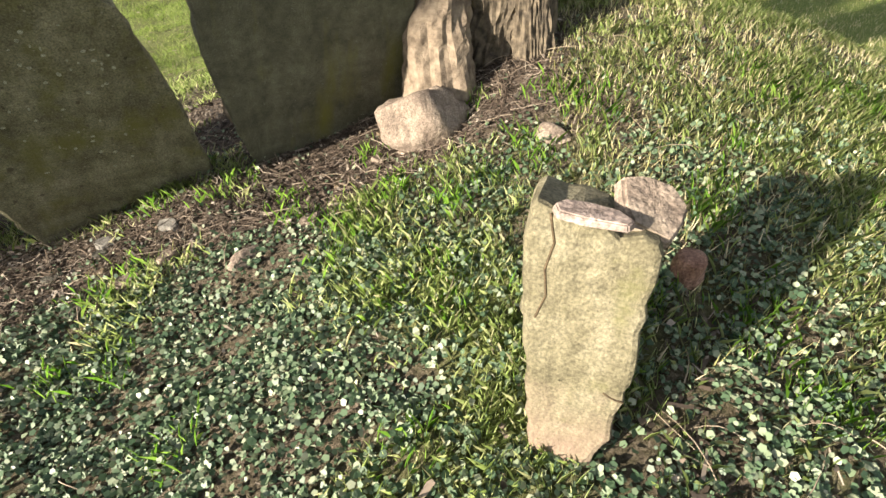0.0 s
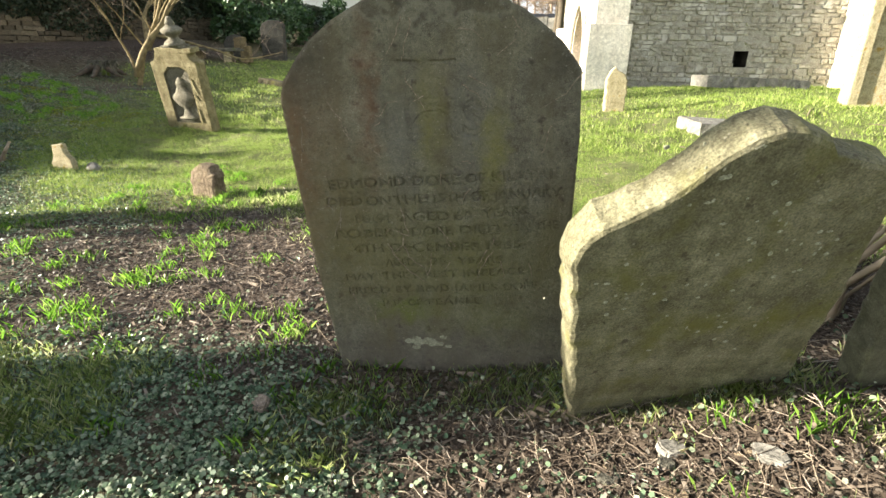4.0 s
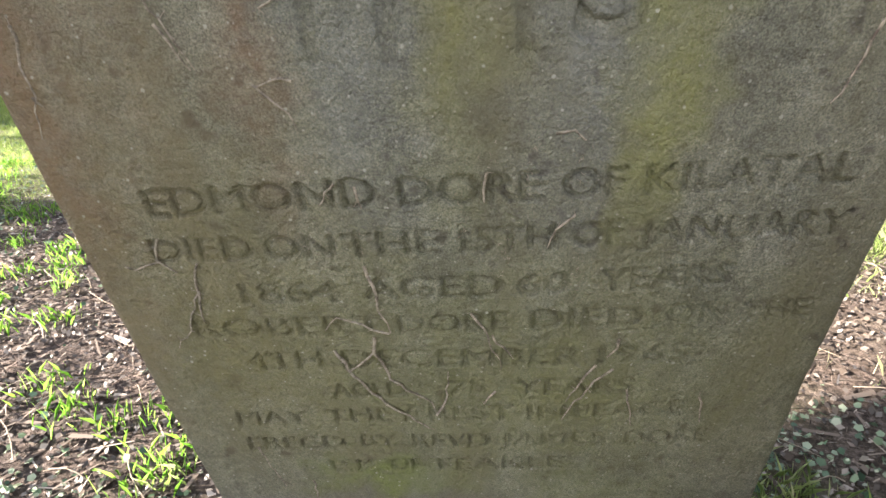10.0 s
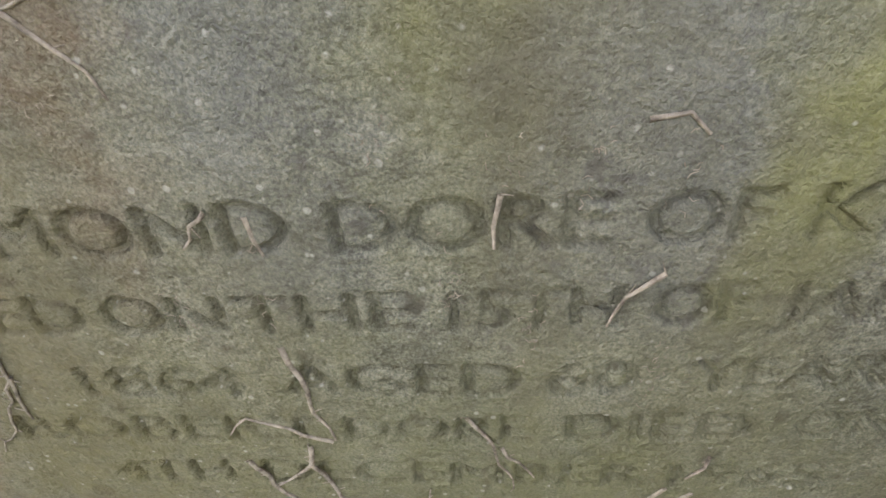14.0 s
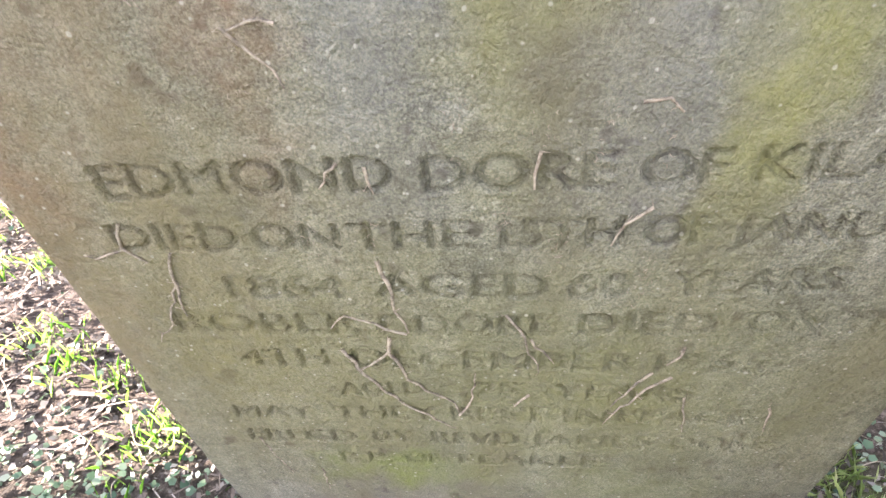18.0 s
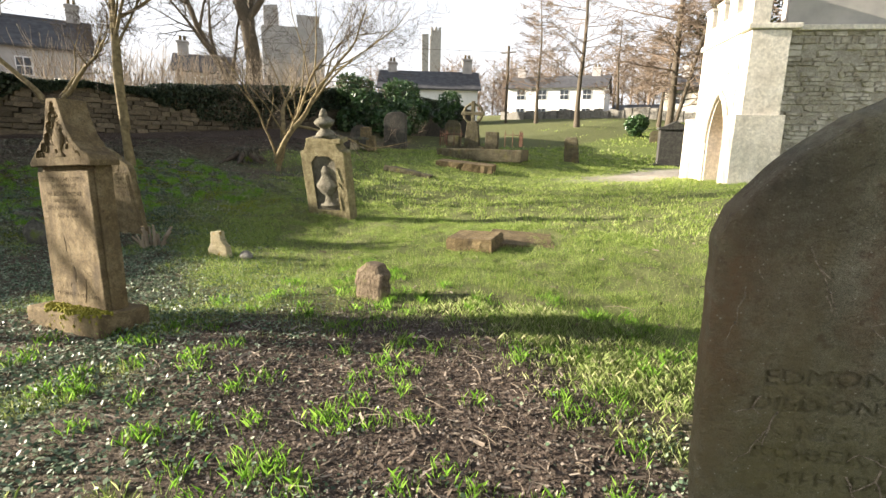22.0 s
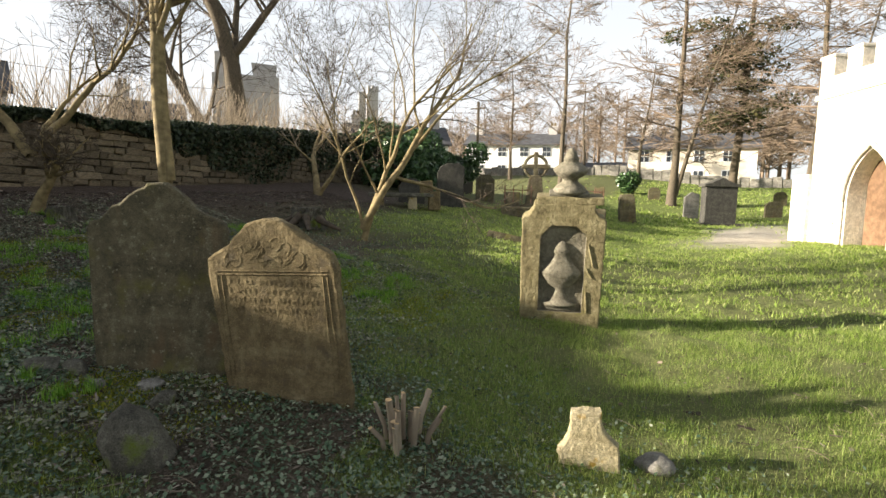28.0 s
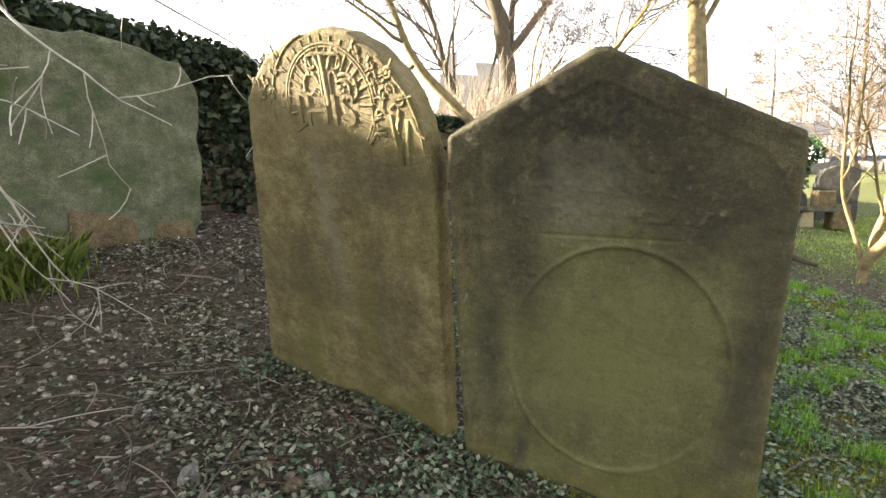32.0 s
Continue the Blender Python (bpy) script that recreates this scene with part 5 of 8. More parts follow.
bm = lathe(bmesh.new(), [(0.10, 0.165), (0.10, 0.2), (0.06, 0.21), (0.045, 0.25), (0.025, 0.33), (0.03, 0.36), (0.075, 0.41), (0.115, 0.5), (0.12, 0.54), (0.1, 0.58), (0.07, 0.63), (0.045, 0.7), (0.04, 0.74), (0.05, 0.755), (0.04, 0.8), (0.02, 0.85), (0.004, 0.87)], 18)
for v in bm.verts:
    v.co = Vector((v.co.x * 1.75 + 0.425, v.co.y * 0.6 + 0.04, v.co.z))
smooth_all(part("carved_urn", bm, M_URN_GREY, urn))
bm = bmesh.new()
box(bm, 0.29, 0.53, 0.0, 0.08, 0.125, 0.165, 0.008)
part("carved_base", bm, M_URN_GREY, urn)
for x0, z0, x1, z1 in ((0.28, 0.92, 0.24, 0.72), (0.33, 0.95, 0.27, 0.75), (0.52, 0.93, 0.6, 0.86), (0.68, 0.85, 0.74, 0.62), (0.67, 0.6, 0.73, 0.5), (0.68, 0.35, 0.7, 0.12)):
    ribbon("carved_drapery", [on(lerp(x0, x1, t), lerp(z0, z1, t), 0.07 if x0 < 0.6 else 0.0) for t in np.linspace(0, 1, 5)], 0.012, M_URN, urn, 6)

# small stones standing in the grass
sx = headstone("small_footstone", "small pale lichened footstone with a stepped top", place(-8.97, 3.48, 0.01, 14.5, 0.0, -4.0), [(0, -0.2), (0, 0.09), (0.03, 0.13), (0.055, 0.18), (0.07, 0.25), (0.075, 0.315), (0.23, 0.32), (0.235, 0.25), (0.25, 0.2), (0.285, 0.15), (0.32, 0.13), (0.325, -0.2)], 0.08, M_SMALL, 0.01, 0.005, 15, step=0.03)
bm = boulder(bmesh.new(), 0.11, 0.07, 0.07, 31, 3, 0.15, 7)
tagged(smooth_all(part("loose_stone", bm, M_GREYST)), "pale angular stone beside a small footstone", "stone", "loose stones").matrix_world = at_ground(-8.52, 3.72, 10, -0.03)
bm = slab(bmesh.new(), [(0.0, -0.15), (-0.005, 0.1), (-0.02, 0.21), (0.0, 0.29), (0.04, 0.345), (0.1, 0.38), (0.15, 0.37), (0.2, 0.375), (0.25, 0.34), (0.285, 0.28), (0.295, 0.1), (0.3, -0.15)], 0, 0.17, 0.035, 0.014, 0.03, 17)
ssn = part("rounded_footstone", bm, M_BROWNROCK)
ssn.matrix_world = place(-6.23, 3.46, 0.01, 11.7, -4)
tagged(ssn, "squat brown round-topped footstone in the grass", "headstone")
bm = slab(bmesh.new(), [(0.0, -0.15), (0.0, 0.28), (0.05, 0.36), (0.14, 0.39), (0.22, 0.36), (0.26, 0.28), (0.26, -0.15)], 0, 0.12, 0.03, 0.01, 0.04, 19)
lst = part("rounded_footstone", bm, M_BROWNROCK)
lst.matrix_world = place(-10.5, 0.84, gz(-10.4, 0.9), 30)
tagged(lst, "small round-topped footstone with orange lichen", "headstone")


def flat_slab(name, label, m, w, d, h, material, seed, group="fallen slabs"):
    bm = bmesh.new()
    r2 = random.Random(seed)
    pts = densify([(0, 0), (w, 0), (w, d), (0, d)], 0.12)
    pts = [(x + r2.uniform(-0.012, 0.012), y + r2.uniform(-0.012, 0.012)) for x, y in pts]
    top = [bm.verts.new((x, y, h)) for x, y in pts]
    bot = [bm.verts.new((x + r2.uniform(-0.02, 0.02), y + r2.uniform(-0.02, 0.02), -0.1)) for x, y in pts]
    f = bm.faces.new(top)
    for i in range(len(pts)):
        bm.faces.new((bot[i], bot[(i + 1) % len(pts)], top[(i + 1) % len(pts)], top[i]))
    bmesh.ops.recalc_face_normals(bm, faces=list(bm.faces))
    bmesh.ops.bevel(bm, geom=list(f.edges), offset=0.015, segments=2, affect="EDGES")
    ob = part(name, bm, material)
    ob.matrix_world = m
    return tagged(ob, label, "stone slab", group)


flat_slab("fallen_slab", "broken brown slab lying in the grass", pose(-6.78, 5.55, 0.1, 6, -3, 12), 0.62, 0.45, 0.17, M_CORK, 1)
flat_slab("fallen_slab", "large flat grey slab lying in the grass", pose(-6.35, 5.9, 0.13, 5, 3, 32), 0.85, 0.75, 0.09, M_CORK, 2)
flat_slab("fallen_slab", "tilted grey slab lying near the urn memorial", pose(-12.6, 10.2, gz(-12.3, 10.4) + 0.05, -4, 10, 20), 1.3, 0.8, 0.12, M_P1, 3)
flat_slab("fallen_slab", "flat brown ledger slab raised on stones", pose(-12.6, 12.4, gz(-12, 12.8) + 0.1, 3, 4, 25), 1.7, 0.8, 0.13, M_CORK, 4)
flat_slab("fallen_slab", "pale flat slab in the churchyard grass", pose(-1.9, 8.3, gz(-1.2, 8.6) + 0.02, 2, 3, 28), 1.5, 0.8, 0.07, M_GREYST, 5)
flat_slab("fallen_slab", "long pale slab at the foot of the church wall", pose(-2.2, 13.9, gz(-1.2, 14.4) + 0.12, 0, 2, 30), 2.4, 0.8, 0.15, M_GREYST, 6)

# two large slabs by the boundary bank
Q2_PROFILE = [(-0.02, -0.35), (0.0, 0.0), (-0.01, 1.44), (0.0, 1.465), (0.25, 1.6), (0.48, 1.725), (0.52, 1.725), (0.8, 1.595), (1.075, 1.47), (1.085, 1.43), (1.15, 0.0), (1.16, -0.4)]
q2 = part("gabled_headstone", slab(bmesh.new(), Q2_PROFILE, 0.007, 0.1, 0.01, 0.004, 0.04, 23), M_Q)
q2.matrix_world = place(-13.985, 1.328, 0.45, 30.5, 15.8)
tagged(q2, "dark green-stained gabled headstone with a carved oval", "headstone")
us, ws = steps_of((-0.03, 1.18, 0.0055)), steps_of((-0.15, 1.75, 0.0058))
U, W = np.meshgrid(us, ws, indexing="ij")
oval = np.hypot((U - 0.6) / 0.39, (W - 0.6) / 0.49)
cut_in = 0.004 * sstep(1.0, 0.95, oval) - 0.007 * np.clip(1 - np.abs(oval - 1.0) / 0.028, 0, 1) + 0.006 * np.clip(1 - near_line(U, W, [(0.32, 1.117), (0.77, 1.117)]) / 0.006, 0, 1)
gable = near_line(U, W, Q2_PROFILE[2:10])
cut_in = cut_in + 0.004 * sstep(0.085, 0.1, gable) * sstep(1.0, 1.3, W)
worn_lines = np.clip(vnoise(U, W, 0.016, 65) * 2.2 - 1.1, 0, 1) * (np.abs((W - 1.16) % 0.085 - 0.04) < 0.024) * (np.abs(U - 0.55) < 0.36) * sstep(1.14, 1.16, W) * sstep(1.46, 1.42, W)
cut_in = cut_in - 0.004 * worn_lines + 0.006 * (vnoise(U, W, 0.2, 66) - 0.5) + 0.0025 * (vnoise(U, W, 0.04, 67) - 0.5)
worn_face("carved_face", Q2_PROFILE, us, ws, cut_in, M_Q, q2, "green-stained face with a raised oval border")
Q1_PROFILE = [(-0.05, -0.35), (0.02, 0.04), (0.37, 1.48), (0.39, 1.55), (0.47, 1.64), (0.57, 1.71), (0.72, 1.765), (0.87, 1.78), (1.0, 1.75), (1.1, 1.69), (1.19, 1.6), (1.25, 1.5), (1.285, 1.38), (1.3, 1.25), (1.18, -0.08), (1.15, -0.4)]
q1 = headstone("round_topped_headstone", "tall leaning round-topped headstone with a carved sunburst", place(-15.21, 0.93, 0.55, 18.1, 17.2), Q1_PROFILE, 0.11, M_Q1, 0.014, 0.004, 25)
# relief: inner ring, rays, a cross with flared arms over letters, leaves and scrolls round it
CU, CW, CR = 0.86, 1.5, 0.225
lines = [[(on(CU + r * math.cos(a), CW + r * math.sin(a)), 0.006) for a in np.linspace(-0.75, math.pi + 0.25, 34)] for r in (CR, CR - 0.012)]
lines.append([(on(CU - 0.03 + 0.285 * math.cos(a), CW - 0.03 + 0.3 * math.sin(a)), 0.006) for a in np.linspace(1.75, math.pi + 0.1, 16)])
for k in range(26):
    a = -0.55 + k * 0.165
    lines.append([(on(CU + r * math.cos(a), CW + r * math.sin(a)), 0.0045 + 0.003 * (k % 2)) for r in (CR - 0.075, CR - 0.045, CR - 0.008)])
for k in range(30):
    a = lerp(0.05, 3.0, k / 29)
    lines.append([(on(CU - 0.01 + r * math.cos(a + 0.1 * (k % 2)), CW + r * math.sin(a + 0.1 * (k % 2))), 0.0055) for r in (CR + 0.012, CR + 0.032)])
for cx, cz in ((0.6, 1.655), (0.54, 1.62), (0.5, 1.57), (0.47, 1.615), (0.56, 1.56), (1.1, 1.63), (1.13, 1.585), (1.16, 1.6), (1.09, 1.575), (1.16, 1.54), (1.2, 1.5), (1.13, 1.52), (1.1, 1.45), (1.08, 1.41), (0.62, 1.7), (1.04, 1.69)):
    q0 = rnd.uniform(0, 6)
    lines.append([(on(cx + s_ * 0.026 * math.cos(q0 + q), cz + s_ * 0.026 * math.sin(q0 + q)), 0.0075) for q, s_ in zip(np.linspace(0, 5, 9), np.linspace(1, 0.35, 9))])
    lines.append([(on(cx + e * math.cos(q0), cz + e * math.sin(q0)), 0.006) for e in (-0.05, -0.02, 0.01)])
# cross, its flared arms and the curls beside it
for x0, z0, x1, z1, r in ((0.805, 1.692, 0.936, 1.68, 0.011), (0.83, 1.685, 0.85, 1.63, 0.012), (0.915, 1.68, 0.885, 1.63, 0.012), (0.865, 1.685, 0.862, 1.5, 0.016), (0.845, 1.63, 0.836, 1.5, 0.01), (0.885, 1.63, 0.88, 1.52, 0.009)):
    lines.append([(on(lerp(x0, x1, t), lerp(z0, z1, t)), r) for t in np.linspace(0, 1, 5)])
for cx, cz, rx, rz, a0, a1 in ((0.79, 1.575, 0.04, 0.05, 0.2, 3.4), (0.905, 1.59, 0.02, 0.035, 0.0, 3.2), (0.955, 1.555, 0.062, 0.052, -1.2, 2.0), (0.94, 1.55, 0.04, 0.036, -1.2, 2.2), (0.805, 1.665, 0.025, 0.025, 1.2, 5.6), (0.93, 1.655, 0.026, 0.026, -2.5, 1.8)):
    lines.append([(on(cx + rx * math.cos(q), cz + rz * math.sin(q)), 0.009) for q in np.linspace(a0, a1, 12)])
for cx, cz in ((0.8, 1.56), (0.78, 1.545), (0.82, 1.545), (0.93, 1.56), (0.945, 1.545), (0.925, 1.535), (0.955, 1.565)):
    lines.append([(on(cx, cz), 0.009), (on(cx + 0.008, cz + 0.004), 0.009)])
# two flowing figures of drapery at the edge
for pts in (((1.15, 1.47), (1.175, 1.485), (1.19, 1.46), (1.17, 1.41), (1.18, 1.34), (1.175, 1.26)), ((1.2, 1.26), (1.21, 1.36), (1.215, 1.43), (1.235, 1.43), (1.255, 1.385), (1.285, 1.36)), ((1.16, 1.26), (1.155, 1.36), (1.15, 1.45)), ((1.035, 1.345), (1.07, 1.385), (1.115, 1.375), (1.12, 1.4), (1.09, 1.4))):
    lines.append([(on(*p), 0.009) for p in pts])
rim = [(1.3 - 0.02, 1.25), (1.26, 1.42), (1.225, 1.52), (1.16, 1.605)]
lines.append([(on(*p), 0.006) for p in rim])
bm = text_mesh("IHIS", 0.17, 0.3, 0.012)
bm.transform(Matrix.Translation((0.835, 0, 1.425)) @ Matrix.Rotation(radians(3), 4, "Y"))
for v in bm.verts:
    v.co.y *= 0.45
part("carved_letters", bm, M_Q1, q1)
ob = new("sunburst_carving", tubes("sunburst_carving", lines, 6, M_Q1))
for v in ob.data.vertices:
    v.co.y *= 0.5
ob.parent = q1

# loose stones
rnd = random.Random(77)
STONES = [(0.45, 2.0, 0.1, 0.08, 0.06, M_PALE, "pale stone in the soil under the tree", 0.03),
          (-0.78, 1.62, 0.09, 0.05, 0.05, M_PALE, "grey-brown stone lying in the litter", 0.02), (-0.55, 1.78, 0.06, 0.04, 0.03, M_PALE, "grey-brown stone lying in the litter", 0.01),
          (-1.15, 1.72, 0.07, 0.04, 0.02, M_PALE, "thin pale stone lying in the litter", 0.0), (-1.28, 1.6, 0.06, 0.035, 0.02, M_PALE, "thin pale stone lying in the litter", 0.0),
          (-1.22, 1.9, 0.07, 0.04, 0.02, M_GREYST, "thin pale stone lying in the litter", 0.0), (-1.5, 1.86, 0.06, 0.04, 0.025, M_GREYST, "thin pale stone lying in the litter", 0.0),
          (-3.05, 1.45, 0.06, 0.045, 0.035, M_PALE, "pale stone in the ground cover", 0.01), (0.62, 0.42, 0.07, 0.05, 0.04, M_BROWNROCK, "brown stone lying on bare soil", 0.01),
          (-10.68, 2.2, 0.19, 0.16, 0.25, M_ROCK, "dark rock with green moss on top", 0.02), (-11.95, 2.3, 0.13, 0.1, 0.08, M_ROCK, "brown stone at the foot of a headstone", 0.01),
          (-11.75, 2.42, 0.09, 0.08, 0.1, M_ROCK, "brown stone at the foot of a headstone", 0.02), (-11.3, 2.62, 0.09, 0.07, 0.05, M_GREYST, "grey stone at the foot of a headstone", 0.01),
          (-11.05, 2.55, 0.1, 0.08, 0.07, M_ROCK, "dark stone at the foot of a headstone", 0.01), (-11.5, 2.4, 0.06, 0.05, 0.04, M_GREYST, "grey stone at the foot of a headstone", 0.01)]
for k, (x, y, a, b, c, material, label, sink) in enumerate(STONES):
    if c < 0.045:
        ob = flagstone(a, b, c * 1.6, 50 + k, material)
        ob.matrix_world = at_ground(x, y, rnd.uniform(0, 180), sink - c * 0.5, rnd.uniform(-9, 9), rnd.uniform(-9, 9))
        tagged(ob, label, "stone", "loose stones")
        continue
    bm = boulder(bmesh.new(), a, b, c, 50 + k, 3, 0.16, 12)
    ob = part("loose_stone", bm, material)
    ob.matrix_world = at_ground(x, y, rnd.uniform(0, 180), sink - c * 0.35)
    tagged(smooth_all(ob), label, "stone", "loose stones")
ob = smooth_all(part("loose_stone", boulder(bmesh.new(), 0.25, 0.16, 0.17, 823, 4, 0.22, 9), M_PALE))
ob.matrix_world = at_ground(-0.09, 2.33, 20, -0.075, 4, 6)
tagged(ob, "large pale angular stone at the foot of the tree", "stone", "loose stones")
for k in range(16):
    x = rnd.uniform(-1.7, 0.1)
    ob = flagstone(rnd.uniform(0.025, 0.06), rnd.uniform(0.02, 0.04), rnd.uniform(0.014, 0.03), 700 + k, rnd.choice((M_ROCK, M_PALE, M_GREYST, M_BROWNROCK)))
    ob.matrix_world = at_ground(x, 1.92 + 0.4 * (x + 1.0) + rnd.gauss(0, 0.14), rnd.uniform(0, 180), -0.006, rnd.uniform(-12, 12), rnd.uniform(-12, 12))
    tagged(ob, "small flat stone lying in twig litter", "stone", "scattered stones")
for k in range(46):
    x = rnd.uniform(-14.4, -12.3) if k < 34 else rnd.uniform(-17.0, -13.5)
    y = 0.75 + 0.42 * (x + 14.2) + rnd.uniform(-0.45, 0.25) if k < 34 else rnd.uniform(0.6, 2.0)
    s = rnd.uniform(0.018, 0.05)
    bm = boulder(bmesh.new(), s * 1.3, s, s * 0.8, 90 + k, 2, 0.3, 16)
    ob = part("loose_stone", bm, rnd.choice((M_ROCK, M_GREYST, M_PALE, M_BROWNROCK)))
    ob.matrix_world = at_ground(x, y, rnd.uniform(0, 180), -s * 0.3)
    tagged(ob, "small stone lying in litter before the slabs", "stone", "scattered stones")


# ---- trees ----
def grow(rnd, lines, twigs, p, d, length, r, level, opt):
    """A limb as a crooked line with its own limbs; the last levels go to twigs."""
    n = max(4, int(length / opt["step"]) + 2)
    pts, q, dd = [], Vector(p), Vector(d).normalized()
    for i in range(n):
        t = i / (n - 1)
        pts.append((tuple(q), max(r * (1 - opt["taper"] * t), 0.0022 * opt["thick"])))
        wob = Vector((rnd.gauss(0, 1), rnd.gauss(0, 1), rnd.gauss(0, 0.7))) * opt["crook"] * (1.4 if level > 1 else 1)
        dd = (dd + wob + Vector((0, 0, opt["up"] if level > 0 else opt.get("trunk_up", 0.0)))).normalized()
        q = q + dd * (length / (n - 1))
    (lines if level < opt["limb_levels"] else twigs).append(pts)
    if level >= opt["levels"]:
        return
    kids = opt["kids"][level]
    for k in range(kids):
        t = lerp(opt["start"][level], 0.98, (k + rnd.random()) / kids)
        i = min(int(t * (n - 1)), n - 2)
        a, b = Vector(pts[i][0]), Vector(pts[i + 1][0])
        at = a.lerp(b, t * (n - 1) - i)
        along = (b - a).normalized()
        side = along.cross(Vector((rnd.gauss(0, 1), rnd.gauss(0, 1), rnd.gauss(0, 1))))
        side.normalize()
        ang = radians(rnd.gauss(opt["angle"][level], 11))
        nd = along * math.cos(ang) + side * math.sin(ang)
        if opt.get("flat"):
            nd.z *= opt["flat"]
        ratio = opt["ratio"][level] * rnd.uniform(0.7, 1.25) * (1.15 - 0.55 * t)
        grow(rnd, lines, twigs, at, nd, length * ratio, max(pts[i][1] * opt["rr"] * rnd.uniform(0.7, 1.0), 0.003 * opt["thick"]), level + 1, opt)


BASE_OPT = dict(step=0.24, taper=0.82, crook=0.12, up=0.04, levels=4, limb_levels=2, kids=(5, 5, 4, 3), start=(0.35, 0.2, 0.15, 0.1), angle=(40, 45, 45, 45),
                ratio=(0.65, 0.55, 0.5, 0.5), rr=0.62, thick=1.0)


def tree(name, label, x, y, stems, bark, twig, seed, group="", sides=(8, 3), z=None, fork=-0.15, **changes):
    """stems: (direction, length, radius); the first from the foot, the others from the fork."""
    opt = {**BASE_OPT, **changes}
    rnd = random.Random(seed)
    z = gz(x, y) if z is None else z
    ob = thing(name, pose(x, y, z), label, "tree", group)
    lines, twigs = [], []
    for k, (d, length, r) in enumerate(stems):
        grow(rnd, lines, twigs, (0, 0, fork if k else -0.15), d, length, r, 0, opt)
    for line in lines[:1]:
        for i in range(2):
            line[i] = (line[i][0], line[i][1] * (1.35 - 0.2 * i))
    stems_at = {tuple(pts[0][0]) for pts in lines if pts[0][0][:2] == (0.0, 0.0)}
    for pts in lines:
        kind_ = "trunk" if tuple(pts[0][0]) in stems_at else "limb"
        limb_ = new(kind_, tubes(kind_, [pts], sides[0], bark))
        limb_.parent = ob
    if twigs:
        tw = new("crown", tubes("crown", twigs, sides[1], twig))
        tw.parent = ob
        tagged(tw, kind="stuff")
    return ob


# gnarled apple-like tree on the bank, sapling with two stems, and a tree of several stems
tree("bare_tree", "crooked bare tree on the bank before the wall", -16.3, 4.0, [((0.02, 0.02, 1), 1.15, 0.1), ((-0.5, -0.5, 0.8), 3.3, 0.072), ((0.3, 0.4, 1), 2.5, 0.06), ((-0.1, 0.25, 1), 2.0, 0.045)], M_BARK_TAN, M_BARK_DARK, 3, "bare trees",
     fork=0.75, kids=(9, 8, 6, 3), angle=(52, 52, 50, 45), crook=0.13, step=0.16, start=(0.45, 0.2, 0.15, 0.1))
tree("sapling", "tall bare tan sapling with twin stems", -14.42, 4.72, [((0.02, 0.01, 1), 6.5, 0.09), ((-0.085, -0.04, 1), 5.6, 0.062)], M_BARK_TAN, M_BARK_DARK, 5, "bare trees", fork=0.75,
     kids=(13, 8, 5, 3), start=(0.34, 0.2, 0.2, 0.1), crook=0.035, ratio=(0.34, 0.55, 0.5, 0.5), step=0.35, taper=0.7)
tree("bare_tree", "bare tree branching into several slender stems", -13.75, 7.7, [((-0.07, -0.04, 1), 4.2, 0.055), ((0.42, 0.2, 1), 4.8, 0.07), ((-0.3, -0.2, 1), 3.2, 0.03)], M_BARK_TAN, M_BARK_DARK, 8, "bare trees",
     kids=(10, 8, 6, 3), step=0.18, fork=0.2, start=(0.22, 0.2, 0.15, 0.1), crook=0.11, angle=(42, 48, 48, 45))
tree("bare_tree", "bare ivy-grown tree close to the wall", -17.4, 10.4, [((-0.3, 0.1, 1), 2.8, 0.1), ((0.3, 0.2, 1), 2.6, 0.06)], M_BARK_TAN, M_TWIG_TAN, 13, "bare trees", kids=(6, 5, 5, 3), crook=0.13)
drooping = tree("bare_tree", "bare tree by the wall with drooping pale twigs", -16.4, -1.4, [((0.1, 0.2, 1), 3.4, 0.08), ((-0.2, -0.4, 1), 3.6, 0.07)], M_BARK_TAN, M_TWIG_TAN, 19, "bare trees", kids=(5, 5, 4, 3), crook=0.14, up=-0.02)
rnd = random.Random(17)
lines, twigs = [], []
foot_ = Vector((-16.4, -1.4, gz(-16.4, -1.4)))
for a, b, r in (((-15.6, -0.75, 2.95), (-14.75, 0.16, 1.55), 0.016), ((-15.75, -0.6, 2.8), (-14.95, 0.6, 2.0), 0.012), ((-15.7, -0.5, 2.95), (-15.2, 1.1, 2.55), 0.012), ((-15.4, -0.8, 2.3), (-14.9, 0.3, 1.5), 0.01), ((-15.8, -0.4, 3.1), (-15.4, 1.6, 2.8), 0.012)):
    a, b = Vector(a), Vector(b)
    twigs.append([(tuple(Vector((-16.3, -1.2, gz(-16.4, -1.4) + 1.5)) - foot_), r * 1.5), (tuple(a.lerp(Vector((-16.3, -1.2, 2.6)), 0.5) - foot_), r * 1.2), (tuple(a - foot_), r)])
    grow(rnd, lines, twigs, a - foot_, b - a, (b - a).length * 1.05, r, 1, {**BASE_OPT, "levels": 3, "crook": 0.1, "up": -0.01, "step": 0.1, "kids": (5, 6, 3, 3), "limb_levels": 1, "angle": (55, 60, 60, 60), "ratio": (0.5, 0.4, 0.4, 0.4), "thick": 1.1})
low = new("low_branch", tubes("low_branch", lines + twigs, 5, M_TWIG_PALE))
low.parent = drooping
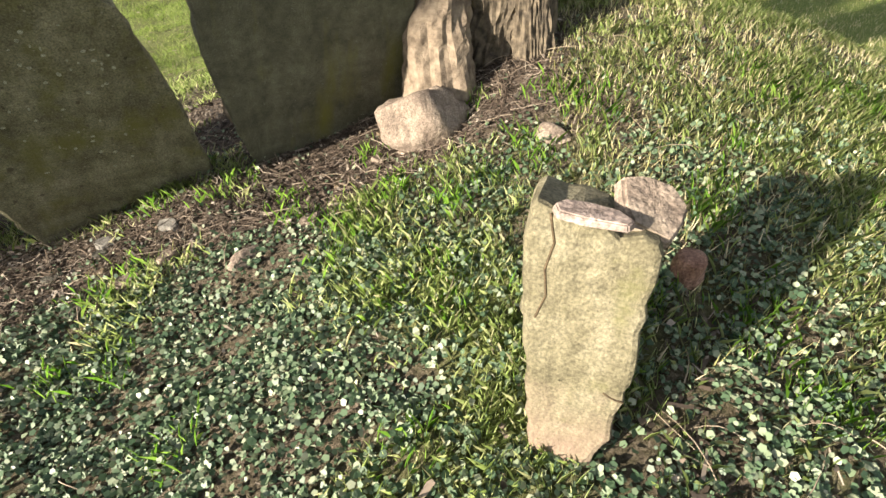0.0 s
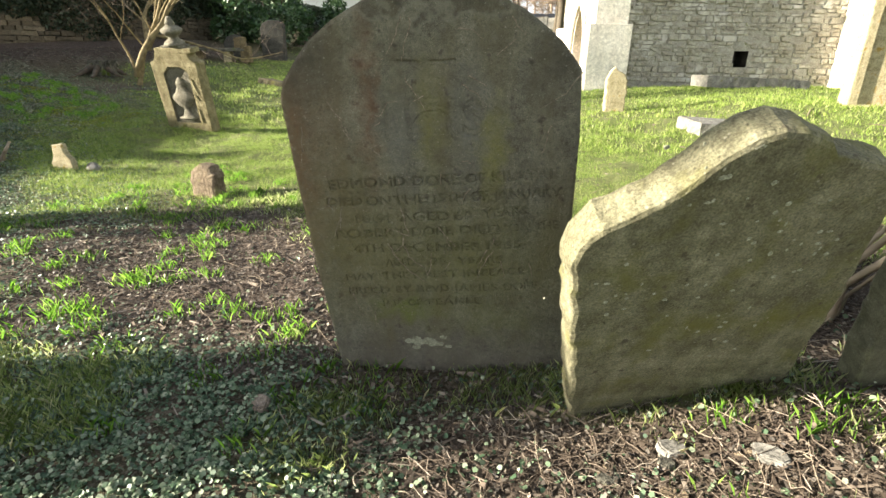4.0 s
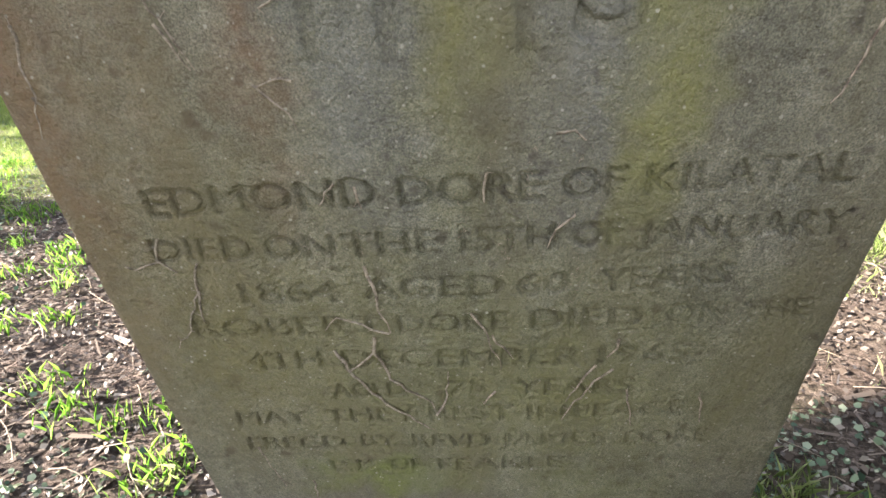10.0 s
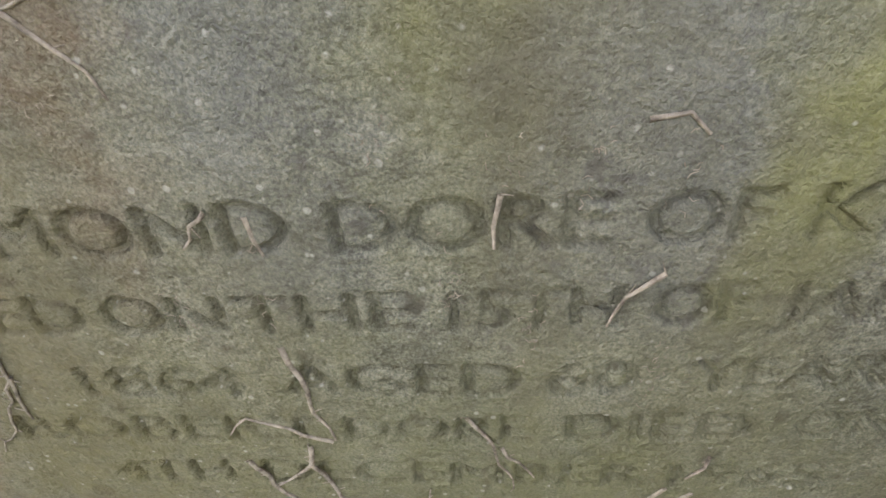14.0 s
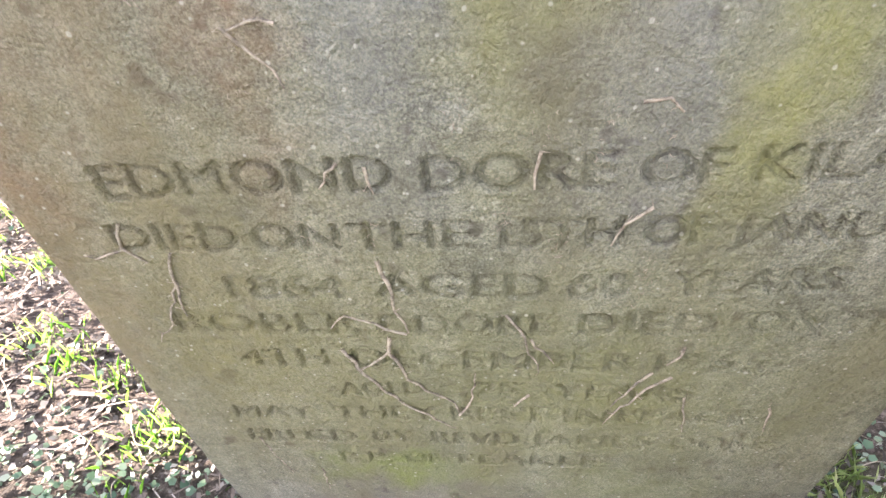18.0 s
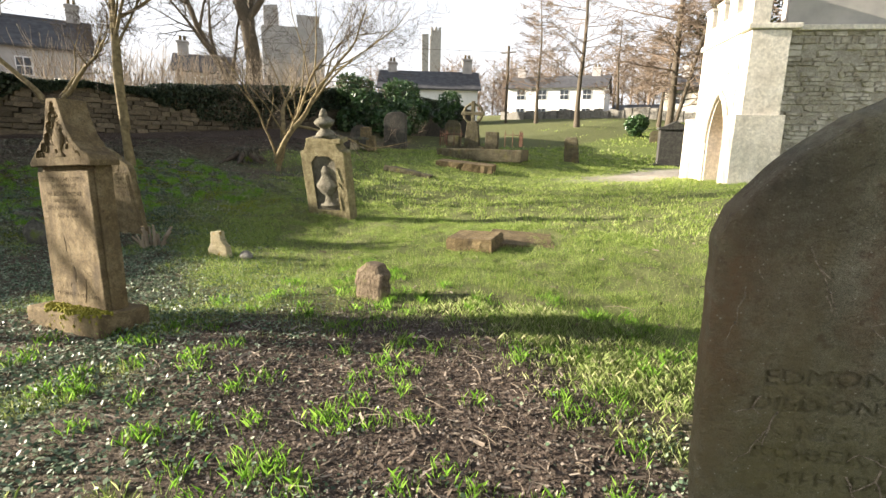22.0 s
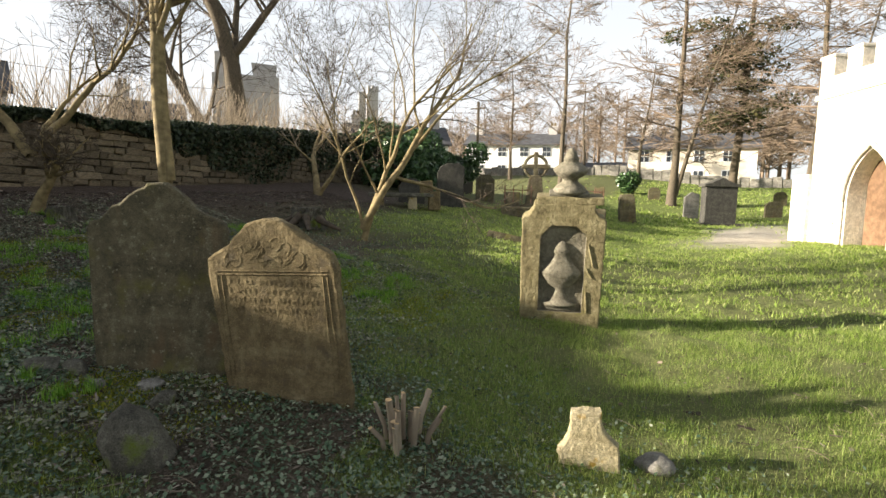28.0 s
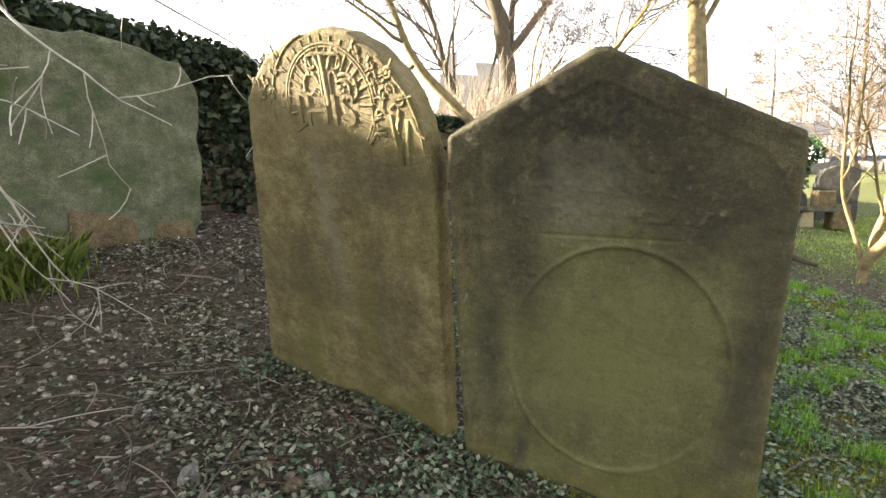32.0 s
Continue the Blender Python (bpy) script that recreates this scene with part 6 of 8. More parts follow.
# unseen tree, its limbs aimed to cast slanting shade on the pointed memorial
leaning = tree("bare_tree", "unseen bare tree added to dapple the pointed memorial with shade", -13.4, -3.0, [((0.0, 0.0, 1), 5.5, 0.09)], M_BARK_TAN, M_BARK_DARK, 27, "bare trees", kids=(5, 4, 3, 2), start=(0.75, 0.2, 0.2, 0.1), crook=0.01)
rnd = random.Random(43)
lines, twigs = [], []
for h, r in ((2.26, 0.05), (2.8, 0.06), (3.35, 0.03)):
    grow(rnd, lines, twigs, (0.0, 0.0, h - gz(-13.4, -3.0)), (-0.69, -0.13, 0.45), 2.0, r, 1, {**BASE_OPT, "levels": 3, "crook": 0.015, "up": 0.0, "taper": 0.4, "kids": (4, 3, 3, 2), "start": (0.3, 0.5, 0.3, 0.2)})
limb = new("limbs", tubes("limbs", lines + twigs, 7, M_BARK_TAN))
limb.parent = leaning
# two unseen trees, added so that their shade falls on the headstones
tree("unseen_shade_tree", "unseen stout tree added to shade the inscribed headstone", -8.82, -2.5, [((0.0, 0.0, 1), 5.8, 0.38)], M_BARK, M_BARK_DARK, 29, "bare trees", step=0.5, kids=(7, 4, 3, 2), start=(0.9, 0.2, 0.2, 0.1), crook=0.006, taper=0.15)
slender = tree("unseen_shade_tree", "unseen slender ivy-headed tree added to shade the tall headstone", -7.89, -2.34, [((0.0, 0.0, 1), 4.8, 0.06)], M_BARK, M_BARK_DARK, 31, "bare trees", step=0.5, kids=(6, 4, 3, 2), start=(0.9, 0.2, 0.2, 0.1), crook=0.004, taper=0.2)
tree("large_bare_tree", "large bare leaning tree behind the boundary wall", -27.0, 15.5, [((-0.1, 0.1, 1), 13, 0.5), ((-0.55, -0.35, 1), 9, 0.28)], M_BARK, M_BARK_DARK, 23, "far trees", z=1.6,
     step=0.8, kids=(8, 6, 5, 3), crook=0.09, thick=4, start=(0.3, 0.2, 0.15, 0.1))
FAR = dict(step=1.0, crook=0.035, thick=5.5, kids=(32, 8, 5, 1), start=(0.22, 0.15, 0.1, 0.1), angle=(72, 45, 40, 40), ratio=(0.26, 0.5, 0.5, 0.5), flat=0.6, up=0.012, limb_levels=1, rr=0.4)
for k, (x, y, h, r, two) in enumerate(((-19.9, 38.3, 17, 0.2, 0), (-11.7, 32.8, 15, 0.24, 1), (-8.8, 35.5, 17, 0.26, 0), (-5.6, 31.5, 15, 0.2, 1), (-26, 43, 11, 0.16, 0), (-15.5, 44, 10, 0.16, 0), (-22, 52, 9, 0.16, 0))):
    stems = [((0.02, 0, 1), h, r)] + ([((0.3, 0.1, 1), h * 0.75, r * 0.6)] if two else [])
    tree("tall_bare_tree", "tall bare alder tree beyond the churchyard lawn", x, y, stems, M_BARK, M_TWIG_FAR, 40 + k, "far trees", (7, 3), **FAR)


# ---- mossy buttress against the boundary wall ----
M_BUTTRESS = stone_mat("mossy rough masonry", (0.058, 0.066, 0.042), (0.108, 0.116, 0.074), (0.185, 0.188, 0.13), 4,
                       [((0.04, 0.07, 0.02), 3, None, 0.5, 0.7)], bump=0.8, fine=30)
M_FOOTING = stone_mat("brown footing stone", (0.06, 0.048, 0.026), (0.12, 0.092, 0.052), (0.2, 0.155, 0.095), 5, bump=0.7, fine=35)
zb = gz(-16.9, 0.2)
buttress = thing("wall_buttress", pose(-16.95, -2.4, zb, 0, 0, 90), "dark mossy masonry buttress built against the boundary wall", "buttress")
bm = slab(bmesh.new(), [(0, -0.4), (0.0, 1.62), (0.7, 1.68), (1.5, 1.74), (2.3, 2.72 - zb), (2.9, 2.68 - zb), (3.3, 2.6 - zb), (3.42, 2.5 - zb), (3.45, 1.0), (3.42, -0.4)], 0.0, 0.8, 0.05, 0.03, 0.12, 71)
part("body", bm, M_BUTTRESS, buttress)
rnd = random.Random(72)
for u0, u1, w0, w1 in ((2.1, 2.47, -0.15, 0.22), (2.53, 3.0, -0.15, 0.3), (3.06, 3.36, -0.1, 0.36)):
    bm = bmesh.new()
    box(bm, u0, u1, -0.02, 0.12, w0, w1, 0.035, 0.045, rnd)
    part("footing_stone", bm, M_FOOTING, buttress, "brown footing stone")

# old tree at the start of the walk: a furrowed double trunk with a root over a boulder
def furrowed(lines_spec, seed, amp=0.16):
    """Trunks with deep bark furrows: (foot, top, foot radius, top radius)."""
    bm = bmesh.new()
    for k, (a, b, r0, r1) in enumerate(lines_spec):
        a, b = Vector(a), Vector(b)
        n, m = 84, 80
        rings = []
        for j in range(m + 1):
            t = j / m
            c = a.lerp(b, t)
            flare = 1 + 0.3 * math.exp(-t * (b - a).length / 0.16)
            ring = []
            for i in range(n):
                th = 2 * math.pi * i / n
                h = t * (b - a).length
                f = noise.noise(Vector((math.cos(th + 0.5 * h) * 8.5, math.sin(th + 0.5 * h) * 8.5, h * 5.5 + seed + k * 7)))
                g = noise.noise(Vector((math.cos(th) * 15, math.sin(th) * 15, h * 13 + seed)))
                big = noise.noise(Vector((math.cos(th) * 1.2, math.sin(th) * 1.2, h * 0.8 + seed * 2)))
                r = lerp(r0, r1, t) * flare * (1 + amp * (abs(f) - 0.25) + 0.09 * abs(g) + 0.16 * big)
                ring.append(bm.verts.new((c.x + r * math.cos(th), c.y + r * math.sin(th), c.z)))
            rings.append(ring)
        for p, q in zip(rings, rings[1:]):
            for i in range(n):
                bm.faces.new((p[i], p[(i + 1) % n], q[(i + 1) % n], q[i]))
        bm.faces.new(rings[-1])
    return bm


old = thing("old_tree", pose(0.3, 2.75, 0.6), "old tree with deeply furrowed bark beside a headstone", "tree")
trunk = part("trunk", furrowed([((-0.02, 0.2, -0.2), (-0.02, 0.3, 3.6), 0.29, 0.25)], 2, 0.26), M_BARK, old)
def gnarled_root(pts, seed):
    """A root whose skin swells and folds: (x, y, z, radius) along it."""
    bm, rings, n = bmesh.new(), [], 40
    P = np.array(pts, float)
    t = np.linspace(0, len(P) - 1, 44)
    for k, tt in enumerate(t):
        c = [np.interp(tt, np.arange(len(P)), P[:, q]) for q in range(4)]
        ring = []
        for i in range(n):
            th = 2 * math.pi * i / n
            f = noise.noise(Vector((math.cos(th) * 2.2, math.sin(th) * 2.2, k * 0.09 + seed)))
            g = noise.noise(Vector((math.cos(th) * 7, math.sin(th) * 7, k * 0.3 + seed)))
            r = c[3] * (1 + 0.28 * f + 0.12 * g)
            ring.append(bm.verts.new((c[0] + r * math.cos(th) * 1.15, c[1] + r * math.sin(th), c[2])))
        rings.append(ring)
    for p, q in zip(rings, rings[1:]):
        for i in range(n):
            bm.faces.new((p[i], p[(i + 1) % n], q[(i + 1) % n], q[i]))
    bm.faces.new(rings[-1])
    return bm


part("root", gnarled_root([(-0.27, -0.22, -0.25, 0.2), (-0.29, -0.21, -0.05, 0.175), (-0.31, -0.17, 0.15, 0.155), (-0.33, -0.11, 0.32, 0.14), (-0.32, -0.05, 0.44, 0.12), (-0.27, 0.04, 0.55, 0.1), (-0.17, 0.14, 0.64, 0.08)], 3.3), M_ROOT, old, "gnarled brown root beside a boulder")
part("root", furrowed([((0.19, -0.12, -0.15), (0.12, 0.08, 0.7), 0.11, 0.09)], 9, 0.4), M_BARK, old)
lines, twigs = [], []
rnd = random.Random(61)
for k in range(6):
    a = k * 1.05
    grow(rnd, lines, twigs, (0.12, 0.16, 2.8 + 0.12 * k), (math.cos(a), math.sin(a), 0.9), 3.2, 0.09, 1, {**BASE_OPT, "levels": 3, "kids": (5, 5, 4, 3)})
ob = new("limbs", tubes("limbs", lines + twigs, 6, M_BARK))
ob.parent = old

# cut shrub between the headstones, its sawn stems
def cut_shrub(x, y, seed, count, h, label, thick=0.022, sink=0.0, splay=2.2):
    rnd = random.Random(seed)
    ob = thing("cut_shrub", pose(x, y, gz(x, y) - sink), label, "shrub", "cut shrubs")
    for k in range(count):
        a, rr = rnd.uniform(0, 6.28), rnd.uniform(0.02, 0.16)
        r, hh = thick * rnd.uniform(0.6, 1.2), h * rnd.uniform(0.5, 1.1)
        fan = splay * rnd.uniform(0.7, 1.3)
        top = (rr * math.cos(a) * fan, rr * math.sin(a) * fan, hh)
        line = [((rr * math.cos(a) * 0.8, rr * math.sin(a) * 0.8, -0.08), r * 1.2), ((rr * math.cos(a), rr * math.sin(a), hh * 0.4), r), (top, r * 0.9)]
        st = new("stem", tubes("stem", [line], 8, M_TWIG_TAN))
        st.parent = ob
        bm = bmesh.new()
        bmesh.ops.create_circle(bm, cap_ends=True, radius=r * 0.92, segments=9, matrix=Matrix.Translation((top[0], top[1], top[2] + 0.001)) @ Euler((rnd.uniform(-0.5, 0.5), rnd.uniform(-0.5, 0.5), 0)).to_matrix().to_4x4())
        part("sawn_end", bm, M_CUTWOOD, st)
    return ob


cut_shrub(-1.07, 2.98, 3, 14, 0.68, "clump of pale sawn-off shrub stems", 0.014, 0.03, 2.4)
bm = furrowed([((0, 0, 0), (0, 0, 0.62), 0.075, 0.06)], 21, 0.3)
bm.verts.ensure_lookup_table()
bm.faces.new([bm.verts[i] for i in range(83, -1, -1)])
log = part("fallen_log", bm, M_ROOT)
log.matrix_world = pose(-1.2, 2.86, gz(-1.2, 2.86) + 0.11, 0, 0, 66) @ pose(0, 0, 0, 0, 84, 0)
tagged(smooth_all(log), "short furrowed log lying between the headstones", "log")
cut_shrub(-9.75, 3.14, 6, 16, 0.25, "low clump of sawn-off shrub stems", 0.018, 0.0, 1.3)

# ---- church ----
CH = pose(-5.08, 14.56, 0.0, 0, 0, 30)
church = thing("church", CH, "pale stone church with a battlemented west front", "church", kind="structure")


def wall_solid(bm, x0, x1, y0, y1, z0, z1):
    return box(bm, x0, x1, y0, y1, z0, z1, 0.012)


bm = bmesh.new()
wall_solid(bm, 0.0, 1.05, 0.55, 3.2, 0.0, 4.25)
west_bm = bm
ARCH = [(0.12, -0.5)] + [(0.12, 1.3)] + arc(1.02, 1.3, 0.9, 180, 112, 8, 1.25) + [(0.78, 2.52)] + arc(0.5, 1.3, 0.9, 68, 0, 8, 1.25) + [(1.4, -0.5)]
bmc = bmesh.new()
f1 = [bmc.verts.new((-0.1, y, z + 0.35)) for y, z in ARCH]
f2 = [bmc.verts.new((0.55, y, z + 0.35)) for y, z in ARCH]
bmc.faces.new(f1)
bmc.faces.new(f2[::-1])
for i in range(len(f1)):
    bmc.faces.new((f1[i], f2[i], f2[(i + 1) % len(f1)], f1[(i + 1) % len(f1)]))
bmesh.ops.recalc_face_normals(bmc, faces=list(bmc.faces))
for v in bmc.verts:
    v.co.y += 0.55
sunk("west_wall", west_bm, M_ASHLAR, church, bmc, M_ASHLAR)
bm = bmesh.new()
box(bm, 0.42, 0.5, 0.72, 1.9, 0.0, 2.6, 0.01)
part("door", bm, plain_mat("brown painted door boards", (0.12, 0.07, 0.04), (0.2, 0.12, 0.07), 8), church, "dark brown boarded door in a pointed arch")
bm = bmesh.new()
ring = [(0.05, -0.4)] + [(0.05, 1.3)] + arc(1.02, 1.3, 0.97, 180, 112, 8, 1.3)
pts = [(-0.05, y + 0.55, z + 0.35) for y, z in ring] + [(-0.05, 1.33, 2.97)] + [(-0.05, 1.33 + (1.33 - (y + 0.55)), z + 0.35) for y, z in ring[::-1]]
mould = new("arch_moulding", tubes("arch_moulding", [[(p, 0.06) for p in pts]], 6, M_ASHLAR))
mould.parent = church
for nm, dims in (("north_buttress", (-0.12, 0.4, 3.15, 3.75, 0.3, 2.35)), ("south_buttress", (-0.1, 1.0, -0.02, 0.6, 0.3, 2.3)), ("south_buttress", (0.05, 0.9, 0.06, 0.58, 2.3, 4.2))):
    bm = bmesh.new()
    vs = wall_solid(bm, *dims)
    top = [v for v in bm.verts if v.co.z > dims[5] - 0.05]
    part(nm, bm, M_ASHLAR, church)
bm = bmesh.new()
box(bm, -0.06, 1.1, 0.0, 3.26, 4.22, 4.34, 0.02)
part("string_course", bm, M_ASHLAR, church)
bm = bmesh.new()
wall_solid(bm, 0.0, 0.4, 0.05, 3.2, 4.34, 4.75)
part("parapet", bm, M_ASHLAR, church)
for y0, y1 in ((0.05, 0.65), (1.05, 1.55), (1.9, 2.35), (2.75, 3.2)):
    bm = bmesh.new()
    wall_solid(bm, 0.0, 0.4, y0, y1, 4.74, 5.22)
    box(bm, -0.04, 0.44, y0 - 0.03, y1 + 0.03, 5.22, 5.3, 0.02)
    part("merlon", bm, M_ASHLAR, church)
for y0, y1, z0, z1 in ((1.0, 2.2, 3.35, 3.95), (2.3, 2.75, 1.1, 1.65)):
    bm = bmesh.new()
    box(bm, -0.03, 0.06, y0, y1, z0, z0 + 0.03)
    box(bm, -0.03, 0.06, y0, y0 + 0.03, z0, z1)
    part("drip_moulding", bm, M_ASHLAR, church)
bm = bmesh.new()
wall_solid(bm, 1.0, 11.0, 0.62, 1.6, 0.0, 4.3)
bmc = bmesh.new()
box(bmc, 4.1, 4.5, 0.3, 1.2, 1.3, 1.72)
sunk("south_wall", bm, M_MORTAR, church, bmc, M_WALLCORE)
bm = bmesh.new()
box(bm, 0.9, 11.0, 0.5, 0.75, 4.28, 4.4, 0.02)
part("eaves_course", bm, M_ASHLAR, church)
bm = bmesh.new()
wall_solid(bm, 1.0, 11.0, 0.6, 0.95, 4.4, 5.1)
part("parapet", bm, M_HOUSESTONE, church)
bm = bmesh.new()
wall_solid(bm, 6.9, 8.2, -0.4, 0.7, 0.4, 4.2)
part("east_buttress", bm, M_ASHLAR, church)
# rubble stones of the south wall
rnd = random.Random(12)
V = []
z = 0.9
quad = np.array([[-1, -1], [1, -1], [1, 1], [-1, 1]], float)
while z < 4.25:
    h = rnd.uniform(0.07, 0.19)
    x = 1.05 + rnd.uniform(0, 0.1)
    while x < 6.95:
        w = rnd.uniform(0.12, 0.42)
        if not (4.0 < x + w / 2 < 4.6 and 1.2 < z < 1.8) and rnd.random() < 0.86:
            d = rnd.uniform(0.015, 0.05)
            j = lambda: rnd.uniform(-0.025, 0.025)
            o = [(x + j(), z + j()), (x + w - 0.02 + j(), z + j()), (x + w - 0.02 + j(), z + h - 0.02 + j()), (x + j(), z + h - 0.02 + j())]
            cx, cz = x + w / 2, z + h / 2
            i_ = [(lerp(a, cx, 0.16), lerp(b, cz, 0.16)) for a, b in o]
            for q in range(4):
                r = (q + 1) % 4
                V.append([(o[q][0], 0.618, o[q][1]), (o[r][0], 0.618, o[r][1]), (i_[r][0], 0.618 - d, i_[r][1]), (i_[q][0], 0.618 - d, i_[q][1])])
            V.append([(a, 0.618 - d, b) for a, b in i_])
        x += w
    z += h
ob = new("rubble_stones", poly_mesh("rubble_stones", np.array(V), M_RUBBLE))
ob.parent = church
tagged(ob, "rough rubble stones with lime between them", kind="stuff")

# ---- graves further off ----
headstone("weathered_footstone", "pale pointed weathered stone standing on the knoll", place(-3.62, 10.15, gz(-3.5, 10.2) - 0.02, 26), [(0, -0.2), (-0.02, 0.55), (0.05, 0.72), (0.12, 0.78), (0.3, 0.66), (0.36, 0.55), (0.35, -0.2)], 0.16, M_SMALL, 0.02, 0.012, 31)
pan = thing("panelled_memorial", place(0.1, 11.35, gz(0.3, 11.4) - 0.05, 22), "pale stone memorial with a sunk panel leaning by the church", "headstone")
sunk("body", slab(bmesh.new(), [(0, -0.2), (0, 1.75), (1.1, 1.75), (1.1, -0.2)], 0, 0.3, 0.02, 0.005, 0.1, 3), M_SMALL, pan,
     slab(bmesh.new(), [(0.15, 0.1), (0.15, 1.6), (0.95, 1.6), (0.95, 0.1)], -0.05, 0.06, 0, 0), M_SMALL)

dk = thing("dark_memorial", place(-9.45, 23.6, gz(-9, 23.8) - 0.02, 25), "dark stone memorial with a pedimented top on the lawn", "headstone")
part("body", slab(bmesh.new(), [(0, 0.1), (0, 1.55), (1.2, 1.55), (1.2, 0.1)], 0, 0.5, 0.02, 0.004, 0.1, 3), M_DARKST, dk)
part("pediment", slab(bmesh.new(), [(-0.08, 1.55), (-0.08, 1.65), (0.2, 1.72), (0.6, 1.92), (1.0, 1.72), (1.28, 1.65), (1.28, 1.55)], -0.06, 0.56, 0.02, 0.004, 0.1, 3), M_DARKST, dk)
bm = bmesh.new()
box(bm, -0.15, 1.35, -0.15, 0.65, -0.2, 0.12, 0.03)
part("plinth", bm, M_DARKST, dk)
headstone("plain_headstone", "light grey plain headstone on the lawn", place(-10.5, 27.0, gz(-10.1, 27) - 0.02, 20), [(0, -0.2), (0, 0.95), (0.3, 1.2), (0.65, 1.1), (0.65, -0.2)], 0.2, M_GREYST, 0.02, 0.006, 33)
headstone("plain_headstone", "weathered grey standing stone beside the path", place(-11.9, 19.6, gz(-11.5, 19.6) - 0.02, 22, 0, -4), [(0, -0.2), (0.03, 0.9), (0.1, 1.02), (0.5, 1.02), (0.56, 0.9), (0.6, -0.2)], 0.3, M_P1, 0.03, 0.012, 35)
for k, (x, y, w, h) in enumerate(((-16.9, 18.2, 0.7, 1.0), (-7.2, 30.2, 0.8, 0.9), (-5.2, 29.2, 0.7, 0.8), (-4.4, 33.0, 0.8, 1.1), (-13.2, 34.5, 0.7, 0.8), (-6.6, 36, 0.7, 0.9))):
    headstone("plain_headstone", "grey headstone far off on the lawn", place(x, y, gz(x, y) - 0.05, 22), [(0, -0.2), (0, h * 0.8), (w * 0.25, h), (w * 0.75, h), (w, h * 0.8), (w, -0.2)], 0.15, M_P1, 0.02, 0.006, 60 + k, "far headstones")

# grave with a ringed cross, stone kerb and iron rails
gr = thing("railed_grave", pose(-13.6, 15.6, gz(-13.5, 15.6), 0, 0, 24), "railed grave with a ringed stone cross", "grave")
bm = bmesh.new()
lathe(bm, [(0.001, 0), (0.001, 0.01)], 8)
bm.free()
part("cross_shaft", slab(bmesh.new(), [(-0.45, 0), (-0.45, 0.35), (-0.28, 0.4), (-0.2, 1.15), (-0.12, 1.25), (0.12, 1.25), (0.2, 1.15), (0.28, 0.4), (0.45, 0.35), (0.45, 0)], 0, 0.25, 0.02, 0.006, 0.1, 3), M_P1, gr)
ringp = [(0.33 * math.cos(a), 0.12, 1.52 + 0.33 * math.sin(a)) for a in np.linspace(0, 2 * math.pi, 33)]
ob = new("cross_ring", tubes("cross_ring", [[(p, 0.05) for p in ringp]], 6, M_P1))
ob.parent = gr
bm = bmesh.new()
box(bm, -0.06, 0.06, 0.05, 0.2, 1.15, 1.95, 0.015)
box(bm, -0.42, 0.42, 0.055, 0.195, 1.46, 1.58, 0.015)
part("cross_head", bm, M_P1, gr)
for x0, x1, y0, y1, h in ((-1.0, 1.9, -1.05, -0.85, 0.3), (-1.0, -0.8, -1.0, 1.6, 0.28), (1.7, 1.9, -0.85, 1.6, 0.29), (-1.0, 1.9, 1.4, 1.6, 0.28), (-0.9, -0.45, -0.15, 0.3, 0.75), (0.5, 0.95, -0.1, 0.3, 0.9)):
    bm = bmesh.new()
    box(bm, x0, x1, y0, y1, -0.1, h, 0.03, 0.01, random.Random(int(h * 100)))
    part("kerb", bm, M_P1, gr)
for k in range(22):
    x, y = (-0.92 + 0.25 * k, -0.95) if k < 12 else ((-0.9, -0.9 + 0.25 * (k - 12)) if k < 17 else (1.8, -0.9 + 0.25 * (k - 17)))
    if k in (4, 5, 6, 7, 8):
        continue
    rail = new("rail", tubes("rail", [[((x, y, 0.4), 0.014), ((x, y, 0.85), 0.014), ((x, y, 0.93), 0.004)]], 5, M_IRON))
    rail.parent = gr
for a, b in (((-0.92, -0.95, 0.78), (-0.1, -0.95, 0.78)), ((1.3, -0.95, 0.78), (1.85, -0.95, 0.78)), ((-0.9, -0.9, 0.78), (-0.9, 0.4, 0.78)), ((1.8, -0.9, 0.78), (1.8, 0.4, 0.78))):
    rail = new("top_rail", tubes("top_rail", [[(a, 0.014), (b, 0.014)]], 5, M_IRON))
    rail.parent = gr

# sunken tomb with an arched slab behind blocks
tb = thing("table_tomb", pose(-15.6, 11.6, gz(-15.6, 11.6), 0, 0, 35), "ruined low tomb with a ledge on stone blocks", "tomb")
for nm, dims, mt in (("ledge", (-0.9, 0.75, -0.25, 0.25, 0.26, 0.36), M_ROCK), ("block", (-0.75, -0.5, -0.15, 0.15, -0.05, 0.26), M_P2), ("block", (0.1, 0.32, -0.2, 0.15, -0.05, 0.26), M_SMALL), ("block", (0.62, 0.9, -0.25, 0.1, -0.05, 0.42), M_P2), ("block", (0.4, 0.72, -0.05, 0.25, 0.36, 0.68), M_P2)):
    bm = bmesh.new()
    box(bm, *dims, 0.025, 0.015, random.Random(3))
    part(nm, bm, mt, tb)
headstone("dark_headstone", "dark mossy headstone before the evergreen bush", place(-15.6, 13.2, gz(-15.4, 13.2), 28), [(0, -0.2), (0, 0.95), (0.1, 1.12), (0.3, 1.2), (0.6, 1.2), (0.75, 1.1), (0.75, -0.2)], 0.3, M_DARKST, 0.02, 0.008, 41)
headstone("dark_headstone", "low dark round-topped stone beside the tomb", place(-16.2, 12.2, gz(-16, 12.2), 30), [(0, -0.2), (0, 0.4), (0.1, 0.58), (0.35, 0.66), (0.6, 0.58), (0.7, 0.4), (0.7, -0.2)], 0.2, M_DARKST, 0.02, 0.008, 43)

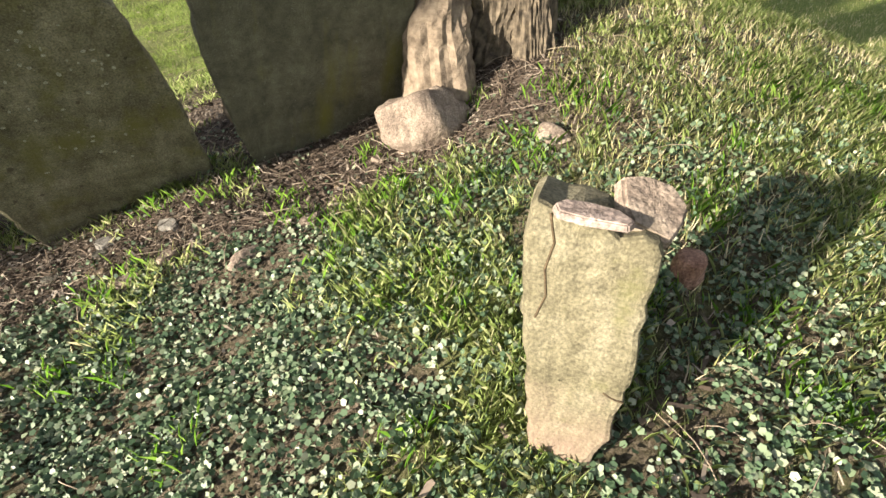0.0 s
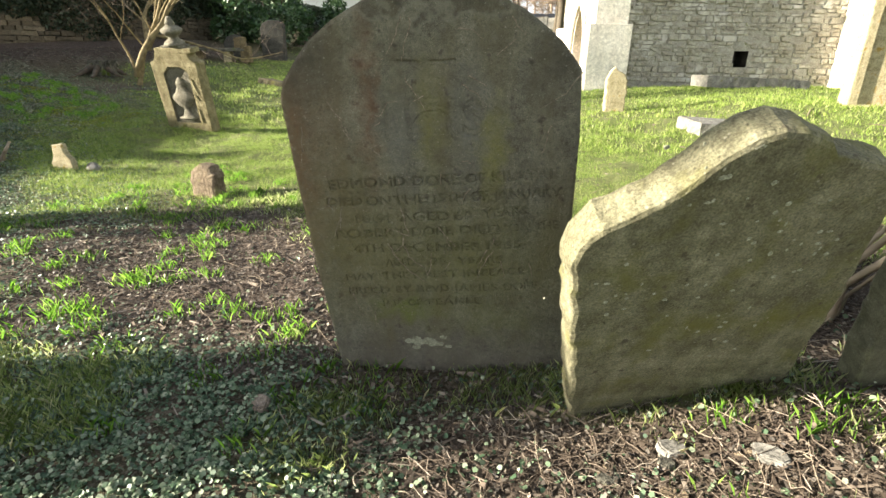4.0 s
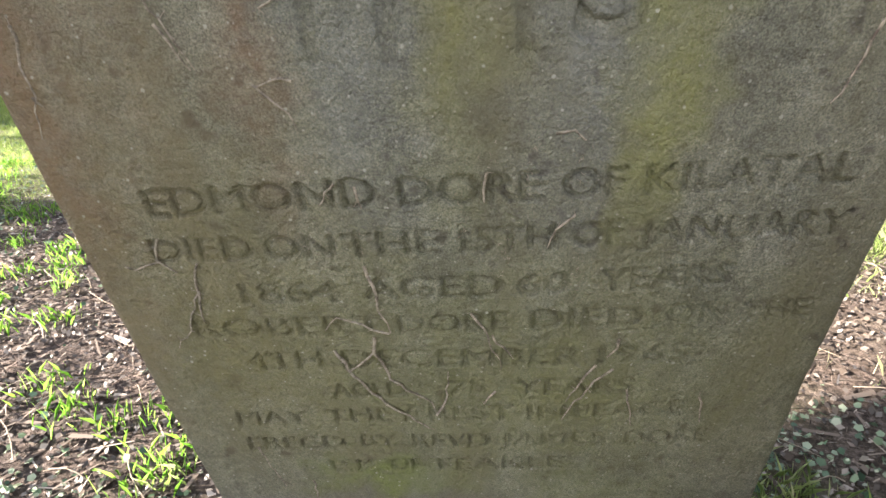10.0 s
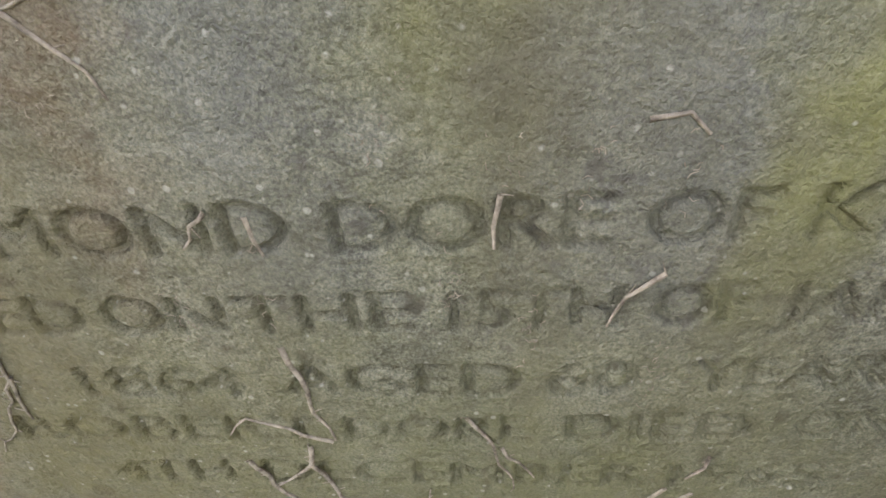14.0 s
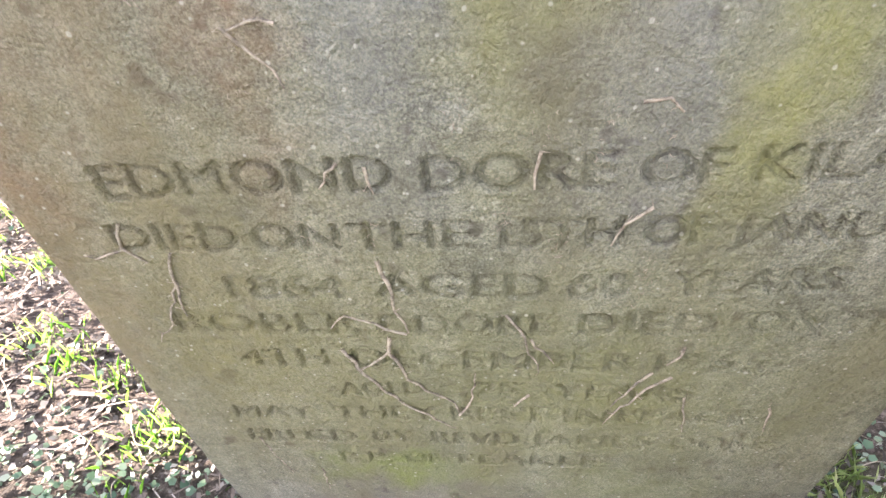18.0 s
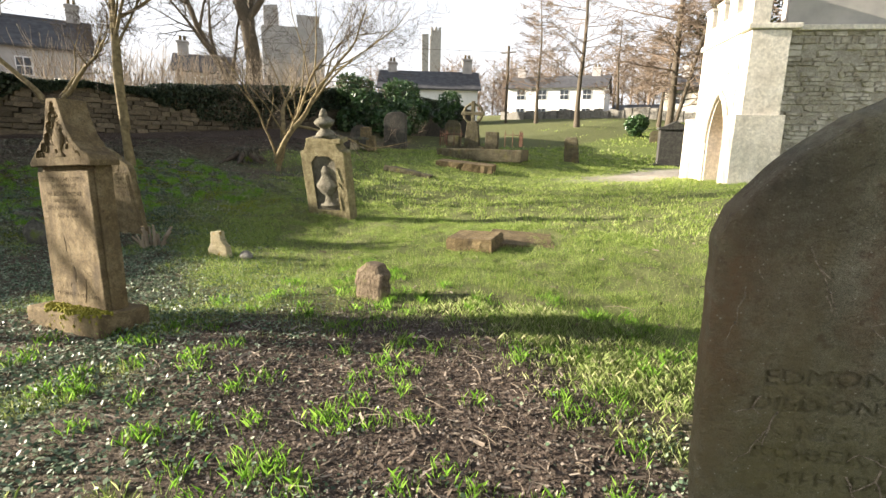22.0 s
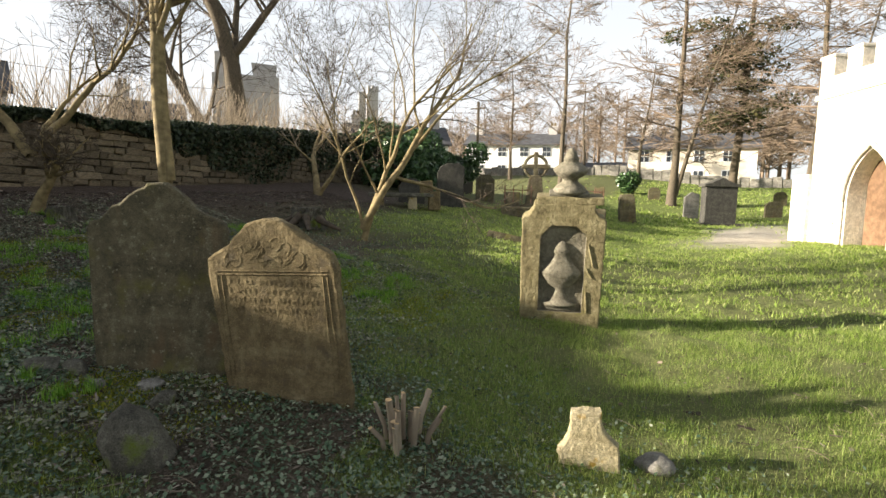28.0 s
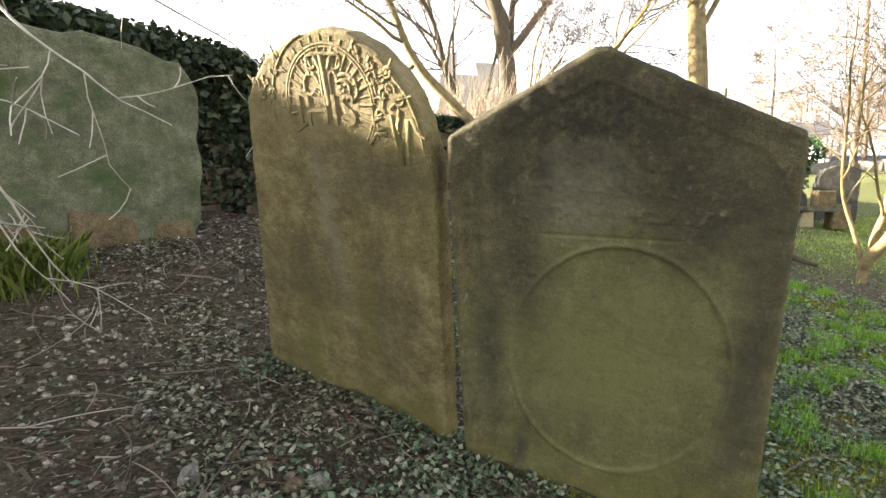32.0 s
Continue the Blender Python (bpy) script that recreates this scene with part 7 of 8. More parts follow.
# root stump on the bank
st = thing("tree_stump", pose(-15.0, 7.6, gz(-15.0, 7.6)), "dark rotten stump with spreading roots", "tree stump")
part("stump", furrowed([((0, 0, -0.1), (0.05, 0.05, 0.3), 0.3, 0.26)], 31, 0.4), M_ROCK, st)
rnd = random.Random(17)
for k in range(9):
    a = k * 0.7 + rnd.uniform(-0.2, 0.2)
    L_ = rnd.uniform(0.5, 0.9)
    line = [((math.cos(a) * L_ * t, math.sin(a) * L_ * t, 0.26 * (1 - t) ** 1.5 - 0.06 * t), 0.09 * (1 - 0.75 * t)) for t in np.linspace(0.15, 1, 7)]
    r_ = new("root", tubes("root", [line], 7, M_BARK_DARK))
    r_.parent = st
st2 = thing("tree_stump", pose(-15.95, 4.15, gz(-15.95, 4.15)), "small dark stump beside the crooked tree", "tree stump")
part("stump", furrowed([((0, 0, -0.1), (0.03, 0.0, 0.16), 0.16, 0.13)], 37, 0.4), M_ROCK, st2)

# ---- houses and the far distance ----
def house(name, label, x, y, z, yaw, w, d, h, roof_h, wall_m, windows, chimneys=(), gable=True):
    """A gabled house: front along x, facing -y; windows: (x, z, width, height)."""
    ob = thing(name, pose(x, y, z, 0, 0, yaw), label, "house", "far houses")
    bm = bmesh.new()
    box(bm, 0, w, 0, d, -2, h)
    part("wall", bm, wall_m, ob)
    bm = bmesh.new()
    prof = [(-0.35, h - 0.05), (d / 2, h + roof_h), (d + 0.35, h - 0.05), (d + 0.35, h - 0.2), (d / 2, h + roof_h - 0.2), (-0.35, h - 0.2)]
    a = [bm.verts.new((-0.3, p, q)) for p, q in prof]
    b = [bm.verts.new((w + 0.3, p, q)) for p, q in prof]
    bm.faces.new(a)
    bm.faces.new(b[::-1])
    for i in range(6):
        bm.faces.new((a[i], b[i], b[(i + 1) % 6], a[(i + 1) % 6]))
    bmesh.ops.recalc_face_normals(bm, faces=list(bm.faces))
    part("roof", bm, M_SLATE, ob)
    for side in (0.02, w - 0.02):
        bm = bmesh.new()
        t = [bm.verts.new((side, 0.05, h - 0.1)), bm.verts.new((side, d - 0.05, h - 0.1)), bm.verts.new((side, d / 2, h + roof_h - 0.25))]
        t2 = [bm.verts.new((side + (0.2 if side < 1 else -0.2), v.co.y, v.co.z)) for v in t]
        bm.faces.new(t)
        bm.faces.new(t2[::-1])
        for i in range(3):
            bm.faces.new((t[i], t2[i], t2[(i + 1) % 3], t[(i + 1) % 3]))
        bmesh.ops.recalc_face_normals(bm, faces=list(bm.faces))
        part("gable", bm, wall_m, ob)
    for wx, wz, ww, wh in windows:
        bm = bmesh.new()
        box(bm, wx, wx + ww, -0.04, 0.1, wz, wz + wh, 0.02)
        win = part("window", bm, M_LIMEWASH, ob)
        for i in range(2):
            for j in range(2):
                bm = bmesh.new()
                box(bm, wx + 0.07 + i * (ww - 0.1) / 2, wx + (i + 1) * (ww - 0.1) / 2, -0.06, 0.05, wz + 0.07 + j * (wh - 0.1) / 2, wz + (j + 1) * (wh - 0.1) / 2)
                part("pane", bm, M_PANE, win)
    for cx, cw, ch in chimneys:
        bm = bmesh.new()
        box(bm, cx, cx + cw, d / 2 - 0.4, d / 2 + 0.4, h + roof_h - 0.6, h + roof_h + ch, 0.03)
        box(bm, cx - 0.08, cx + cw + 0.08, d / 2 - 0.48, d / 2 + 0.48, h + roof_h + ch - 0.2, h + roof_h + ch - 0.05, 0.02)
        chm = part("chimney", bm, M_HOUSESTONE, ob)
        for k in range(2):
            part("chimney_pot", lathe(bmesh.new(), [(0.12, h + roof_h + ch - 0.02), (0.1, h + roof_h + ch + 0.35), (0.13, h + roof_h + ch + 0.38)], 8, (cx + cw * (0.3 + 0.4 * k), d / 2)), M_CORK, chm)
    return ob


house("terraced_house", "white two-storey house with slate roof beyond the lawn", -37.4, 56.2, 3.9, 17, 11.5, 8, 4.4, 1.7, M_LIMEWASH,
      [(1.2 + 2.6 * k, z, 1.1, 1.2) for k in range(4) for z in (0.8, 2.9)], ((0.4, 1.0, 0.9), (9.6, 1.0, 0.9)))
house("cream_house", "cream two-storey house among bare trees", -18.2, 54, 3.0, 6, 11, 7, 4.0, 1.7, M_CREAM, [(1 + 2.4 * k, z, 1.0, 1.2) for k in range(4) for z in (0.7, 2.6)], ((1, 0.9, 0.9),))
house("white_cottage", "long low white building behind the far wall", -26, 61, 4.0, 8, 9, 6, 1.6, 0.9, M_LIMEWASH, [(1.2 + 2.6 * k, 0.4, 1.2, 0.9) for k in range(3)])
house("slate_roofed_house", "house with a dark ribbed slate roof and chimney", -38.5, 35.5, 0.5, 40, 9.2, 6.5, 6.0, 1.9, M_LIMEWASH, [(6.6, 3.9, 1.0, 1.1)], ((7.9, 0.9, 1.2), (0.6, 0.8, 0.8)))
house("stone_house", "grey stone house showing above the boundary wall", -50.5, 9.2, 1.0, 73, 6.5, 8, 6.6, 2.6, M_HOUSESTONE, [(2, 4.5, 1, 1.3)], ((0.4, 0.9, 1.0), (5.2, 0.9, 1.2)))
house("stone_house", "small slate-roofed house behind the boundary wall", -45.0, 19.8, 1.0, 60, 4.2, 6, 5.6, 1.6, M_HOUSESTONE, [(1.4, 4.2, 0.9, 1.0)], ((0.1, 0.8, 1.0),))
# ruined tower house and the twin towers of a castle on the skyline
def ruin(name, label, x, y, z, yaw, blocks, material):
    ob = thing(name, pose(x, y, z, 0, 0, yaw), label, "ruin")
    for k, (x0, x1, y0, y1, z0, z1) in enumerate(blocks):
        bm = bmesh.new()
        box(bm, x0, x1, y0, y1, z0, z1, 0.05, 0.1, random.Random(k))
        part("masonry", bm, material, ob)
    return ob


ruin("ruined_house", "tall ruined stone house with a chimney above the wall", -48.0, 29.5, 0.5, 50, [(0, 5.5, 0, 5, 0, 11.4), (0.2, 1.4, 0.5, 1.6, 11.3, 13.3), (3.2, 5.2, 0.5, 3, 11.3, 12.6)], M_HOUSESTONE)
ruin("castle_ruin", "twin ruined castle towers on the skyline", -108.5, 122, 0, 45, [(0, 2.0, 0, 2, 0, 33.0), (2.6, 5.6, 0, 3, 0, 34.2), (2.6, 3.2, 0, 3, 34, 35.0), (3.9, 4.5, 0, 3, 34, 35.2), (5.0, 5.6, 0, 3, 34, 35.0)], M_HOUSESTONE)

# utility pole and its wires
po = thing("utility_pole", pose(-29.6, 43.6, 1.5), "wooden utility pole with wires", "pole")
for nm, ln, rr in (("pole", [(0, 0, 0), (0, 0, 9.0)], 0.12), ("crossarm", [(-0.8, 0, 8.4), (0.8, 0, 8.4)], 0.06), ("wire", [(-0.7, 0, 8.5), (-14, -20, 7.6), (-28, -40, 8.6)], 0.015)):
    o2 = new(nm, tubes(nm, [[(p, rr) for p in ln]], 6, M_BARK))
    o2.parent = po

# far rubble wall closing the lawn
bm = bmesh.new()
rnd = random.Random(33)
for k in range(60):
    x = -34 + 0.75 * k
    y = 49.5 + 0.02 * k + rnd.uniform(-0.1, 0.1)
    z0 = gz(x, 49.5)
    box(bm, x, x + 0.78, y, y + 0.5, z0 - 1, z0 + 0.85 + rnd.uniform(-0.12, 0.12), 0.04, 0.06, rnd)
tagged(part("far_wall", bm, M_GREYST), "low pale rubble wall closing the churchyard lawn", "wall", kind="structure")


def leaves_on(name, centres, radii, count, size, material, seed, label, category, kind="stuff", shell=0.55, parent=None):
    """A crown of many small leaves in clumps."""
    r = np.random.RandomState(seed)
    n = len(centres)
    which = r.randint(0, n, count)
    d = r.normal(size=(count, 3))
    d /= np.linalg.norm(d, axis=1)[:, None]
    rad = (shell + (1 - shell) * r.rand(count))[:, None]
    P = np.array(centres, float)[which] + d * rad * np.array(radii, float)[which]
    return leaf_cloud(name, P, size, material, r, label, category, kind, parent)


def leaf_cloud(name, P, size, material, r, label, category, kind="stuff", parent=None, flat=0.0, shape=4):
    n = len(P)
    nrm = r.normal(size=(n, 3))
    nrm[:, 2] = np.abs(nrm[:, 2]) + flat
    nrm /= np.linalg.norm(nrm, axis=1)[:, None]
    a = np.cross(nrm, r.normal(size=(n, 3)))
    a /= np.linalg.norm(a, axis=1)[:, None]
    b = np.cross(nrm, a)
    s = (size * (0.55 + 0.9 * r.rand(n)))[:, None]
    if shape == 4:
        V = np.stack([P - a * s, P - b * s * 0.62 + nrm * s * 0.12, P + a * s, P + b * s * 0.62 + nrm * s * 0.12], 1)
    else:
        ang = np.linspace(0, 2 * np.pi, shape, endpoint=False)
        V = np.stack([P + s * (a * math.cos(q) + b * math.sin(q) * 0.92) + nrm * s * 0.18 * math.cos(2 * q) for q in ang], 1)
    ob = new(name, poly_mesh(name, V, material))
    ob.parent = parent
    return tagged(ob, label, category if parent is None else "", kind=kind)


# evergreen bush by the end of the wall
cs, rs = [], []
rnd = random.Random(91)
for k in range(26):
    x, y = -18.6 + rnd.gauss(0, 0.9), 16.5 + rnd.gauss(0, 1.3)
    cs.append((x, y, gz(x, y) + rnd.uniform(0.3, 2.0)))
    rs.append((0.55, 0.6, 0.5))
bush = thing("evergreen_bush", pose(-18.6, 16.5, gz(-18.6, 16.5)), "dense dark evergreen bush at the end of the wall", "bush")
stem = new("stems", tubes("stems", [[((0.1 * k - 0.3, 0.1 * (k % 3), -0.1), 0.05), ((0.35 * k - 1.0, 0.3 * (k % 3 - 1), 1.6), 0.02)] for k in range(7)], 5, M_BARK_DARK))
stem.parent = bush
lv = leaves_on("leaves", [(a - (-18.6), b - 16.5, c - gz(-18.6, 16.5)) for a, b, c in cs], rs, 16000, 0.07, M_HOLLY, 4, "", "", parent=bush)
bush2 = thing("evergreen_bush", pose(-14.8, 36.5, gz(-14.8, 36.5)), "small dark rounded shrub on the far lawn", "bush")
leaves_on("leaves", [(0, 0, 0.5), (0.2, 0.1, 0.9), (-0.2, 0, 0.8)], [(0.6, 0.6, 0.6)] * 3, 2500, 0.09, M_HOLLY, 6, "", "", parent=bush2)

# ivy hanging over the boundary wall, thick in places
r = np.random.RandomState(5)
n = 58000
s = np.where(r.rand(n) < 0.3, r.uniform(-6, 2.5, n), r.uniform(-6, 24, n))
cover = np.interp(s, [-6, 0.5, 2.2, 3.2, 5.0, 6.2, 7.0, 9.5, 12, 16, 24], [2.0, 1.9, 1.0, 0.22, 0.12, 0.2, 0.9, 1.2, 0.7, 0.9, 0.8])
drop = r.rand(n) ** 1.4 * cover * (0.5 + 1.0 * vnoise(s, s * 0, 0.45, 41))
top = np.array([wall_top(q) for q in s])
out = 0.02 + 0.14 * r.rand(n) * (1 - 0.4 * drop)
over = r.rand(n) < 0.3 * np.minimum(cover, 1)
drop = np.where(over, -0.02 - 0.13 * r.rand(n) * np.minimum(cover, 1), drop)
out = np.where(over, -0.6 * r.rand(n), out)
P = np.stack([WALL_A.x + WALL_DIR.x * s + WALL_N.x * out, WALL_A.y + WALL_DIR.y * s + WALL_N.y * out, top - drop], 1)
leaf_cloud("ivy", P, 0.047, M_IVY, r, "dark ivy hanging over the boundary wall", "ivy")
# pale winter brush standing behind the wall
rnd = random.Random(101)
lines = []
for k in range(1500):
    s_ = max(3.0, rnd.choice((rnd.uniform(3, 24), rnd.gauss(7, 1.6), rnd.gauss(12, 3))))
    p = Vector(wall_place(s_, -rnd.uniform(0.7, 3.0), wall_top(s_) - 0.5))
    h = rnd.uniform(0.5, 1.5) * (1.3 if 4 < s_ < 16 else 0.7)
    d = Vector((rnd.gauss(0, 0.35), rnd.gauss(0, 0.35), 1))
    q = p + d * h
    lines.append([(tuple(p), 0.011), (tuple(p.lerp(q, 0.5) + Vector((rnd.gauss(0, 0.06), rnd.gauss(0, 0.06), 0))), 0.008), (tuple(q), 0.004)])
tagged(new("winter_brush", tubes("winter_brush", lines, 3, M_TWIG_TAN)), "pale dry winter brush standing behind the wall", "brush", kind="stuff")

# ---- plants on the ground ----
def scatter(rs, n, x0, x1, y0, y1, mask, gain=1.0):
    x, y = rs.uniform(x0, x1, n), rs.uniform(y0, y1, n)
    keep = rs.rand(n) < mask(x, y) * gain
    return x[keep], y[keep]


def blades(name, x, y, height, width, rs, material, label, lean=0.5, simple=False):
    n = len(x)
    z = ground_z(x, y) - 0.01
    a = rs.uniform(0, 2 * np.pi, n)
    h = height * (0.45 + 0.9 * rs.rand(n))
    w = width * (0.6 + 0.8 * rs.rand(n))
    ln = lean * (0.2 + rs.rand(n)) * h
    side = np.stack([np.cos(a), np.sin(a), 0 * a], 1) * w[:, None]
    bend = np.stack([-np.sin(a), np.cos(a), 0 * a], 1)
    P = np.stack([x, y, z], 1)
    up = np.array([0, 0, 1.0])
    mid = P + bend * (ln * 0.35)[:, None] + up * (h * 0.6)[:, None]
    tip = P + bend * ln[:, None] + up * h[:, None]
    V = np.stack([P - side * 1.2, P + side * 1.2, tip], 1) if simple else np.stack([P - side, P + side, mid + side * 0.8, tip, mid - side * 0.8], 1)
    return tagged(new(name, poly_mesh(name, V, material)), label, "grass", kind="stuff")


rs = np.random.RandomState(21)
# turf in tufts: blades gather round tuft centres
def tufts(rs, n, x0, x1, y0, y1, per, spread, gain=1.0):
    cx, cy = scatter(rs, n, x0, x1, y0, y1, grass_mask, gain)
    x = np.repeat(cx, per) + rs.normal(0, spread, len(cx) * per)
    y = np.repeat(cy, per) + rs.normal(0, spread, len(cy) * per)
    return x, y


x, y = tufts(rs, 12000, -5.5, 2.6, -0.3, 4.2, 22, 0.04)
blades("near_grass", x, y, 0.055, 0.0009, rs, M_GRASS_PALE, "fresh green grass in tufts near the headstones", 0.7)
x, y = tufts(rs, 34000, -16, -3.5, 0.8, 7.5, 14, 0.05)
blades("lawn_grass", x, y, 0.055, 0.0016, rs, M_TURF, "rough green lawn grass in tufts", 0.7, True)
x, y = tufts(rs, 36000, -17, 6, 7.0, 24, 6, 0.07)
blades("far_grass", x, y, 0.06, 0.008, rs, M_GRASS, "rough green grass of the far lawn", 0.8, True)
x, y = tufts(rs, 9000, -34, 8, 20, 49, 4, 0.2)
blades("far_grass", x, y, 0.1, 0.03, rs, M_GRASS, "rough green grass of the far lawn", 0.8)
x, y = tufts(rs, 16000, -3.6, 4.0, 4.0, 8.5, 12, 0.04)
blades("lawn_grass", x, y, 0.045, 0.0017, rs, M_TURF, "rough green lawn grass in tufts", 0.7, True)
# taller tufts standing singly in the bare soil and litter
cx = np.concatenate([rs.uniform(-7.2, -2.6, 170), rs.uniform(-1.5, 2.4, 90)])
cy = np.concatenate([rs.uniform(0.9, 4.6, 170), rs.uniform(0.3, 2.4, 90)])
x, y = np.repeat(cx, 48) + rs.normal(0, 0.05, 48 * len(cx)), np.repeat(cy, 48) + rs.normal(0, 0.05, 48 * len(cy))
blades("grass_tufts", x, y, 0.065, 0.0009, rs, M_TUFT, "single tall bright tufts of grass in bare soil", 0.6)
x, y = scatter(rs, 190000, -15.4, -10.6, 1.0, 6.0, moss_mask)
blades("ground_moss", x, y, 0.03, 0.0045, rs, M_MOSSLEAF, "low yellow-green moss between leaves", 0.9, True)
x, y = -16.62 + rs.normal(0, 0.12, 900), -0.15 + rs.normal(0, 0.14, 900)
blades("grass_tufts", x, y, 0.22, 0.003, rs, M_GRASS, "tall bright tuft of grass at the wall's foot", 0.7)
x, y = rs.uniform(0.5, 8.5, 190000), rs.uniform(0.9, 13.0, 190000)
near = rs.rand(190000) < np.clip(2.5 / (0.3 + np.hypot(x, y - 1)), 0.15, 1) * (0.35 + 0.9 * vnoise(x, y, 0.4, 77))
x, y = x[near], y[near]
blades("dry_grass", x, y, 0.055, 0.0028, rs, M_STRAW, "rough dry grass beyond the old tree", 0.9, True)
rt = np.random.RandomState(311)
cx, cy = np.concatenate([rt.uniform(-14.9, -11.4, 250), rt.uniform(-16.6, -14.5, 14)]), np.concatenate([rt.uniform(1.9, 6.2, 250), rt.uniform(2.0, 5.0, 14)])
size = 0.5 + 0.7 * rt.rand(len(cx)) ** 1.5
reach = np.repeat(0.048 * size, 130)
x, y = np.repeat(cx, 130) + rt.normal(0, 1, 130 * len(cx)) * reach, np.repeat(cy, 130) + rt.normal(0, 1, 130 * len(cy)) * reach
blades("grass_tufts", x, y, 0.088, 0.0024, rt, M_TUFT, "bright green tufts of grass in the leafy ground under the trees", 0.6, True)
# leafy ground cover
x, y = scatter(rs, 250000, -4.6, 2.4, -0.4, 3.0, lambda a, b: clover_mask(a, b) * (0.35 + 0.85 * sstep(0.25, 0.5, vnoise(a, b, 0.08, 82))), 1.0)
leaf_cloud("ground_cover", np.stack([x, y, ground_z(x, y) + 0.045 * vnoise(x, y, 0.07, 81) * rs.rand(len(x)) ** 0.6], 1), 0.0092, M_CLOVER, rs, "low round-leaved green ground cover", "ground cover", flat=0.75, shape=5)
x, y = scatter(rs, 230000, -15.5, -4.4, -0.2, 6.5, clover_mask, 1.0)
leaf_cloud("ground_cover", np.stack([x, y, ground_z(x, y) + 0.05 * vnoise(x, y, 0.1, 83) * rs.rand(len(x))], 1), 0.0135, M_CLOVER, rs, "low round-leaved green ground cover", "ground cover", flat=1.1, shape=4)
x, y = scatter(rs, 60000, -18, -9, 3.5, 13, clover_mask, 1.0)
leaf_cloud("ground_cover", np.stack([x, y, ground_z(x, y) + rs.uniform(0.0, 0.04, len(x))], 1), 0.016, M_CLOVER, rs, "low green ground cover under the trees", "ground cover", flat=1.1, shape=4)
# flat grey-brown fallen leaves on the bank and on the bare soil
rl = np.random.RandomState(411)
x, y = scatter(rl, 105000, -17.3, -10.8, 0.2, 6.5, lambda a, b: np.clip((0.15 + 0.7 * sstep(0.35, 0.6, vnoise(a, b, 0.35, 91))) * (1 - 0.75 * moss_mask(a, b)), 0, 1))
leaf_cloud("fallen_leaves", np.stack([x, y, ground_z(x, y) + rl.uniform(0.004, 0.035, len(x))], 1), 0.0145, M_BANKLEAF, rl, "flat grey-green leaves lying on the bank", "leaves", flat=1.5, shape=4)
x, y = scatter(rl, 45000, -15.2, -11.0, 0.6, 4.2, lambda a, b: sstep(0.55, 0.68, vnoise(a, b, 0.45, 95)))
leaf_cloud("ground_cover", np.stack([x, y, ground_z(x, y) + 0.01 + 0.04 * rl.rand(len(x))], 1), 0.014, M_CLOVER, rl, "low blue-green leafy patches before the slabs", "ground cover", flat=1.1, shape=4)
x, y = scatter(rl, 70000, -6.8, 1.0, 0.9, 4.6, lambda a, b: 0.9 * soil_mask(a, b) * (0.4 + 0.8 * vnoise(a, b, 0.15, 92)))
leaf_cloud("fallen_leaves", np.stack([x, y, ground_z(x, y) + rl.uniform(0.002, 0.02, len(x))], 1), 0.0095, M_DEADLEAF, rl, "pale grey-brown leaf litter on bare soil", "leaves", flat=0.9, shape=4)
# dead twigs and leaf litter
x, y = scatter(rs, 330000, -17.8, 2.0, -0.3, 11.0, lambda a, b: 0.07 + 0.93 * soil_mask(a, b), 1.0)
n = len(x)
P = np.stack([x, y, ground_z(x, y) + rs.uniform(0.0, 0.018, n)], 1)
a = rs.uniform(0, 2 * np.pi, n)
ln = (0.01 + 0.05 * rs.rand(n) ** 4)[:, None]
d = np.stack([np.cos(a), np.sin(a), rs.normal(0, 0.12, n)], 1)
sd = np.stack([-np.sin(a), np.cos(a), rs.normal(0, 0.4, n)], 1) * (0.0015 + 0.009 * rs.rand(n) ** 3)[:, None]
V = np.stack([P - d * ln - sd, P + d * ln - sd * 0.7, P + d * ln + sd * 0.7, P - d * ln + sd], 1)
tagged(new("litter", poly_mesh("litter", V, M_LITTER)), "dead twigs and brown leaf litter on bare soil", "litter", kind="stuff")
lines = []
rnd = random.Random(55)
for k in range(2600):
    x0 = rnd.uniform(-17.5, 1.2)
    y0 = rnd.uniform(0.2, 5.5) if x0 > -12 else rnd.uniform(0.3, 8)
    if rnd.random() > 0.15 + 0.85 * float(soil_mask(x0, y0)):
        continue
    a0, L0 = rnd.uniform(0, 6.28), rnd.uniform(0.05, 0.28)
    pts = []
    for t in np.linspace(0, 1, 5):
        px, py = x0 + math.cos(a0 + 0.25 * t) * L0 * t, y0 + math.sin(a0 + 0.25 * t) * L0 * t
        pts.append(((px, py, gz(px, py) + 0.012 + 0.02 * math.sin(3 * t)), 0.0021 * (1 - 0.6 * t)))
    lines.append(pts)
dead = []
for k in range(2600):
    if k < 1500:
        x0 = rnd.uniform(-2.6, 0.5)
        y0 = 1.98 + 0.4 * (x0 + 1.0) + rnd.gauss(0, 0.2)
    else:
        x0, y0 = rnd.uniform(-17.3, -12.5), rnd.uniform(-0.2, 3.6)
    a0, L0, c0 = rnd.uniform(0, 6.28), rnd.uniform(0.04, 0.2), rnd.gauss(0, 0.8)
    pts = []
    for t in np.linspace(0, 1, 5):
        px, py = x0 + math.cos(a0 + c0 * t) * L0 * t, y0 + math.sin(a0 + c0 * t) * L0 * t
        pts.append(((px, py, gz(px, py) + 0.008 + 0.03 * rnd.random() * (k % 3 == 0)), 0.0022 * (1 - 0.5 * t)))
    dead.append(pts)
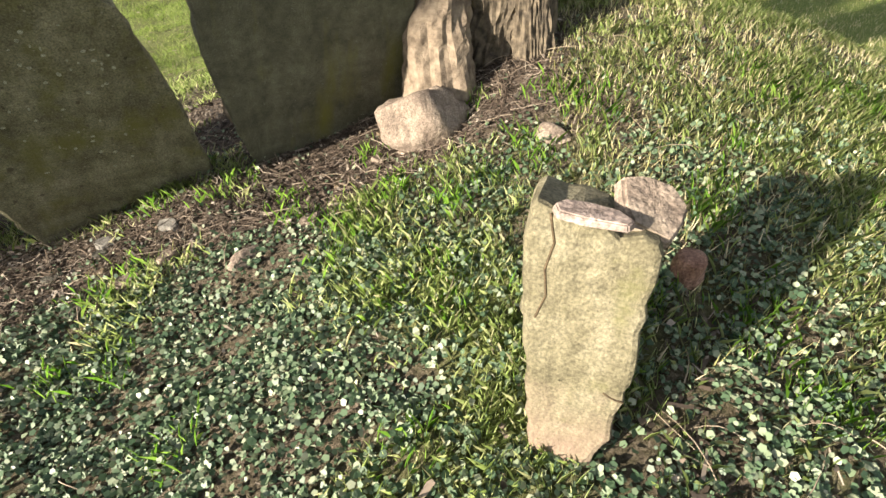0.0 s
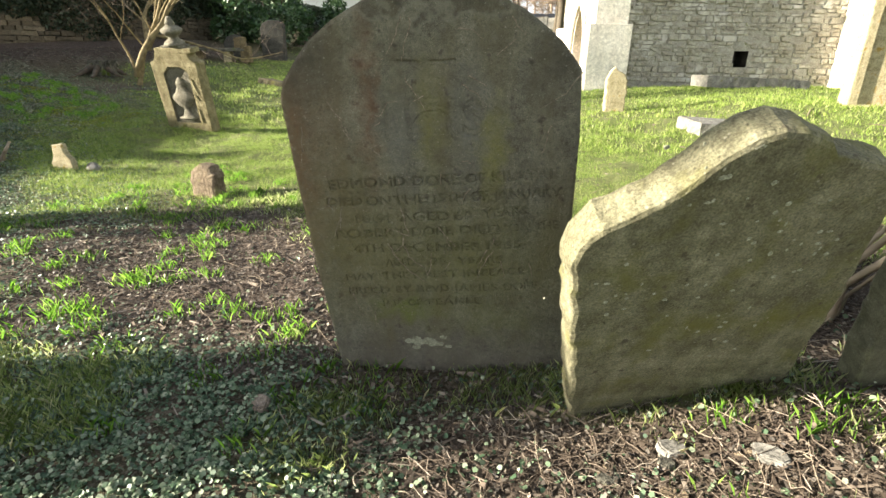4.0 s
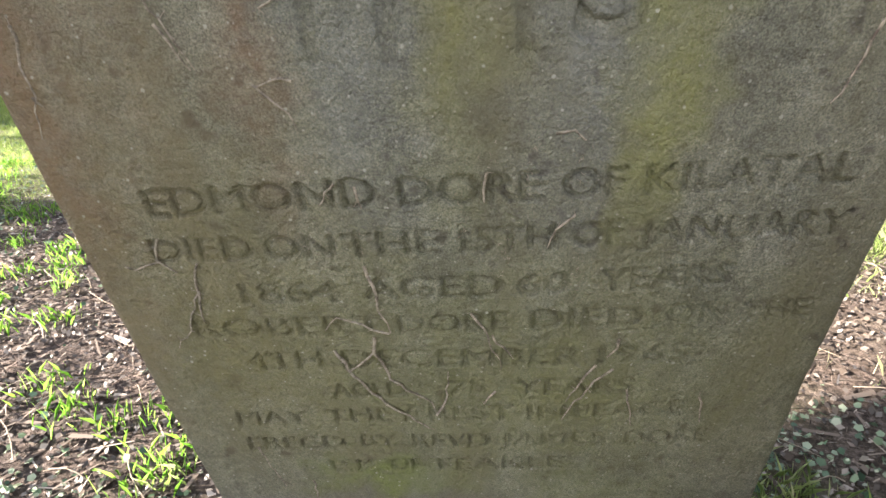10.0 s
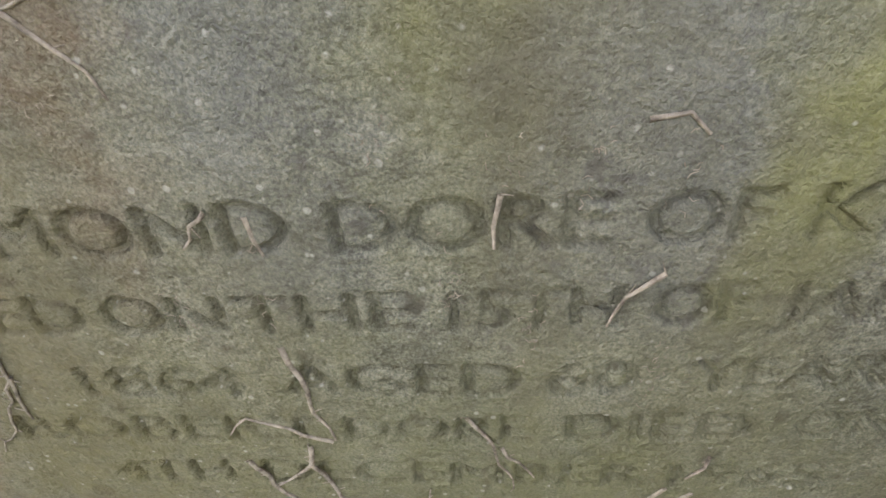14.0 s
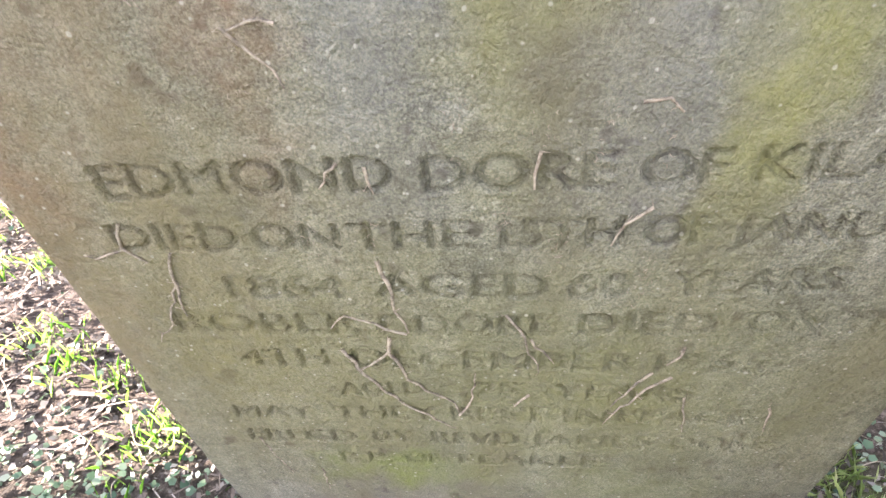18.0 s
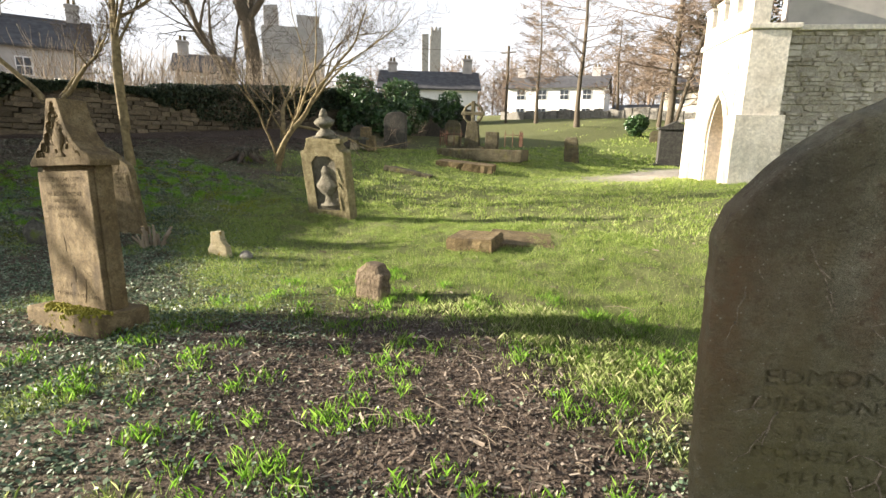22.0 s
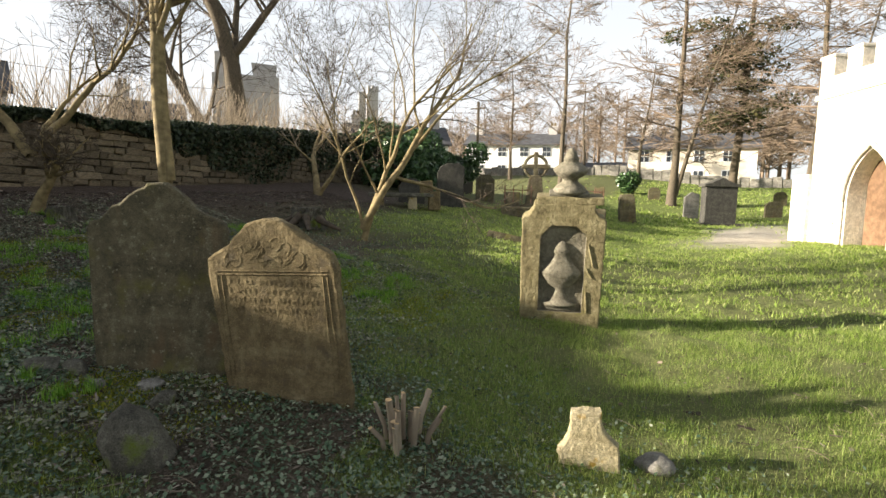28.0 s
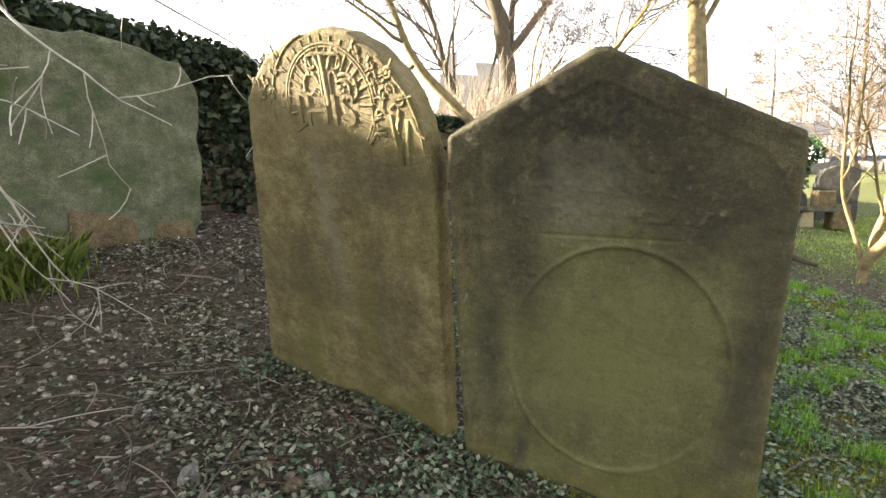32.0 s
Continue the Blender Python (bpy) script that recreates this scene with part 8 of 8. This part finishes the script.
for k in range(300):
    x0, y0 = rnd.uniform(-17.2, -13.0), rnd.uniform(-0.4, 3.0)
    a0, L0, c0 = rnd.gauss(0.5, 0.7), rnd.uniform(0.2, 0.65), rnd.gauss(0, 0.35)
    pts = []
    for t in np.linspace(0, 1, 6):
        px, py = x0 + math.cos(a0 + c0 * t) * L0 * t, y0 + math.sin(a0 + c0 * t) * L0 * t
        pts.append(((px, py, gz(px, py) + 0.012 + 0.02 * math.sin(3 * t)), 0.0042 * (1 - 0.6 * t)))
    dead.append(pts)
tagged(new("fallen_twigs", tubes("fallen_twigs", dead, 4, M_LITTER)), "dark dead twigs in the litter", "twigs", kind="stuff")
tagged(new("fallen_twigs", tubes("fallen_twigs", lines, 4, M_TWIG_TAN)), "pale fallen twigs on the ground", "twigs", kind="stuff")

# small pebbles among the litter on the bank
def strew(name, count, x0, x1, y0, y1, mask, size, material, seed, label):
    rs = np.random.RandomState(seed)
    bm = boulder(bmesh.new(), 1.2, 1.0, 0.7, seed, 1, 0.3, 6)
    base = np.array([v.co[:] for v in bm.verts])
    faces = np.array([[v.index for v in f.verts] for f in bm.faces])
    bm.free()
    x, y = scatter(rs, count, x0, x1, y0, y1, mask)
    n = len(x)
    a, s = rs.uniform(0, 6.28, n), size * (0.4 + 1.6 * rs.rand(n) ** 2.5)
    R = np.stack([np.stack([np.cos(a), -np.sin(a)], 1), np.stack([np.sin(a), np.cos(a)], 1)], 1)
    P = base[None] * s[:, None, None] * (0.7 + 0.6 * rs.rand(n, 1, 3))
    P[..., :2] = np.einsum("nij,nkj->nki", R, P[..., :2])
    P = P + np.stack([x, y, ground_z(x, y) + s * 0.25], 1)[:, None]
    return tagged(new(name, poly_mesh(name, P[:, faces].reshape(-1, 3, 3), material)), label, "pebbles", kind="stuff")


M_PEBBLE = leaf_mat("pebbles", [(0, (0.11, 0.1, 0.08)), (0.6, (0.25, 0.225, 0.18)), (1, (0.44, 0.41, 0.35))], 0.0, 0.85, 0.2)
strew("pebbles", 6500, -17.5, -10.5, -0.2, 4.5, lambda a, b: 0.15 + 0.85 * soil_mask(a, b), 0.0125, M_PEBBLE, 71, "grey pebbles among the litter on the bank")
strew("pebbles", 1500, -17.5, 1.5, -0.2, 4.5, lambda a, b: 0.1 + 0.9 * soil_mask(a, b), 0.011, M_BROWNROCK, 73, "brown pebbles on bare soil")

# heap of cut branches near the church
rnd = random.Random(909)
lines = []
for k in range(520):
    cx, cy = 4.6 + rnd.gauss(0, 1.3), 9.8 + rnd.gauss(0, 0.5)
    hh = rnd.uniform(0.0, 0.85) * math.exp(-((cx - 4.6) / 2.2) ** 2)
    p = Vector((cx, cy, gz(cx, cy) + hh))
    d = Vector((rnd.gauss(0, 1), rnd.gauss(0, 0.6), rnd.gauss(0, 0.25))).normalized() * rnd.uniform(0.3, 0.8)
    lines.append([(tuple(p - d), 0.014), (tuple(p + Vector((0, 0, rnd.uniform(-0.03, 0.06)))), 0.012), (tuple(p + d), 0.005)])
tagged(new("brush_heap", tubes("brush_heap", lines, 4, M_TWIG_FAR)), "heap of pale cut branches", "brush heap", kind="stuff")

# woods closing the view far behind the houses
rnd = random.Random(303)
lines = []
for k in range(120):
    x0 = rnd.uniform(-85, 35)
    y0 = rnd.uniform(70, 95) - 0.0 * x0
    z0, h = 5.0, rnd.uniform(7, 13)
    lines.append([((x0, y0, 0), 0.22), ((x0, y0, z0 + h * 0.5), 0.16), ((x0, y0, z0 + h), 0.04)])
    for j in range(46):
        t = rnd.uniform(0.15, 0.95)
        a, ll = rnd.uniform(0, 6.28), h * rnd.uniform(0.15, 0.42) * (1.1 - 0.6 * t)
        p = Vector((x0, y0, z0 + h * t))
        q = p + Vector((math.cos(a) * ll, math.sin(a) * ll, ll * rnd.uniform(0.2, 0.9)))
        lines.append([(tuple(p), 0.05), (tuple(p.lerp(q, 0.5) + Vector((0, 0, -0.1 * ll))), 0.04), (tuple(q), 0.02)])
        for _ in range(2):
            q2 = q + Vector((rnd.gauss(0, 0.5), rnd.gauss(0, 0.5), rnd.uniform(0, 0.7))) * ll * 0.7
            lines.append([(tuple(p.lerp(q, 0.6)), 0.03), (tuple(q2), 0.02)])
tagged(new("far_woods", tubes("far_woods", lines, 3, M_TWIG_FAR)), "brown bare winter woods far behind the houses", "woods", kind="stuff")
spray = [(-8.8 + rnd.gauss(0, 1.1), 35.5 + rnd.gauss(0, 1.1), 5.5 + rnd.uniform(0, 7)) for _ in range(40)]
leaves_on("evergreen_sprays", spray, [(1.0, 1.0, 0.45)] * 40, 9000, 0.09, M_FERN, 9, "brownish evergreen sprays of a tall tree", "tree")

# dead creeper roots clinging to the round-topped headstone
def creeper(way, seed, stone, thick=0.002):
    """A dry stem along a way on a stone's face, crooked, with short hairs."""
    rnd = random.Random(seed)
    pts = []
    for (u0, w0), (u1, w1) in zip(way, way[1:]):
        n = max(2, int(math.hypot(u1 - u0, w1 - w0) / 0.014))
        pts += [(lerp(u0, u1, k / n) + rnd.gauss(0, 0.002), lerp(w0, w1, k / n) + rnd.gauss(0, 0.002)) for k in range(n)]
    pts.append(way[-1])
    n = len(pts)
    lines = [[((u, -0.0012, w), thick * (1.05 - 0.75 * k / n)) for k, (u, w) in enumerate(pts)]]
    for _ in range(n // 2):
        u, w = rnd.choice(pts)
        a, e = rnd.uniform(0, 6.28), rnd.uniform(0.004, 0.013)
        lines.append([((u, -0.0005, w), 0.0006), ((u + e * math.cos(a), -0.0008, w + e * math.sin(a)), 0.0004)])
    ob = new("creeper_stem", tubes("creeper_stem", lines, 5, M_ROOTLET))
    ob.parent = stone


STEMS_LEFT = (((0.067, 0.87), (0.057, 0.815), (0.031, 0.755), (-0.002, 0.7)), ((0.057, 0.815), (0.053, 0.758)), ((0.02, 0.909), (0.011, 0.87), (-0.023, 0.853), (-0.038, 0.857)), ((0.011, 0.87), (0.036, 0.85)),
              ((0.306, 0.874), (0.315, 0.836), (0.323, 0.791), (0.338, 0.75)), ((0.338, 0.75), (0.294, 0.764), (0.257, 0.777), (0.238, 0.749)), ((0.246, 0.712), (0.275, 0.649), (0.323, 0.587), (0.397, 0.526)),
              ((0.313, 0.74), (0.311, 0.705), (0.336, 0.645), (0.4, 0.596), (0.411, 0.562)), ((0.311, 0.705), (0.266, 0.66)), ((0.411, 0.562), (0.426, 0.615), (0.427, 0.671)), ((0.079, 0.451), (0.092, 0.39), (0.112, 0.325)), ((0.17, 0.352), (0.172, 0.268)))
STEMS_RIGHT = (((0.46, 0.795), (0.485, 0.751), (0.511, 0.682)), ((0.492, 0.751), (0.528, 0.705)), ((0.655, 0.696), (0.641, 0.661), (0.623, 0.611)), ((0.685, 0.691), (0.66, 0.662), (0.641, 0.627), (0.622, 0.563)),
               ((0.717, 0.645), (0.74, 0.558)), ((0.837, 0.637), (0.852, 0.573)), ((0.583, 0.962), (0.565, 0.942), (0.555, 0.913)), ((0.279, 1.002), (0.269, 0.982), (0.255, 0.967)), ((0.3, 0.998), (0.31, 0.964)),
               ((0.466, 1.018), (0.467, 0.979)), ((0.681, 0.754), (0.671, 0.716)), ((0.501, 0.63), (0.488, 0.596)), ((0.546, 1.076), (0.581, 1.065)))
STEMS_MIDDLE = (((0.2, 1.117), (0.218, 1.101), (0.241, 1.071)), ((0.243, 1.126), (0.217, 1.124), (0.2, 1.117)), ((0.104, 1.184), (0.112, 1.16), (0.131, 1.134)), ((-0.04, 1.232), (-0.025, 1.21)), ((0.079, 1.243), (0.109, 1.216)),
                ((-0.055, 1.178), (-0.06, 1.147), (-0.067, 1.099), (-0.076, 1.047)), ((-0.067, 1.099), (-0.057, 1.088)), ((0.863, 1.218), (0.856, 1.183), (0.847, 1.144), (0.839, 1.115)), ((0.245, 1.216), (0.219, 1.199)), ((0.239, 1.234), (0.273, 1.286), (0.31, 1.293)))
STEMS_TOP = (((0.336, 1.575), (0.31, 1.505), (0.279, 1.453), (0.229, 1.406)), ((0.365, 1.562), (0.347, 1.498), (0.331, 1.428)), ((0.341, 1.373), (0.38, 1.315), (0.415, 1.258)), ((0.408, 1.316), (0.365, 1.293)), ((0.539, 1.357), (0.595, 1.322), (0.631, 1.279)),
             ((0.532, 1.537), (0.575, 1.531), (0.607, 1.504)), ((0.953, 1.406), (0.899, 1.332), (0.819, 1.278)), ((0.052, 1.287), (0.082, 1.237), (0.138, 1.131)), ((0.698, 1.574), (0.753, 1.514)), ((0.72, 1.506), (0.657, 1.454)), ((0.566, 1.384), (0.629, 1.35)))
for k, way in enumerate(STEMS_LEFT + STEMS_RIGHT + STEMS_MIDDLE + STEMS_TOP):
    creeper(way, k, dore, 0.0028 if k in (4, 6, 7) else 0.002)
rnd = random.Random(94)
STEMS_TALL = ((-0.03, 1.42, 0.02, 1.2), (0.0, 1.3, 0.1, 1.22), (-0.04, 1.16, 0.03, 1.12), (0.44, 1.66, 0.42, 1.36), (0.7, 1.6, 0.68, 1.3), (0.22, 1.06, 0.2, 0.88), (0.3, 1.6, 0.25, 1.45), (0.55, 1.1, 0.58, 0.98), (0.05, 1.0, 0.0, 0.9), (-0.02, 1.6, 0.06, 1.34), (0.1, 1.5, 0.02, 1.1))
for k, (u0, w0, u1, w1) in enumerate(STEMS_TALL):
    mid = ((u0 + u1) / 2 + rnd.gauss(0, 0.02), (w0 + w1) / 2 + rnd.gauss(0, 0.02))
    creeper(((u0, w0), mid, (u1, w1)), 60 + k, tall, 0.0018)
# tufts of dry rootlets stuck to the slate
for k, (u, w) in enumerate(((0.39, 1.06), (0.47, 1.06), (0.4, 1.1), (0.46, 1.12), (0.2, 1.09), (0.58, 1.055), (0.44, 0.94), (0.5, 0.9), (0.24, 0.9), (0.6, 0.86), (0.3, 0.93), (0.52, 1.05))):
    lines = []
    for _ in range(16):
        x, z, a = u + rnd.gauss(0, 0.006), w + rnd.gauss(0, 0.02), rnd.uniform(0, 6.28)
        e = rnd.uniform(0.002, 0.005)
        lines.append([((x, -0.0003, z), 0.0004), ((x + e * math.cos(a), -0.001, z + e * math.sin(a)), 0.0004), ((x + 1.7 * e * math.cos(a + 0.5), -0.0003, z + 1.7 * e * math.sin(a + 0.5)), 0.0002)])
    ob = new("rootlet_tuft", tubes("rootlet_tuft", lines, 4, M_ROOTLET))
    ob.parent = dore
    tagged(ob, kind="stuff")
# crusts of pale lichen on the curved headstone
rnd = random.Random(31)
for cx, cz, sp in ((0.12, 1.2, 0.07), (0.3, 1.05, 0.08), (0.45, 0.95, 0.06), (0.0, 0.8, 0.07), (0.35, 0.6, 0.09)):
    bm = bmesh.new()
    for k in range(14):
        b3 = boulder(bmesh.new(), rnd.uniform(0.004, 0.012), 0.0022, rnd.uniform(0.004, 0.01), 400 + k, 1, 0.3, 3)
        b3.transform(Matrix.Translation((cx + rnd.gauss(0, sp), 0.0, cz + rnd.gauss(0, sp))))
        me_t = bpy.data.meshes.new("t")
        b3.to_mesh(me_t)
        b3.free()
        bm.from_mesh(me_t)
    tagged(part("lichen_crust", bm, M_LICHEN, wavy), kind="stuff")

# ---- stones of the boundary wall ----
rnd = random.Random(64)
shapes = []
for k in range(10):
    bm = bmesh.new()
    box(bm, -0.5, 0.5, -0.5, 0.5, -0.5, 0.5, 0.0, 0.1, rnd)
    bmesh.ops.bevel(bm, geom=list(bm.edges), offset=0.06, segments=1, affect="EDGES")
    shapes.append(mesh_of("wall_stone", bm, M_WALLSTONE))
count, joined = 0, bmesh.new()
wall_inv = WALL_YAW
for row in range(16):
    zrow = 1.25 + 0.125 * row
    s_ = -4.0 + rnd.uniform(0, 0.3)
    while s_ < 20:
        w = rnd.uniform(0.16, 0.5)
        h = rnd.uniform(0.095, 0.13)
        zc = zrow + 0.03 * math.sin(s_ * 0.9) + rnd.uniform(-0.012, 0.012)
        x0, y0, _ = wall_place(s_ + w / 2, 0, 0)
        if zc + h / 2 < wall_top(s_ + w / 2) and zc > gz(x0, y0) - 0.15:
            m = pose(*wall_place(s_ + w / 2, -0.04 + rnd.uniform(-0.02, 0.025), zc), 0, rnd.uniform(-2.5, 2.5), WALL_YAW) @ Matrix.Diagonal((w * 0.95, 0.16, h, 1))
            if 2.4 < s_ < 7.6 and count < 300:
                ob = new("stone", rnd.choice(shapes))
                ob.parent = boundary_wall
                ob.matrix_basis = m
                count += 1
            else:
                k0 = len(joined.verts)
                joined.from_mesh(rnd.choice(shapes))
                joined.verts.ensure_lookup_table()
                for v in joined.verts[k0:]:
                    v.co = m @ v.co
        s_ += w
rest = part("wall_stones", joined, M_WALLSTONE, boundary_wall)
tagged(rest, kind="stuff")

# ivy head added to the unseen slender tree behind the walk, for shade
zt = gz(-7.89, -2.34)
leaves_on("ivy_head", [(0.18, -0.25, 3.85 - zt), (0.18, -0.25, 4.3 - zt), (0.23, -0.32, 4.8 - zt), (0.25, -0.35, 5.2 - zt)], [(0.2, 0.2, 0.3), (0.25, 0.25, 0.35), (0.33, 0.33, 0.4), (0.33, 0.33, 0.4)], 9000, 0.05, M_IVY, 12, "dark ivy added round the top of the unseen stem to block sun", "", parent=slender, shell=0.2)
# solid cores in the ivy, added to keep sun off the tall headstone
bm = boulder(bmesh.new(), 0.24, 0.24, 0.95, 77, 3, 0.2, 3)
bm.transform(Matrix.Translation((0.21, -0.29, 4.5 - zt)))
smooth_all(part("pollard_head", bm, M_BARK, slender))
bm = boulder(bmesh.new(), 0.3, 0.3, 0.7, 79, 3, 0.12, 2)
bm.transform(Matrix.Translation((0.15, -0.21, 3.95 - zt)))
smooth_all(part("pollard_head", bm, M_BARK, slender))
